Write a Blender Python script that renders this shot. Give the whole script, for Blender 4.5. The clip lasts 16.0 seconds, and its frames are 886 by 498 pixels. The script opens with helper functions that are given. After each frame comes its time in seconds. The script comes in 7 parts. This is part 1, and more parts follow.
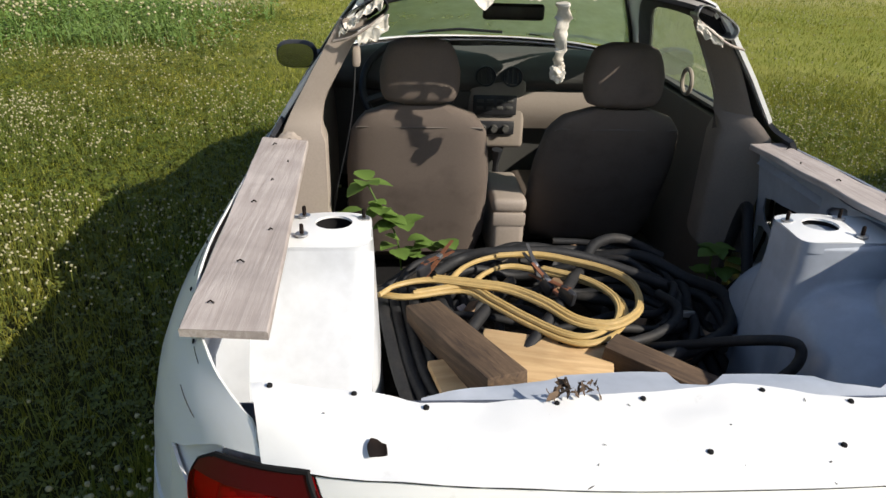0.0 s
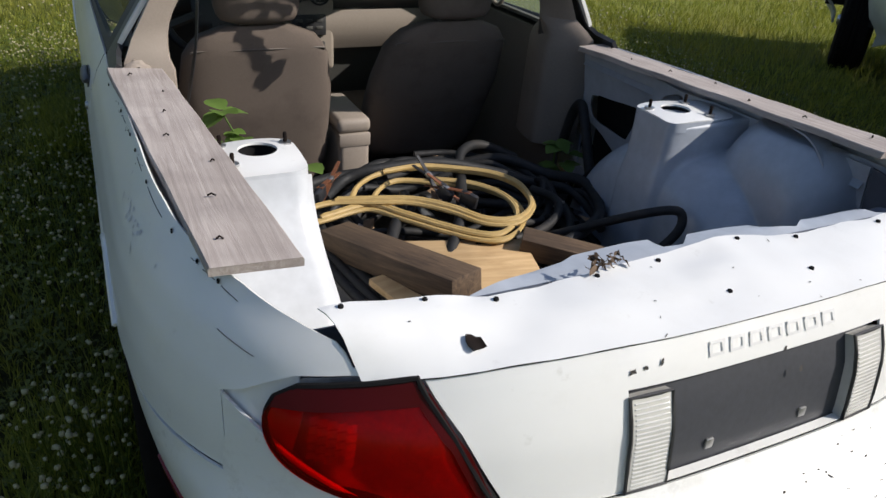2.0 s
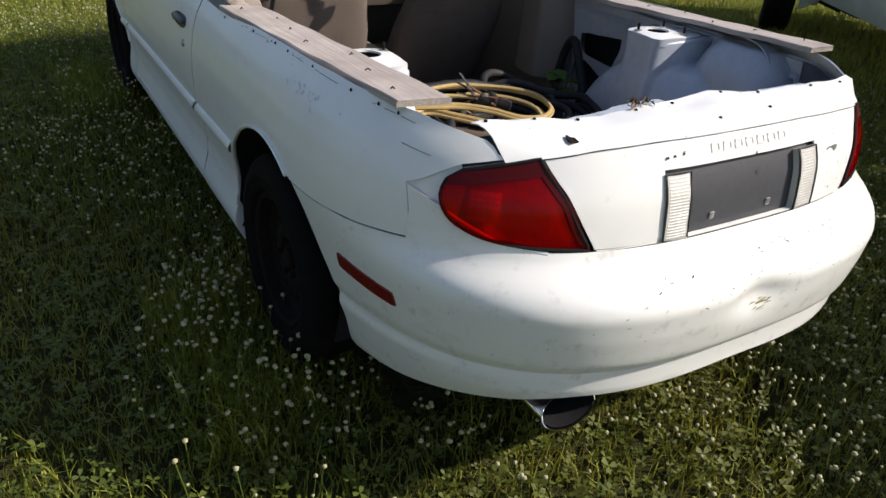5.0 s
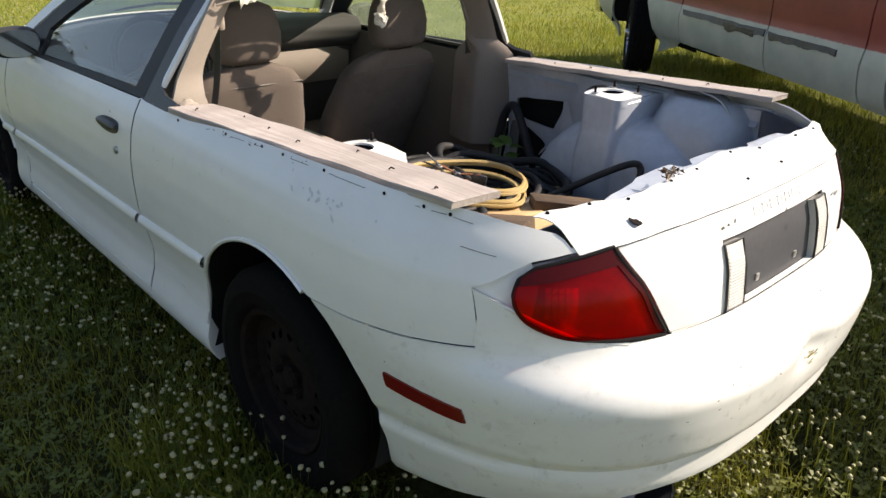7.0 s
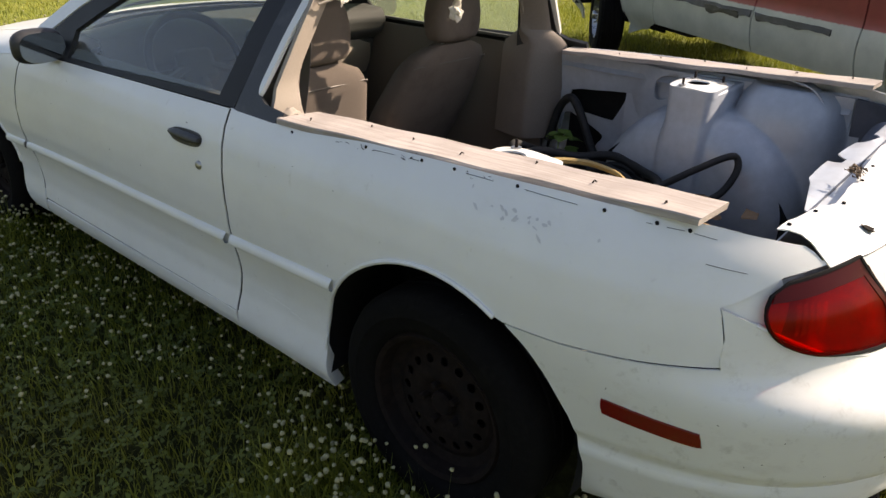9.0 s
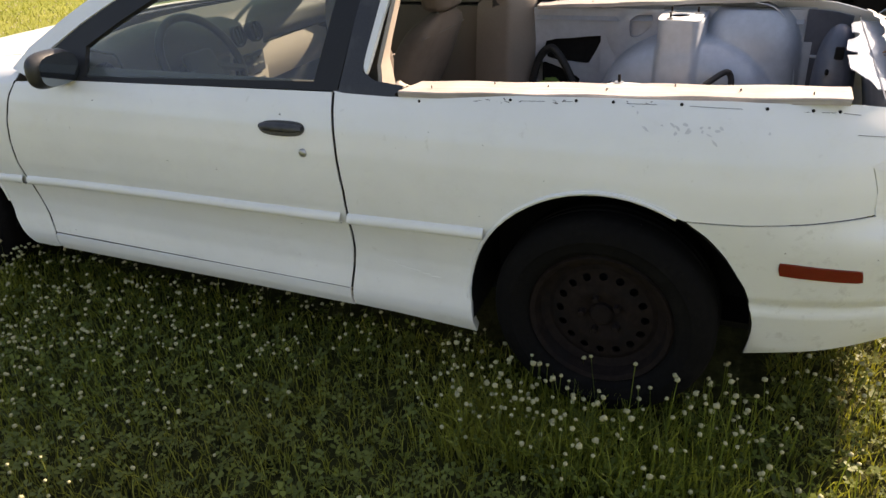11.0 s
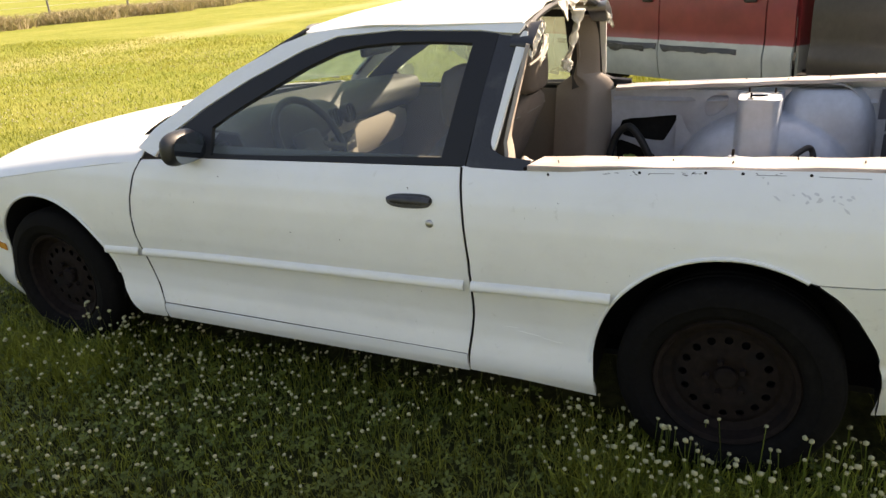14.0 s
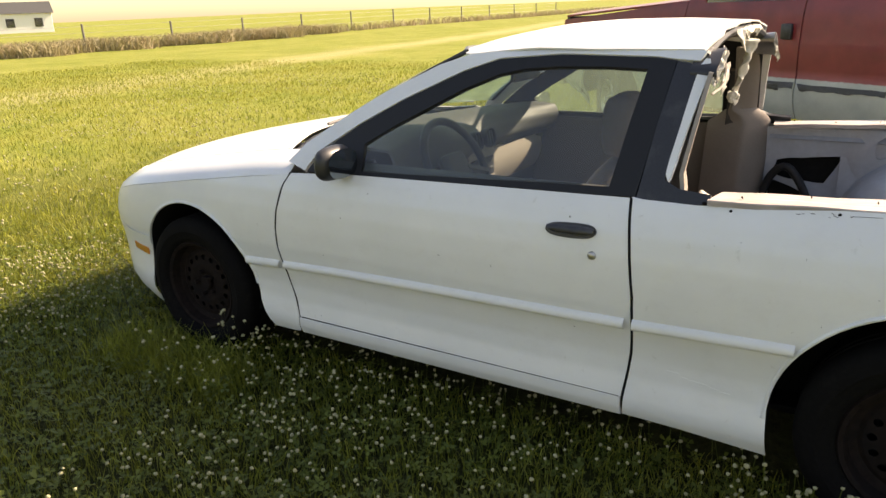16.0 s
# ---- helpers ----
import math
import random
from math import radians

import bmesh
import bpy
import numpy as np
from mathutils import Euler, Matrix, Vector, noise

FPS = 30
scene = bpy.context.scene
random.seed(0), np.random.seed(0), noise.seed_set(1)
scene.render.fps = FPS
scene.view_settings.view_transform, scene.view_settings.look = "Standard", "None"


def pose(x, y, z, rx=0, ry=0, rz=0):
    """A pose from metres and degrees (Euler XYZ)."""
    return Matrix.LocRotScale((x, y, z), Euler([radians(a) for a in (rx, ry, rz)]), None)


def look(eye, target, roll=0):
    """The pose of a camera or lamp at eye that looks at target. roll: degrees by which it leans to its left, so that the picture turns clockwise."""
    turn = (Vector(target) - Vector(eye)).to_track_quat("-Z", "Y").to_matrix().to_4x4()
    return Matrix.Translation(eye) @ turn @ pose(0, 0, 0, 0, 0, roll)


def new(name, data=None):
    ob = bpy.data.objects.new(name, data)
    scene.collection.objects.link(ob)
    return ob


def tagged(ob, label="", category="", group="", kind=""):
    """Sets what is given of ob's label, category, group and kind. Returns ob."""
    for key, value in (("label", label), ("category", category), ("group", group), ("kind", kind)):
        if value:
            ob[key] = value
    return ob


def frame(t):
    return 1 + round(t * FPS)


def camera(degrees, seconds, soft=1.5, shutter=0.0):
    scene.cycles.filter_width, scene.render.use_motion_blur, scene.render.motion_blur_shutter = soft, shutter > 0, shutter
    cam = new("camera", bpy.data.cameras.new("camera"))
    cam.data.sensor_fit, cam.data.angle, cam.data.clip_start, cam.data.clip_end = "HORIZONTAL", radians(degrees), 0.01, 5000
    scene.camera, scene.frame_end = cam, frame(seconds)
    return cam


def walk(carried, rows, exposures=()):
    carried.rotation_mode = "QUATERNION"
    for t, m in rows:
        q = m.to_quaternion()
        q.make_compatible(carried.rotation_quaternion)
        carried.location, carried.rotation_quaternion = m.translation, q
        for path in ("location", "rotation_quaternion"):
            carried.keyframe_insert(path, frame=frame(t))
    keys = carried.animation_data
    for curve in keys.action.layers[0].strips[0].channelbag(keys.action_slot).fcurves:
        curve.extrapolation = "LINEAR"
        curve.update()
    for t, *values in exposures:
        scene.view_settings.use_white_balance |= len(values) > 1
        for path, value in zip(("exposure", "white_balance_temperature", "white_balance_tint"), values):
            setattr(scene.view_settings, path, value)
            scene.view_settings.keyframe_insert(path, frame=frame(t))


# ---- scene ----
cam = camera(62.7, 16.0)
PATH = [
    (0, (-0.401, -1.412, 1.471), (-0.272, 0.406, 0.646), 1.8),
    (0.5, (-0.514, -1.479, 1.485), (-0.257, 0.347, 0.712), 2.7),
    (1, (-0.607, -1.388, 1.462), (-0.221, 0.414, 0.685), -0.7),
    (1.5, (-0.699, -1.277, 1.439), (-0.128, 0.434, 0.576), 0.8),
    (2, (-0.803, -1.35, 1.425), (-0.006, 0.212, 0.464), 4.2),
    (2.5, (-1.029, -1.526, 1.426), (-0.026, -0.099, 0.447), 4.2),
    (3, (-1.091, -1.641, 1.419), (-0.182, -0.136, 0.466), 5.4),
    (3.5, (-1.071, -1.759, 1.377), (-0.203, -0.298, 0.323), 5.7),
    (4, (-1.118, -1.795, 1.387), (-0.288, -0.324, 0.315), 7.6),
    (4.5, (-1.267, -1.801, 1.377), (-0.505, -0.286, 0.316), 4.2),
    (4.7, (-1.31, -1.787, 1.385), (-0.468, -0.286, 0.367), 4.5),
    (6.8, (-1.518, -1.431, 1.404), (-0.424, -0.016, 0.509), 3.1),
    (7, (-1.566, -1.396, 1.408), (-0.32, -0.071, 0.576), 1.6),
    (7.5, (-1.735, -1.326, 1.433), (-0.309, -0.236, 0.552), -0.2),
    (8, (-1.84, -1.194, 1.435), (-0.426, -0.027, 0.635), -1.3),
    (8.5, (-1.812, -1.026, 1.448), (-0.395, 0.146, 0.66), -4.0),
    (9, (-1.864, -0.907, 1.419), (-0.487, 0.253, 0.549), 1.4),
    (9.5, (-2.077, -0.797, 1.427), (-0.659, 0.301, 0.541), -3.7),
    (9.7, (-2.165, -0.746, 1.421), (-0.72, 0.318, 0.539), -1.7),
    (11.8, (-2.629, -0.158, 1.441), (-0.932, 0.435, 0.563), -4.6),
    (12, (-2.673, -0.137, 1.451), (-0.943, 0.437, 0.627), -3.3),
    (12.5, (-2.688, -0.115, 1.459), (-0.923, 0.469, 0.721), -3.2),
    (13, (-2.673, -0.119, 1.466), (-0.907, 0.481, 0.743), -3.1),
    (13.5, (-2.668, -0.117, 1.455), (-0.931, 0.561, 0.732), -3.8),
    (14, (-2.696, -0.075, 1.456), (-1.019, 0.738, 0.731), -4.0),
    (14.5, (-2.749, -0.013, 1.465), (-1.115, 0.901, 0.761), -4.2),
    (15, (-2.753, 0.039, 1.454), (-1.141, 0.995, 0.757), -3.6),
    (15.5, (-2.804, 0.061, 1.448), (-1.244, 1.113, 0.77), -3.3),
    (16, (-2.727, 0.164, 1.429), (-1.129, 1.186, 0.794), -2.4),
]
walk(cam, [(t, look(eye, target, roll)) for t, eye, target, roll in PATH],
     [(0.0, .3, 6850, 12), (2.0, .04, 6550, 13), (3.5, -.04, 6450, 14), (4.7, .22, 6750, 15), (7.0, .86, 7500, 16), (9.0, .92, 8050, 18), (12.0, 1.60, 9000, 21), (14.0, 1.58, 9000, 20), (16.0, 1.40, 9100, 20)])

# ---------------------------------------------------------------- light
SUN_TO = Vector((1.18, -0.75, 1.0)).normalized()
world = bpy.data.worlds.new("sky")
scene.world = world
world.use_nodes = True
wn = world.node_tree
sky = wn.nodes.new("ShaderNodeTexSky")
sky.sky_type = "NISHITA"
sky.sun_disc = False
sky.sun_elevation = math.asin(SUN_TO.z)
sky.sun_rotation = math.atan2(SUN_TO.x, SUN_TO.y)
wn.links.new(sky.outputs[0], wn.nodes["Background"].inputs[0])
wn.nodes["Background"].inputs[1].default_value = 0.122
sun_data = bpy.data.lights.new("sun", "SUN")
sun_data.energy, sun_data.angle, sun_data.color = 5.0, radians(0.6), (1.0, 0.95, 0.86)
sun = new("sun", sun_data)
sun.matrix_world = look((24, -22, 20), Vector((24, -22, 20)) - SUN_TO)

# ---------------------------------------------------------------- helpers
from mathutils.geometry import delaunay_2d_cdt

rng = random.Random(7)


def nodes_of(name):
    m = bpy.data.materials.new(name)
    m.use_nodes = True
    nt = m.node_tree
    return m, nt, nt.nodes["Principled BSDF"]


def ramp(nt, fac, stops):
    r = nt.nodes.new("ShaderNodeValToRGB")
    els = r.color_ramp.elements
    while len(els) < len(stops):
        els.new(0.5)
    for e, (p, c) in zip(els, stops):
        e.position, e.color = p, (*c, 1)
    nt.links.new(fac, r.inputs[0])
    return r.outputs[0]


def noise_tex(nt, scale, detail=4.0, rough=0.55, stretch=None, distort=0.0):
    tc = nt.nodes.new("ShaderNodeTexCoord")
    n = nt.nodes.new("ShaderNodeTexNoise")
    n.inputs["Scale"].default_value, n.inputs["Detail"].default_value = scale, detail
    n.inputs["Roughness"].default_value, n.inputs["Distortion"].default_value = rough, distort
    if stretch:
        mp = nt.nodes.new("ShaderNodeMapping")
        mp.inputs["Scale"].default_value = stretch
        nt.links.new(tc.outputs["Object"], mp.inputs[0])
        nt.links.new(mp.outputs[0], n.inputs["Vector"])
    else:
        nt.links.new(tc.outputs["Object"], n.inputs["Vector"])
    return n.outputs["Fac"]


def mix(nt, fac, a, b, mode="MIX"):
    m = nt.nodes.new("ShaderNodeMix")
    m.data_type, m.blend_type = "RGBA", mode
    for sock, v in ((m.inputs[0], fac), (m.inputs[6], a), (m.inputs[7], b)):
        if hasattr(v, "is_linked"):
            nt.links.new(v, sock)
        else:
            sock.default_value = v if isinstance(v, float) else (*v, 1)
    return m.outputs[2]


def bump(nt, bsdf, height, strength, distance):
    b = nt.nodes.new("ShaderNodeBump")
    b.inputs["Strength"].default_value, b.inputs["Distance"].default_value = strength, distance
    nt.links.new(height, b.inputs["Height"])
    nt.links.new(b.outputs[0], bsdf.inputs["Normal"])


def mat(name, col, rough=0.6, metal=0.0, dark=0.75, fine=60.0, coarse=6.0, relief=0.15, depth=0.002, coat=0.0, stain=None, spots=0.0, spec=0.5):
    """A surface with variation at two scales, fine relief and an optional stain colour."""
    m, nt, b = nodes_of(name)
    c2 = tuple(v * dark for v in col)
    f1 = noise_tex(nt, fine, 5)
    f2 = noise_tex(nt, coarse, 5, 0.6)
    c = ramp(nt, f1, [(0.3, c2), (0.7, col)])
    if stain:
        k = ramp(nt, f2, [(0.52, (0, 0, 0)), (0.75, (1, 1, 1))])
        c = mix(nt, k, c, stain)
    else:
        c = mix(nt, f2, c, tuple(v * (0.5 + 0.5 * dark) for v in col))
    if spots:
        f3 = noise_tex(nt, 38.0, 3, 0.7)
        k = ramp(nt, f3, [(0.70 - spots, (0, 0, 0)), (0.76 - spots, (1, 1, 1))])
        c = mix(nt, k, c, tuple(v * 0.35 for v in col))
    nt.links.new(c, b.inputs["Base Color"])
    r = nt.nodes.new("ShaderNodeMapRange")
    r.inputs["To Min"].default_value, r.inputs["To Max"].default_value = rough * 0.8, min(1, rough * 1.2)
    nt.links.new(f2, r.inputs["Value"])
    nt.links.new(r.outputs[0], b.inputs["Roughness"])
    b.inputs["Metallic"].default_value = metal
    b.inputs["Coat Weight"].default_value = coat
    b.inputs["Coat Roughness"].default_value = 0.12
    b.inputs["Specular IOR Level"].default_value = spec
    if relief:
        bump(nt, b, f1, relief, depth)
    return m


def wood(name, light, dark_c, grain=(40, 3, 40), rough=0.8, along="y"):
    m, nt, b = nodes_of(name)
    st = grain if along == "y" else (grain[1], grain[0], grain[2])
    g = noise_tex(nt, 1.0, 6, 0.65, st, 1.5)
    f = noise_tex(nt, 7.0, 4)
    c = ramp(nt, g, [(0.3, dark_c), (0.5, tuple((a + d) / 2 for a, d in zip(light, dark_c))), (0.68, light)])
    c = mix(nt, ramp(nt, f, [(0.45, (0, 0, 0)), (0.8, (0.6, 0.6, 0.6))]), c, tuple(v * 0.6 for v in dark_c))
    nt.links.new(c, b.inputs["Base Color"])
    b.inputs["Roughness"].default_value = rough
    bump(nt, b, g, 0.35, 0.003)
    return m


def finish(bm, name, material, parent=None, label="", angle=38, smooth=True):
    me = bpy.data.meshes.new(name)
    bmesh.ops.recalc_face_normals(bm, faces=bm.faces)
    bm.to_mesh(me)
    bm.free()
    for p in me.polygons:
        p.use_smooth = smooth
    if smooth and len(me.polygons) < 200000:
        me.set_sharp_from_angle(angle=radians(angle))
    if material:
        me.materials.append(material)
    ob = new(name, me)
    if parent:
        ob.parent = parent
    if label:
        ob["label"] = label
    return ob


def part(name, bm, material, parent, label="", angle=38):
    return finish(bm, name, material, parent, label, angle)


def thing(name, label, category, group="", at=None):
    e = new(name)
    e.empty_display_size = 0.1
    if at is not None:
        e.matrix_world = at
    return tagged(e, label, category, group)


def single(name, bm, material, label, category, group="", kind="", angle=38):
    return tagged(finish(bm, name, material, None, "", angle), label, category, group, kind)


def inside_poly(poly, pts):
    poly, pts = np.asarray(poly), np.asarray(pts)
    x, y = pts[:, 0], pts[:, 1]
    res = np.zeros(len(pts), bool)
    for (x1, y1), (x2, y2) in zip(poly, np.roll(poly, -1, 0)):
        c = ((y1 > y) != (y2 > y)) & (x < (x2 - x1) * (y - y1) / ((y2 - y1) or 1e-12) + x1)
        res ^= c
    return res


def densify(poly, step, closed=True):
    out = []
    n = len(poly)
    for i in range(n if closed else n - 1):
        a, b = np.array(poly[i], float), np.array(poly[(i + 1) % n], float)
        k = max(1, int(np.ceil(np.linalg.norm(b - a) / step)))
        out += [tuple(a + (b - a) * j / k) for j in range(k)]
    if not closed:
        out.append(tuple(poly[-1]))
    return out


def smooth_poly(pts, n=6, closed=True):
    """Catmull-Rom through 2D or 3D points."""
    p = [np.array(q, float) for q in pts]
    out = []
    m = len(p)
    for i in range(m if closed else m - 1):
        if closed:
            a, b, c, d = p[i - 1], p[i], p[(i + 1) % m], p[(i + 2) % m]
        else:
            b, c = p[i], p[i + 1]
            a = p[i - 1] if i else 2 * b - c
            d = p[i + 2] if i + 2 < m else 2 * c - b
        for j in range(n):
            t = j / n
            out.append(tuple(0.5 * (2 * b + (c - a) * t + (2 * a - 5 * b + 4 * c - d) * t * t + (3 * b - a - 3 * c + d) * t ** 3)))
    if not closed:
        out.append(tuple(p[-1]))
    return out


CENTRE = Vector((0, 1.2, 0.5))


def thicken(bm, fs, thick, ref=None):
    """Gives an open sheet a thickness towards ref, with a closed rim."""
    ref = ref or CENTRE
    bm.normal_update()
    bmesh.ops.recalc_face_normals(bm, faces=fs)
    c = sum((f.calc_center_median() * f.calc_area() for f in fs), Vector()) / max(1e-9, sum(f.calc_area() for f in fs))
    if sum(f.normal.dot(f.calc_center_median() - ref) * f.calc_area() for f in fs) < 0:
        bmesh.ops.reverse_faces(bm, faces=fs)
    bm.normal_update()
    vs = {v for f in fs for v in f.verts}
    low = {v: bm.verts.new(v.co - v.normal * thick) for v in vs}
    rim = [e for e in {e for f in fs for e in f.edges} if len(e.link_faces) == 1]
    loops = []
    for e in rim:
        l = e.link_loops[0]
        loops.append((l.vert, l.link_loop_next.vert))
    for f in fs:
        bm.faces.new([low[v] for v in reversed(f.verts)])
    for a, b in loops:
        bm.faces.new((b, a, low[a], low[b]))


def sheet(outline, fn, step=0.04, holes=(), thick=0.0, bm=None, both=None, ref=None):
    """A sheet cut to an outline in two parameters and laid on a surface by fn(u, v). both: finer steps in v than in u."""
    if both:
        k = both[0] / both[1]
        sc = lambda o: [(a, b * k) for a, b in o]
        return sheet(sc(outline), lambda u, v: fn(u, v / k), both[0], [sc(h) for h in holes], thick, bm, None, ref)
    loops = [densify(o, step) for o in (outline, *holes)]
    pts, edges = [], []
    for lp in loops:
        k = len(pts)
        pts += lp
        edges += [(k + i, k + (i + 1) % len(lp)) for i in range(len(lp))]
    o = np.array(loops[0])
    lo, hi = o.min(0), o.max(0)
    su = sv = step
    g = np.array([(a, b) for a in np.arange(lo[0] + su / 2, hi[0], su) for b in np.arange(lo[1] + sv / 2, hi[1], sv)])
    if len(g):
        keep = inside_poly(o, g)
        for h in holes:
            keep &= ~inside_poly(h, g)
        rim = np.array(pts)
        g = g[keep]
        if len(g):
            d = np.min(np.hypot((g[:, None, 0] - rim[None, :, 0]) / su, (g[:, None, 1] - rim[None, :, 1]) / sv), 1)
            g = g[d > 0.45]
            pts = pts + [tuple(q) for q in g]
    v, _, faces, *_ = delaunay_2d_cdt([Vector(q) for q in pts], edges, [], 0, 1e-6)
    c = np.array([[(v[a].x + v[b].x + v[d].x) / 3, (v[a].y + v[b].y + v[d].y) / 3] for a, b, d in faces])
    keep = inside_poly(o, c)
    for h in holes:
        keep &= ~inside_poly(h, c)
    bm = bm or bmesh.new()
    vs = [bm.verts.new(fn(q.x, q.y)) for q in v]
    fs = []
    for fc, k in zip(faces, keep):
        if k:
            fs.append(bm.faces.new([vs[i] for i in fc]))
    bmesh.ops.delete(bm, geom=[q for q in vs if not q.link_faces], context="VERTS")
    if thick:
        thicken(bm, fs, thick, ref)
    return bm


def grid(fn, nu, nv, closed_u=False, closed_v=False, thick=0.0, bm=None, cap=False, ref=None):
    """A grid surface fn(u, v), u and v from 0 to 1."""
    bm = bm or bmesh.new()
    mu, mv = nu if closed_u else nu + 1, nv if closed_v else nv + 1
    vs = [[bm.verts.new(fn(i / nu, j / nv)) for j in range(mv)] for i in range(mu)]
    fs = []
    for i in range(nu):
        for j in range(nv):
            a, b, c, d = vs[i][j], vs[(i + 1) % mu][j], vs[(i + 1) % mu][(j + 1) % mv], vs[i][(j + 1) % mv]
            fs.append(bm.faces.new((a, b, c, d)))
    if cap:
        if closed_v:
            fs.append(bm.faces.new(vs[0]))
            fs.append(bm.faces.new(list(reversed(vs[-1]))))
        else:
            fs.append(bm.faces.new([r[0] for r in vs]))
            fs.append(bm.faces.new([r[-1] for r in reversed(vs)]))
    if thick:
        thicken(bm, fs, thick, ref)
    return bm


def rbox(sx, sy, sz, at=None, bevel=0.01, seg=2, bm=None, jitter=0.0):
    """A box with rounded edges, centred on at."""
    bm2 = bmesh.new()
    bmesh.ops.create_cube(bm2, size=1)
    bmesh.ops.scale(bm2, vec=(sx, sy, sz), verts=bm2.verts)
    if jitter:
        for v in bm2.verts:
            v.co += Vector([rng.uniform(-jitter, jitter) for _ in range(3)])
    if bevel:
        bmesh.ops.bevel(bm2, geom=list(bm2.edges), offset=bevel, segments=seg, affect="EDGES", profile=0.5)
    if at is not None:
        m = at if isinstance(at, Matrix) else Matrix.Translation(at)
        bmesh.ops.transform(bm2, matrix=m, verts=bm2.verts)
    if bm is None:
        return bm2
    return merge(bm, bm2)


def merge(bm, other):
    me = bpy.data.meshes.new("tmp")
    other.to_mesh(me)
    other.free()
    bm.from_mesh(me)
    bpy.data.meshes.remove(me)
    return bm


def moved(bm, m):
    bmesh.ops.transform(bm, matrix=m, verts=bm.verts)
    return bm


def lathe(profile, n=32, m=None, bm=None, a0=0.0, a1=1.0):
    """Turns (radius, height) pairs round z."""
    bm2 = bmesh.new()
    rings = []
    for r, h in profile:
        if r < 1e-5:
            rings.append([bm2.verts.new((0, 0, h))])
        else:
            rings.append([bm2.verts.new((r * math.cos(2 * math.pi * i / n), r * math.sin(2 * math.pi * i / n), h)) for i in range(n)])
    for a, b in zip(rings, rings[1:]):
        for i in range(n):
            j = (i + 1) % n
            if len(a) == 1 and len(b) > 1:
                bm2.faces.new((a[0], b[i], b[j]))
            elif len(b) == 1 and len(a) > 1:
                bm2.faces.new((a[i], b[0], a[j]))
            elif len(a) > 1:
                bm2.faces.new((a[i], b[i], b[j], a[j]))
    if m is not None:
        moved(bm2, m)
    return merge(bm, bm2) if bm else bm2


def tube(pts, r, n=8, closed=False, bm=None, flat=1.0, ends=True, ribs=0.0):
    """A round or flattened tube along points."""
    bm = bm or bmesh.new()
    P = [Vector(p) for p in pts]
    m = len(P)
    up = Vector((0, 0, 1))
    rings = []
    for i, p in enumerate(P):
        if closed:
            d = P[(i + 1) % m] - P[i - 1]
        else:
            d = P[min(i + 1, m - 1)] - P[max(i - 1, 0)]
        d = d.normalized() if d.length > 1e-9 else Vector((0, 1, 0))
        side = d.cross(up)
        side = side.normalized() if side.length > 0.05 else d.cross(Vector((1, 0, 0))).normalized()
        top = side.cross(d)
        rr = r[i] if isinstance(r, (list, tuple)) else r
        if ribs and i % 2:
            rr *= 1 - ribs
        rings.append([bm.verts.new(p + side * (rr * flat * math.cos(2 * math.pi * k / n)) + top * (rr * math.sin(2 * math.pi * k / n))) for k in range(n)])
    for i in range(m if closed else m - 1):
        a, b = rings[i], rings[(i + 1) % m]
        for k in range(n):
            bm.faces.new((a[k], a[(k + 1) % n], b[(k + 1) % n], b[k]))
    if ends and not closed:
        bm.faces.new(rings[0])
        bm.faces.new(list(reversed(rings[-1])))
    return bm


def ring_torus(R, r, n=40, k=10, m=None):
    return moved(grid(lambda u, v: ((R + r * math.cos(2 * math.pi * v)) * math.cos(2 * math.pi * u), (R + r * math.cos(2 * math.pi * v)) * math.sin(2 * math.pi * u), r * math.sin(2 * math.pi * v)), n, k, True, True), m or Matrix())


def smooth_table(pairs, width=0.02, n=600):
    xs, ys = zip(*pairs)
    gx = np.linspace(xs[0], xs[-1], n)
    gy = np.interp(gx, xs, ys)
    k = max(1, int(width / (gx[1] - gx[0])))
    ker = np.hanning(2 * k + 3)
    ker /= ker.sum()
    pad = np.r_[np.full(k + 1, gy[0]), gy, np.full(k + 1, gy[-1])]
    gy = np.convolve(pad, ker, "valid")
    return lambda t: float(np.interp(t, gx, gy))

# ---------------------------------------------------------------- materials
def car_paint(name, col, grime_at=.65, grime_dark=.42, smear=0.0):
    """Old white paint, dull clear coat, grime streaks and small chips."""
    m, nt, b = nodes_of(name)
    f1 = noise_tex(nt, 3.0, 6, 0.6)
    f2 = noise_tex(nt, 26.0, 5, 0.65)
    f3 = noise_tex(nt, 70.0, 3, 0.6)
    c = ramp(nt, f1, [(0.3, tuple(v * 0.93 for v in col)), (0.7, col)])
    grime = ramp(nt, f2, [(grime_at, (0, 0, 0)), (grime_at + .18, (0.55, 0.55, 0.55))])
    c = mix(nt, grime, c, (grime_dark, grime_dark * .97, grime_dark * .88))
    if smear:
        f4 = noise_tex(nt, 8.0, 8, 0.72, (1.0, 1.0, 1.8))
        c = mix(nt, ramp(nt, f4, [(.53, (0, 0, 0)), (.66, (smear * .5,) * 3), (.78, (smear,) * 3)]), c, (.40, .37, .31))
    chip = ramp(nt, f3, [(0.79, (0, 0, 0)), (0.80, (1, 1, 1))])
    c = mix(nt, chip, c, (0.10, 0.09, 0.08))
    nt.links.new(c, b.inputs["Base Color"])
    b.inputs["Roughness"].default_value = 0.38
    b.inputs["Coat Weight"].default_value = 0.35
    b.inputs["Coat Roughness"].default_value = 0.10
    bump(nt, b, f2, 0.04, 0.002)
    return m


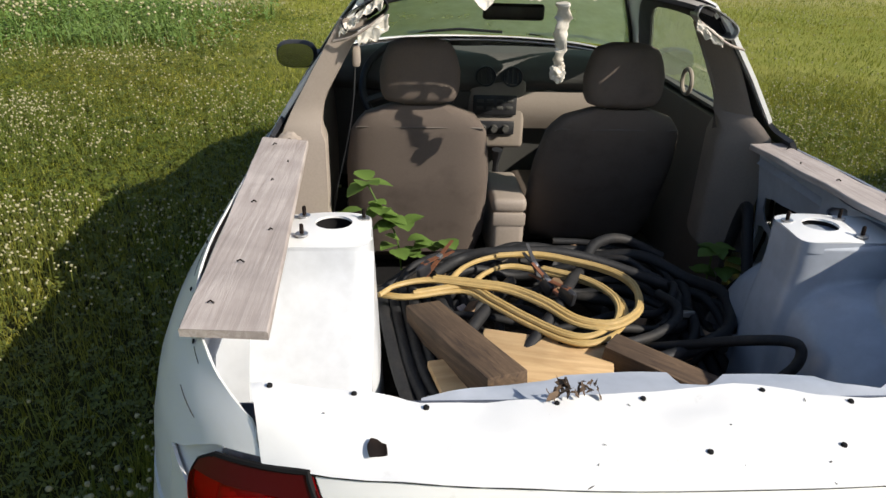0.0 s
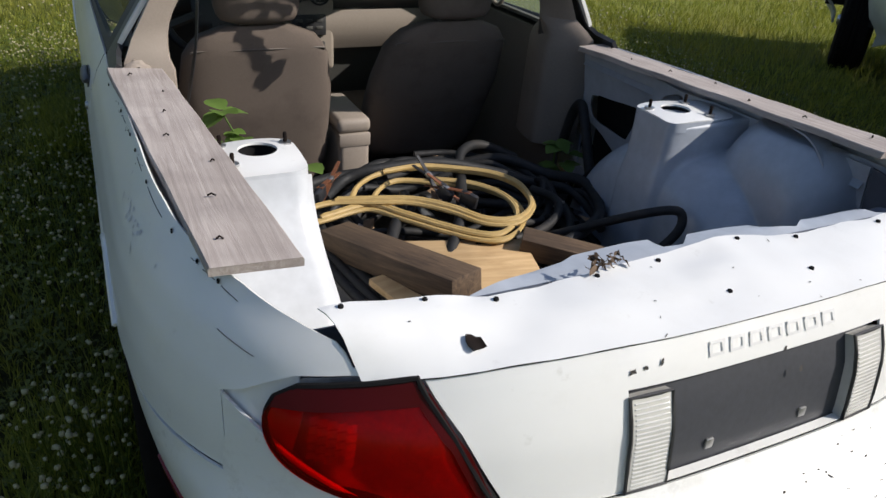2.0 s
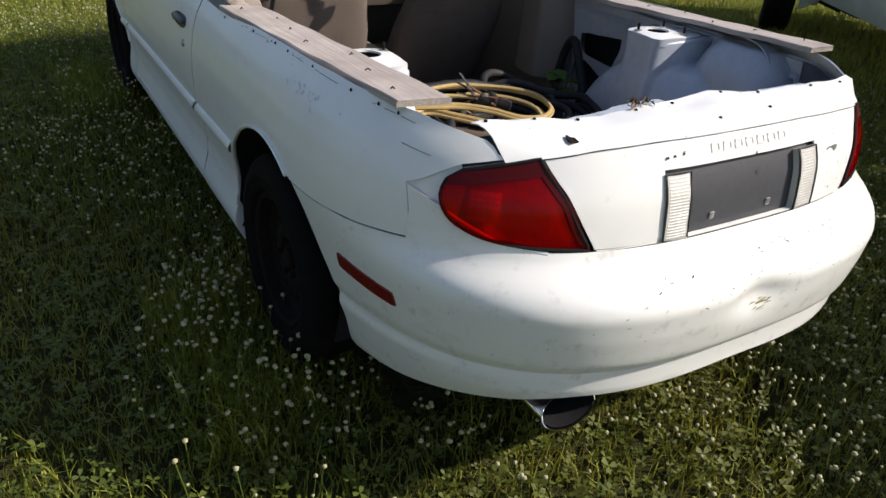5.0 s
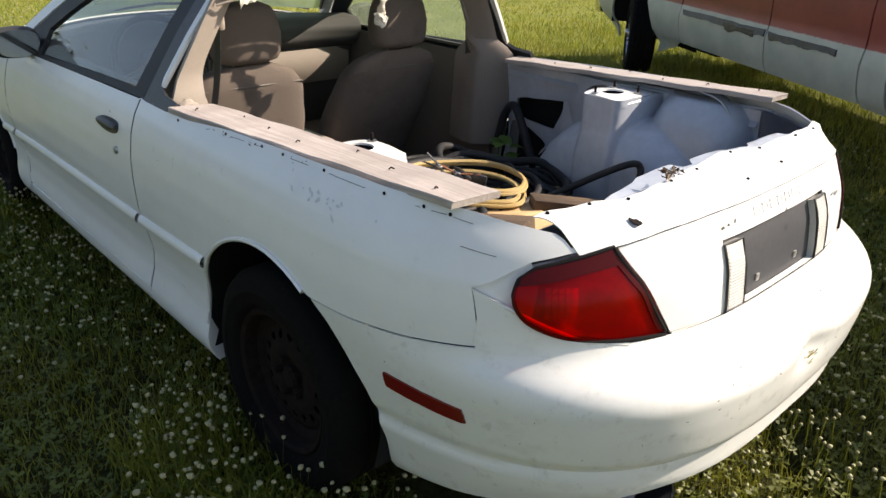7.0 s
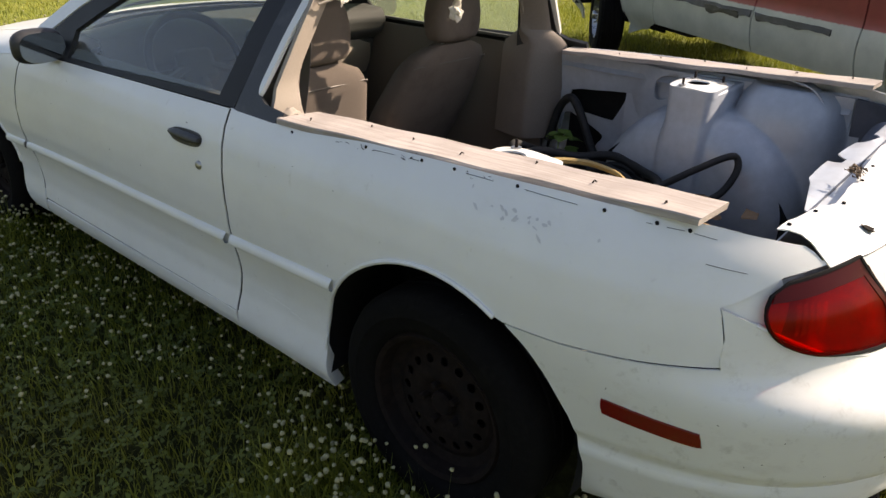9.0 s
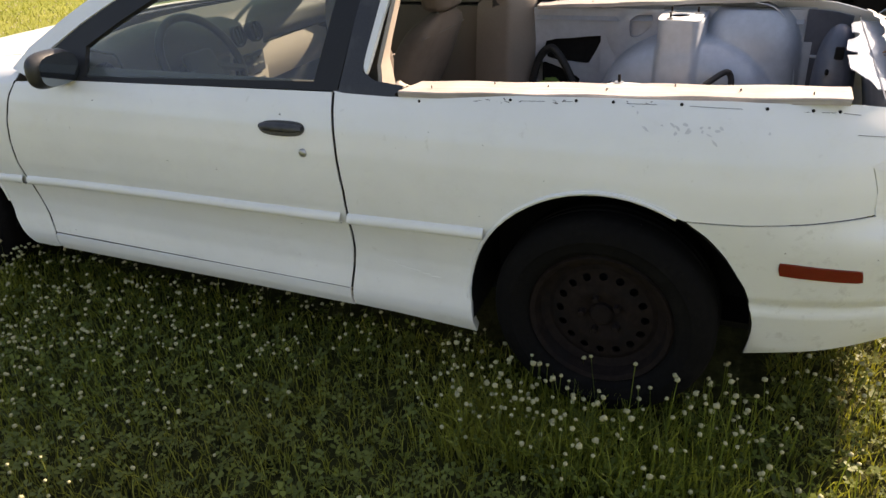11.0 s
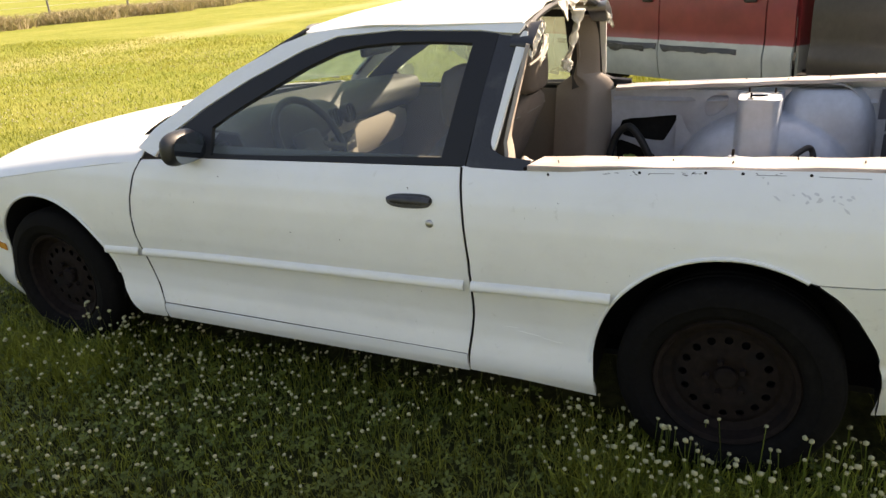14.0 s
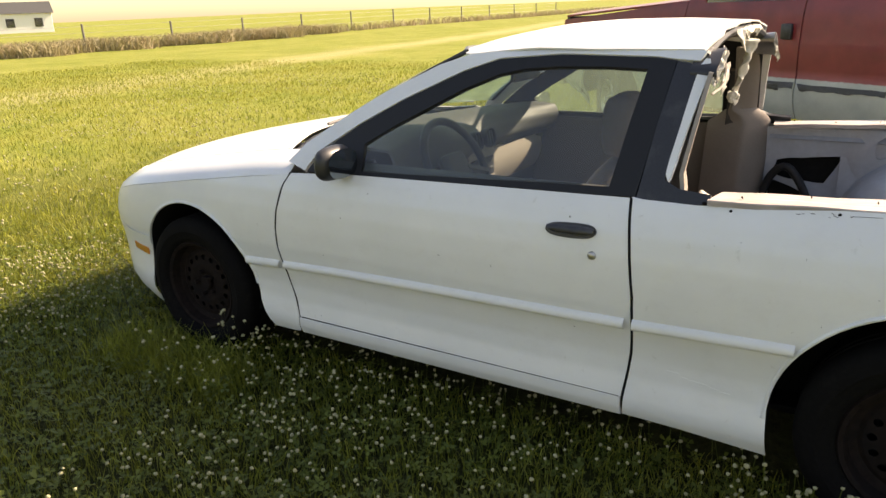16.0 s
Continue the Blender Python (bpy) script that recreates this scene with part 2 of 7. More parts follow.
PAINT = car_paint("white_paint", (0.76, 0.77, 0.76), smear=.12)
# inner paint in two tones: the shaded far side, the sunlit near side
INNER = mat("shaded_inner_paint", (0.39, 0.43, 0.49), 0.4, 0, 0.85, 30, 5, 0.05, 0.002, 0.45, stain=(0.31, 0.335, 0.38))
INNER_SUNLIT = mat("sunlit_inner_paint", (0.60, 0.63, 0.66), 0.42, 0, 0.88, 30, 5, 0.05, 0.002, 0.3, stain=(0.50, 0.53, 0.57))
# dark blue-grey with the rear corner's shade put into the colour
INNER_DEEP_SHADE = mat("deep_shade_inner_paint", (0.085, 0.10, 0.135), 0.5, 0, 0.8, 30, 5, 0.05, 0.002, 0.2, stain=(0.055, 0.065, 0.09))
# for dark parts, and for sheets that stand in for shade in hollows
DARK = mat("dark_parts_and_shade", (0.017, 0.017, 0.018), 0.85, 0, 0.6, 40, 6, 0.1, spec=0.08)
BLACK = mat("black_plastic", (0.025, 0.026, 0.03), 0.42, 0, 0.7, 200, 8, 0.12, 0.0008, stain=(0.06, 0.06, 0.06))
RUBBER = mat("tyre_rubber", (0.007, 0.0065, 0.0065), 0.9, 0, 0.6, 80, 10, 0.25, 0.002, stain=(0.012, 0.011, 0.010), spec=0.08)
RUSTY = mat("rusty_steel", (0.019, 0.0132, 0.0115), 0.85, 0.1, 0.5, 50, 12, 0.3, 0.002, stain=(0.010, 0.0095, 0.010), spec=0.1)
HOSE = mat("hose_rubber", (0.020, 0.021, 0.023), 0.6, 0, 0.6, 90, 14, 0.3, 0.002, stain=(0.036, 0.033, 0.030), spec=0.3)
SEAT = mat("taupe_cloth", (0.142, 0.115, 0.097), 0.95, 0, 0.8, 420, 9, 0.5, 0.001, stain=(0.098, 0.079, 0.068), spec=0.15)
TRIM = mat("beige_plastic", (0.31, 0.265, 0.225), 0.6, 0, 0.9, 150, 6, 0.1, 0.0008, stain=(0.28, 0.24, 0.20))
# the same beige, darkened for the shade on the far pillar
TRIM_SHADED = mat("shaded_beige_plastic", (0.205, 0.175, 0.15), 0.65, 0, 0.9, 150, 6, 0.1, 0.0008, stain=(0.17, 0.145, 0.125), spec=0.25)
FRAME_BLACK = mat("window_frame_black", (0.020, 0.021, 0.024), 0.5, 0, 0.75, 200, 8, 0.1, 0.0006, spec=0.22)
TRIM_DK = mat("taupe_plastic", (0.11, 0.092, 0.078), 0.6, 0, 0.9, 150, 6, 0.1, 0.0008, stain=(0.11, 0.095, 0.08))
DASH = mat("grey_dash_plastic", (0.075, 0.075, 0.07), 0.6, 0, 0.8, 220, 6, 0.2, 0.0008)
STEEL = mat("bare_steel", (0.5, 0.5, 0.5), 0.35, 0.9, 0.75, 60, 8, 0.1)
CHROME = mat("chrome_tip", (0.62, 0.62, 0.62), 0.16, 1.0, 0.9, 40, 8, 0.03)
COPPER = mat("copper_clamp", (0.36, 0.15, 0.08), 0.5, 0.6, 0.6, 60, 20, 0.1)
CABLE = mat("yellow_cable", (0.46, 0.325, 0.13), 0.5, 0, 0.8, 60, 9, 0.1, stain=(0.40, 0.27, 0.09))
FOAM = mat("torn_foam", (0.66, 0.63, 0.56), 0.95, 0, 0.8, 70, 14, 0.6, 0.006, stain=(0.48, 0.43, 0.35))
PLATE = mat("dark_grey_plate", (0.042, 0.045, 0.055), 0.55, 0, 0.8, 90, 7, 0.1, stain=(0.06, 0.062, 0.07))
BOARD = wood("weathered_board", (0.475, 0.425, 0.395), (0.30, 0.258, 0.235), (70, 1.6, 70))
BLOCKWOOD = wood("old_brown_timber", (0.15, 0.098, 0.058), (0.042, 0.026, 0.017), (50, 4, 50))
PLY = wood("plywood", (0.66, 0.47, 0.26), (0.44, 0.28, 0.13), (25, 2.5, 25), along="x")
ENDGRAIN = mat("board_end", (0.30, 0.19, 0.11), 0.85, 0, 0.5, 90, 15, 0.4)
DIRT = mat("bed_dirt", (0.035, 0.029, 0.023), 0.95, 0, 0.5, 50, 8, 0.8, 0.02, stain=(0.016, 0.014, 0.013))
GREYPAINT = mat("faint_grey_mark", (0.67, 0.68, 0.68), 0.6, 0, 0.9, 50, 8, 0.02)
AMBER = mat("amber_lens", (0.65, 0.22, 0.03), 0.25, 0, 0.8, 60, 8, 0.05, coat=0.5)
RED_DARK = mat("red_marker", (0.17, 0.0025, 0.005), 0.25, 0, 0.8, 120, 8, 0.1, coat=0.5)


def glass(name, tint, rough=0.02, alpha=0.25, film=(0.45, 0.46, 0.42)):
    """Thin glass: a clear part and a glossy sheen."""
    m, nt, b = nodes_of(name)
    out = nt.nodes["Material Output"]
    tr = nt.nodes.new("ShaderNodeBsdfTransparent")
    tr.inputs[0].default_value = (*tint, 1)
    gl = nt.nodes.new("ShaderNodeBsdfGlossy")
    gl.inputs["Roughness"].default_value = rough
    lw = nt.nodes.new("ShaderNodeLayerWeight")
    lw.inputs[0].default_value = .5
    pw = nt.nodes.new("ShaderNodeMath")
    pw.operation = "POWER"
    pw.inputs[1].default_value = 4.0
    nt.links.new(lw.outputs["Facing"], pw.inputs[0])
    fr = nt.nodes.new("ShaderNodeMath")
    fr.operation = "MULTIPLY_ADD"
    fr.inputs[1].default_value, fr.inputs[2].default_value = .8, .08
    nt.links.new(pw.outputs[0], fr.inputs[0])
    f = noise_tex(nt, 9.0, 5, 0.6)
    mr = nt.nodes.new("ShaderNodeMapRange")
    mr.inputs["To Min"].default_value, mr.inputs["To Max"].default_value = alpha * 0.4, alpha * 1.6
    nt.links.new(f, mr.inputs["Value"])
    d1 = nt.nodes.new("ShaderNodeBsdfDiffuse")
    d2 = nt.nodes.new("ShaderNodeBsdfTranslucent")
    dust = nt.nodes.new("ShaderNodeMixShader")
    for d in (d1, d2):
        d.inputs[0].default_value = (*film, 1)
    nt.links.new(d1.outputs[0], dust.inputs[1])
    nt.links.new(d2.outputs[0], dust.inputs[2])
    m1 = nt.nodes.new("ShaderNodeMixShader")
    m2 = nt.nodes.new("ShaderNodeMixShader")
    nt.links.new(fr.outputs[0], m1.inputs[0])
    nt.links.new(tr.outputs[0], m1.inputs[1])
    nt.links.new(gl.outputs[0], m1.inputs[2])
    nt.links.new(mr.outputs[0], m2.inputs[0])
    nt.links.new(m1.outputs[0], m2.inputs[1])
    nt.links.new(dust.outputs[0], m2.inputs[2])
    nt.links.new(m2.outputs[0], out.inputs[0])
    return m


# pale blue film: dust, with the sky's reflection put into its colour
GLASS = glass("window_glass", (0.66, 0.74, 0.72), 0.015, 0.06, (0.60, 0.65, 0.70))
WINDSHIELD = glass("windshield_glass", (0.74, 0.88, 0.70), 0.05, 0.50, (0.33, 0.44, 0.31))
HAZY = glass("hazy_side_glass", (0.60, 0.72, 0.60), 0.05, 0.30, (0.38, 0.46, 0.32))
MIRROR = mat("dark_mirror_glass", (.30, .32, .32), .06, 1.0, .9, 60, 8, .01)
NAVY = mat("navy_truck_paint", (.012, .020, .032), .4, 0, .7, 30, 4, .05, .002, .3, stain=(.02, .026, .035))


def lens_red():
    """Moulded red plastic that the lamp's inside shows through."""
    m, nt, b = nodes_of("red_lens")
    tc = nt.nodes.new("ShaderNodeTexCoord")
    w = nt.nodes.new("ShaderNodeTexChecker")
    w.inputs["Scale"].default_value = 210
    nt.links.new(tc.outputs["Object"], w.inputs["Vector"])
    f = noise_tex(nt, 8.0, 3)
    b.inputs["Base Color"].default_value = (.45, .003, .005, 1)
    b.inputs["Roughness"].default_value = 0.16
    b.inputs["Coat Weight"].default_value = 0.6
    b.inputs["Coat Roughness"].default_value = 0.05
    bump(nt, b, w.outputs["Fac"], 0.3, 0.001)
    tr = nt.nodes.new("ShaderNodeBsdfTransparent")
    nt.links.new(ramp(nt, f, [(.35, (.88, .020, .012)), (.65, (1.0, .055, .025))]), tr.inputs[0])
    mx = nt.nodes.new("ShaderNodeMixShader")
    mx.inputs[0].default_value = .84
    nt.links.new(b.outputs[0], mx.inputs[1])
    nt.links.new(tr.outputs[0], mx.inputs[2])
    nt.links.new(mx.outputs[0], nt.nodes["Material Output"].inputs[0])
    return m


LAMPBOX = mat("lamp_inside", (.42, .41, .41), .4, .2, .7, 160, 22, .4, .002, stain=(.16, .15, .15))
REFLECTOR = mat("lamp_reflector", (.80, .79, .78), .25, .3, .7, 160, 22, .6, .002, stain=(.35, .33, .33))
BUMPER_PAINT = car_paint("grimy_white_bumper", (0.74, 0.75, 0.73), .575, .36, .45)
RED = lens_red()
RED_TOP = mat("dark_red_lens_band", (0.060, 0.002, 0.003), 0.35, 0, 0.9, 60, 8, 0.03, spec=0.15)
CLEAR = mat("clear_lamp_lens", (0.66, 0.66, 0.63), 0.2, 0.1, 0.7, 40, 9, 0.05, coat=0.8)

# ---------------------------------------------------------------- the car: its outer surface
# x across (left is negative), y ahead from the rear axle, z up from the ground.
WZ = smooth_table([(0.15, .765), (.20, .800), (.235, .818), (.255, .826), (.285, .828), (.31, .823), (.36, .810), (.42, .806), (.48, .815), (.52, .826), (.58, .835), (.66, .835), (.73, .829), (.80, .814), (.85, .794), (.885, .772), (.91, .754), (.93, .738), (.95, .720)], 0.006)
RZ = smooth_table([(0.2, .80), (.6, .84), (.69, .845), (.78, .833), (.83, .812), (.87, .80), (.90, .78)], 0.03)
BUMP_W = smooth_table([(.22, .735), (.28, .768), (.36, .785), (.40, .797), (.425, .788), (.45, .802), (.52, .815), (.58, .824), (.63, .830), (.68, .836), (.73, .829), (.80, .814), (.85, .794)], 0.008)
BUMP_R = smooth_table([(.25, .86), (.33, .912), (.362, .926), (.385, .925), (.424, .926), (.437, .944), (.46, .950), (.52, .960), (.58, .965), (.605, .953), (.626, .928), (.638, .906), (.644, .889), (.650, .885), (.662, .862), (.69, .845), (.78, .833), (.85, .805)], 0.008)
FZ = smooth_table([(0.12, .83), (.3, .92), (.42, .965), (.55, .955), (.65, .91), (.8, .72), (.95, .3)], 0.06)
AXLE_F = 2.644

_th = np.linspace(0, np.pi / 2, 400)
_cx, _cy = 0.82 * np.cos(_th) ** (2 / 3), 0.87 * np.sin(_th) ** (2 / 3)
_arc = np.r_[0, np.cumsum(np.hypot(np.diff(_cx), np.diff(_cy)))]
UC = float(_arc[-1])
_fx, _fy = 0.82 * np.cos(_th) ** (2 / 3), 1.02 * np.sin(_th) ** (2 / 3)
_farc = np.r_[0, np.cumsum(np.hypot(np.diff(_fx), np.diff(_fy)))]
UF = float(_farc[-1])
NOSE = 2.6


def skin(u, z, wz=WZ, rz=RZ, out=0.0):
    """The left body side: u runs back along the flank, -y beside the doors, round the tail to the middle at UC."""
    if u > UC:
        p = skin(2 * UC - u, z, wz, rz, out)
        return Vector((-p.x, p.y, p.z))
    w = wz(z) + out
    if u > 0:
        a = float(np.interp(u, _arc, _th))
        return Vector((-w * math.cos(a) ** (2 / 3), -(rz(z) + out) * math.sin(a) ** (2 / 3), z))
    if u < -NOSE:
        a = float(np.interp(-u - NOSE, _farc, _th))
        return Vector((-w * math.cos(a) ** (2 / 3), NOSE + (FZ(z) + out) * math.sin(a) ** (2 / 3), z))
    return Vector((-w, -u, z))


def u_of(y, z=0.6, rz=RZ):
    """The u at which the flank passes y at height z."""
    if y >= 0:
        if y > NOSE:
            s = min(1, (y - NOSE) / FZ(z)) ** 1.5
            return -NOSE - float(np.interp(math.asin(s), _th, _farc))
        return -y
    s = min(1.0, -y / rz(z)) ** 1.5
    return float(np.interp(math.asin(s), _th, _arc))


def ux(x, z, rz=RZ, wz=WZ):
    """u at which the tail passes x."""
    a = math.acos(min(1, abs(x) / wz(z)) ** 1.5)
    k = float(np.interp(a, _th, _arc))
    return k if x < 0 else 2 * UC - k


def side(fn, sx):
    """fn for the left side (sx -1) or mirrored to the right."""
    if sx < 0:
        return fn
    return lambda u, v: Vector((-fn(u, v).x, fn(u, v).y, fn(u, v).z))


def arc_pts(cy, cz, r, a0, a1, n=16, ry=None):
    ry = ry or r
    return [(cy + ry * math.cos(radians(a0 + (a1 - a0) * i / n)), cz + r * math.sin(radians(a0 + (a1 - a0) * i / n))) for i in range(n + 1)]


car = thing("car", "white two-door car cut open behind its seats into a pickup", "car")

# outlines in (y, z), turned to (u, z)
def yz(pts):
    return [(u_of(y, z), z) for y, z in pts]


DOOR_REAR = [(.785, .893), (.772, .80), (.760, .70), (.750, .62), (.748, .54), (.752, .44), (.769, .294)]
DOOR_FRONT = [(2.053, .300), (2.100, .43), (2.121, .569), (2.122, .65), (2.112, .724), (2.085, .82), (2.06, .862)]
door_o = DOOR_REAR + DOOR_FRONT[:1] + DOOR_FRONT[1:] + [(1.80, .876), (1.30, .885)]
gap = 0.005
ARCH_R = arc_pts(0.0, .330, .375, 0, 172, 22)
quarter_o = [(y - 0.009, z) for y, z in DOOR_REAR] + [(.765, .230), (.60, .225), (.45, .213), (.36, .206), (.366, .30)] + [p for p in ARCH_R if p[1] > .33 and not (p[0] < -0.1 and p[1] < .655)]
QUART_SEAM = [(-.196, .657), (-.32, .658), (-.46, .666), (-.600, .679)]
quarter_uz = yz(quarter_o) + yz(QUART_SEAM) + yz([(-.588, .735), (-.570, .790)])
quarter_uz += [(.652, .804), (.690, .824), (.728, .8425), (.800, .8575), (.866, .8645), (.800, .8665)]
quarter_uz += [(.785, .880), (.768, .889), (u_of(-.60, .89), .900), (u_of(-.52, .90), .914), (u_of(-.40, .90), .920), (u_of(-.25, .90), .924), (0, .919), (-.25, .911), (-.50, .897), (-.60, .891), (-.78, .893)]
FENDER_SHOULDER = smooth_table([(2.0, .862), (2.2, .845), (2.6, .795), (3.0, .735), (3.3, .665), (3.6, .56)], 0.1)
HOOD_TOP = smooth_table([(2.0, .975), (2.33, .950), (2.7, .90), (3.1, .832), (3.3, .765), (3.44, .685), (3.52, .60)], 0.08)


def bonnet(s, y):
    """The bonnet and the tops of the wings: s from -1 to 1 across."""
    zs = FENDER_SHOULDER(y)
    p = skin(u_of(min(y, NOSE + FZ(zs) - 0.02), zs), zs)
    h = HOOD_TOP(y)
    k = abs(s)
    return Vector((p.x * -s, y, zs + (h - zs) * max(0.0, 1 - k ** 2.6) ** 0.6))


ARCH_F = arc_pts(AXLE_F, .335, .365, 178, 90, 12) + arc_pts(AXLE_F, .335, .365, 83, 10, 12, .325)
fender_o = [(y + 0.009, z) for y, z in reversed(DOOR_FRONT)] + [(2.068, .232), (2.10, .226), (2.205, .226)]
fender_o = [(2.06 + 0.009, .858)] + fender_o[1:]
fender_o += [(2.268, .33)] + [p for p in ARCH_F if p[1] > .36 and not (p[0] > AXLE_F and p[1] < .51)] + [(3.20, .515), (3.36, .525), (3.38, .60)]
fender_o += [(y, FENDER_SHOULDER(y) - .002) for y in (3.36, 3.2, 3.0, 2.8, 2.6, 2.4, 2.2)]

for sx in (-1, 1):
    bm = sheet(yz(door_o), side(lambda u, z: skin(u, z), sx), both=(.04, .012), thick=0.012)
    door = part("door", bm, PAINT, car, "white door with black handle")
    bm = sheet(quarter_uz, side(lambda u, z: skin(u, z), sx), both=(.036, .012), thick=0.004)
    quarter = part("quarter_panel", bm, PAINT, car, "white quarter panel with a sawn top edge")
    bm = sheet(yz(fender_o), side(lambda u, z: skin(u, z), sx), both=(.04, .012), thick=0.004)
    bm2 = sheet([(.80, 2.07), (.80, 3.36), (.9, 3.34), (1.0, 3.32), (1.0, 2.07)], lambda s, y: bonnet(s * sx, y), 0.05, thick=0.004)
    part("wing", merge(bm, bm2), PAINT, car)
    # sill below the door
    sill_o = [(.772, .222), (.772, .318), (2.060, .318), (2.062, .232), (2.06, .225)]
    part("sill", sheet(yz(sill_o), side(lambda u, z: skin(u, z, out=-0.012 if z > .293 else -.002), sx), both=(.05, .008), thick=0.01), PAINT, car)
    q = [side(lambda u, z: skin(u, z, out=-.006), sx)(-y, z) for y, z in zip(np.linspace(.775, 2.05, 40), np.linspace(.2925, .2975, 40))]
    part("shut_line", tube(q, .0046, 6), DARK, car, "dark gap under the door")
    # inner wheel wells, closed to the arch edge
    for cy, cz, rr, rf in ((0.0, .330, .374, .374), (AXLE_F, .335, .364, .322)):
        def well(u, v, sx=sx, cy=cy, cz=cz, rr=rr, rf=rf):
            a = radians(-12 + 200 * u)
            c, n = math.cos(a), math.sin(a)
            ry = (rf if c > 0 else rr) if cy > 1 else rr
            grow = 1 + .06 * (1 - v)
            y, z = cy + ry * grow * c, cz + rr * grow * n
            out = abs(skin(u_of(y, max(.2, z)), max(.2, z)).x) - .006
            return Vector((sx * (.50 + (out - .50) * v), y, z))
        bm = grid(well, 30, 4)
        bm = merge(bm, grid(lambda u, v: well(u, 0) * v + Vector((sx * .50, cy, cz)) * (1 - v), 30, 2))
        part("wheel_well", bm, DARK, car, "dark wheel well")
    # flanged lips of the arches
    lip = [skin(u_of(y, z), z, out=0.002) for y, z in arc_pts(0.0, .33, .375, 0, 118, 20)]
    lip = [Vector((p.x * -sx, p.y, p.z)) for p in lip]
    part("arch_lip", tube(lip, 0.006, 6), PAINT, car)
    lip = [skin(u_of(y, z), z, out=0.001) for y, z in ARCH_F[1:-2]]
    lip = [Vector((p.x * -sx, p.y, p.z)) for p in lip]
    part("arch_lip", tube(lip, 0.006, 6), PAINT, car)
    edge_p = [(.360, .206), (.366, .30)] + arc_pts(0.0, .330, .375, 4, 52, 10)
    def arch_return(u, v, sx=sx):
        k = u * (len(edge_p) - 1)
        i = min(int(k), len(edge_p) - 2)
        y, z = (edge_p[i][j] + (edge_p[i + 1][j] - edge_p[i][j]) * (k - i) for j in (0, 1))
        p = skin(u_of(y, z), z, out=-.001)
        return Vector((-sx * (p.x + .042 * v * (1 - .75 * u)), p.y + .010 * v, p.z))
    part("arch_return", grid(arch_return, 24, 4, thick=.003), PAINT, car, "folded inner edge of the wheel arch")
    # handle and lock
    if sx < 0:
        def on_door(y, z, out):
            return skin(-y, z, out=out)
        cup = sheet([(-y, z) for y, z in smooth_poly([(1.02, .790), (1.00, .808), (.94, .814), (.88, .812), (.862, .796), (.88, .776), (.94, .770), (1.0, .774)], 5)], lambda u, z: skin(u, z, out=0.0035), 0.015, thick=0.003)
        handle = part("door_handle", cup, BLACK, door, "black plastic handle")
        bm = grid(lambda u, v: skin(-(.868 + .146 * u), .797 + .013 * math.cos(2 * math.pi * v) * (1 - (2 * u - 1) ** 4 * .5), out=.012 + .010 * math.sin(2 * math.pi * v) - .006 * (2 * u - 1) ** 4), 14, 10, False, True, cap=True)
        part("lever", bm, BLACK, handle)
        m = Matrix.Translation(skin(-.87, .727, out=0.001)) @ Matrix.Rotation(radians(-90), 4, "Y")
        part("lock", lathe([(0, .006), (.008, .006), (.011, .004), (.013, .0), (.013, -.004)], 16, m), STEEL, door, "worn brass-coloured door lock")
# side mouldings, falling towards the front
MOULD_TOP = smooth_table([(.3, .566), (.39, .564), (.844, .549), (1.47, .540), (1.82, .533), (2.16, .519), (2.34, .510)], .15)
MOULD = ((.001, -.002), (.0, .003), (-.004, .008), (-.015, .0150), (-.026, .0165), (-.032, .011), (-.034, -.003))
for sx in (-1, 1):
    for y0, y1 in ((.316, .742), (.766, 2.108), (2.132, 2.316)):
        def strip(u, v, sx=sx, y0=y0, y1=y1):
            y = y0 + (y1 - y0) * u
            k = v * (len(MOULD) - 1)
            i = min(int(k), len(MOULD) - 2)
            dz, o = (MOULD[i][j] + (MOULD[i + 1][j] - MOULD[i][j]) * (k - i) for j in (0, 1))
            z = MOULD_TOP(y) + dz
            p = skin(-y, z, out=o)
            return Vector((p.x * -sx, p.y, p.z))
        part("side_moulding", grid(strip, max(6, int((y1 - y0) * 24)), 2 * (len(MOULD) - 1)), PAINT, car, "white plastic side moulding", angle=50)
# shut lines
for sx in (-1, 1):
    for pts in (DOOR_REAR, DOOR_FRONT):
        q = [skin(u_of(y - 0.0045 * (1 if pts is DOOR_REAR else -1), z), z, out=-0.007) for y, z in smooth_poly(pts, 4, False) if z > (.318 if pts is DOOR_FRONT else .2)]
        part("shut_line", tube([Vector((p.x * -sx, p.y, p.z)) for p in q], 0.0065, 6), DARK, car, "dark gap round the door")

# bonnet
part("bonnet", sheet([(-.79, 2.20), (-.79, 3.34), (-.55, 3.44), (0, 3.50), (.55, 3.44), (.79, 3.34), (.79, 2.20), (.5, 2.29), (0, 2.36), (-.5, 2.29)], bonnet, 0.06, thick=0.006), PAINT, car)
cowl = sheet([(-.80, 2.02), (-.79, 2.195), (-.5, 2.285), (0, 2.355), (.5, 2.285), (.79, 2.195), (.80, 2.02), (.4, 2.20), (0, 2.27), (-.4, 2.20)], lambda s, y: bonnet(s, y) - Vector((0, 0, .018)), 0.05, thick=0.004)
part("cowl_grille", cowl, BLACK, car, "black plastic grille under the windshield")
# nose between bonnet and bumper
for sx in (-1, 1):
    no = [(u_of(3.36, .60), .585), (-NOSE - UF * .70, .565), (-NOSE - UF, .562), (-NOSE - UF, .70), (-NOSE - UF * .70, .72), (u_of(3.33, .66), .665)]
    part("nose_panel", sheet(no, side(lambda u, z: skin(u, z), sx), 0.05, thick=0.004), PAINT, car)
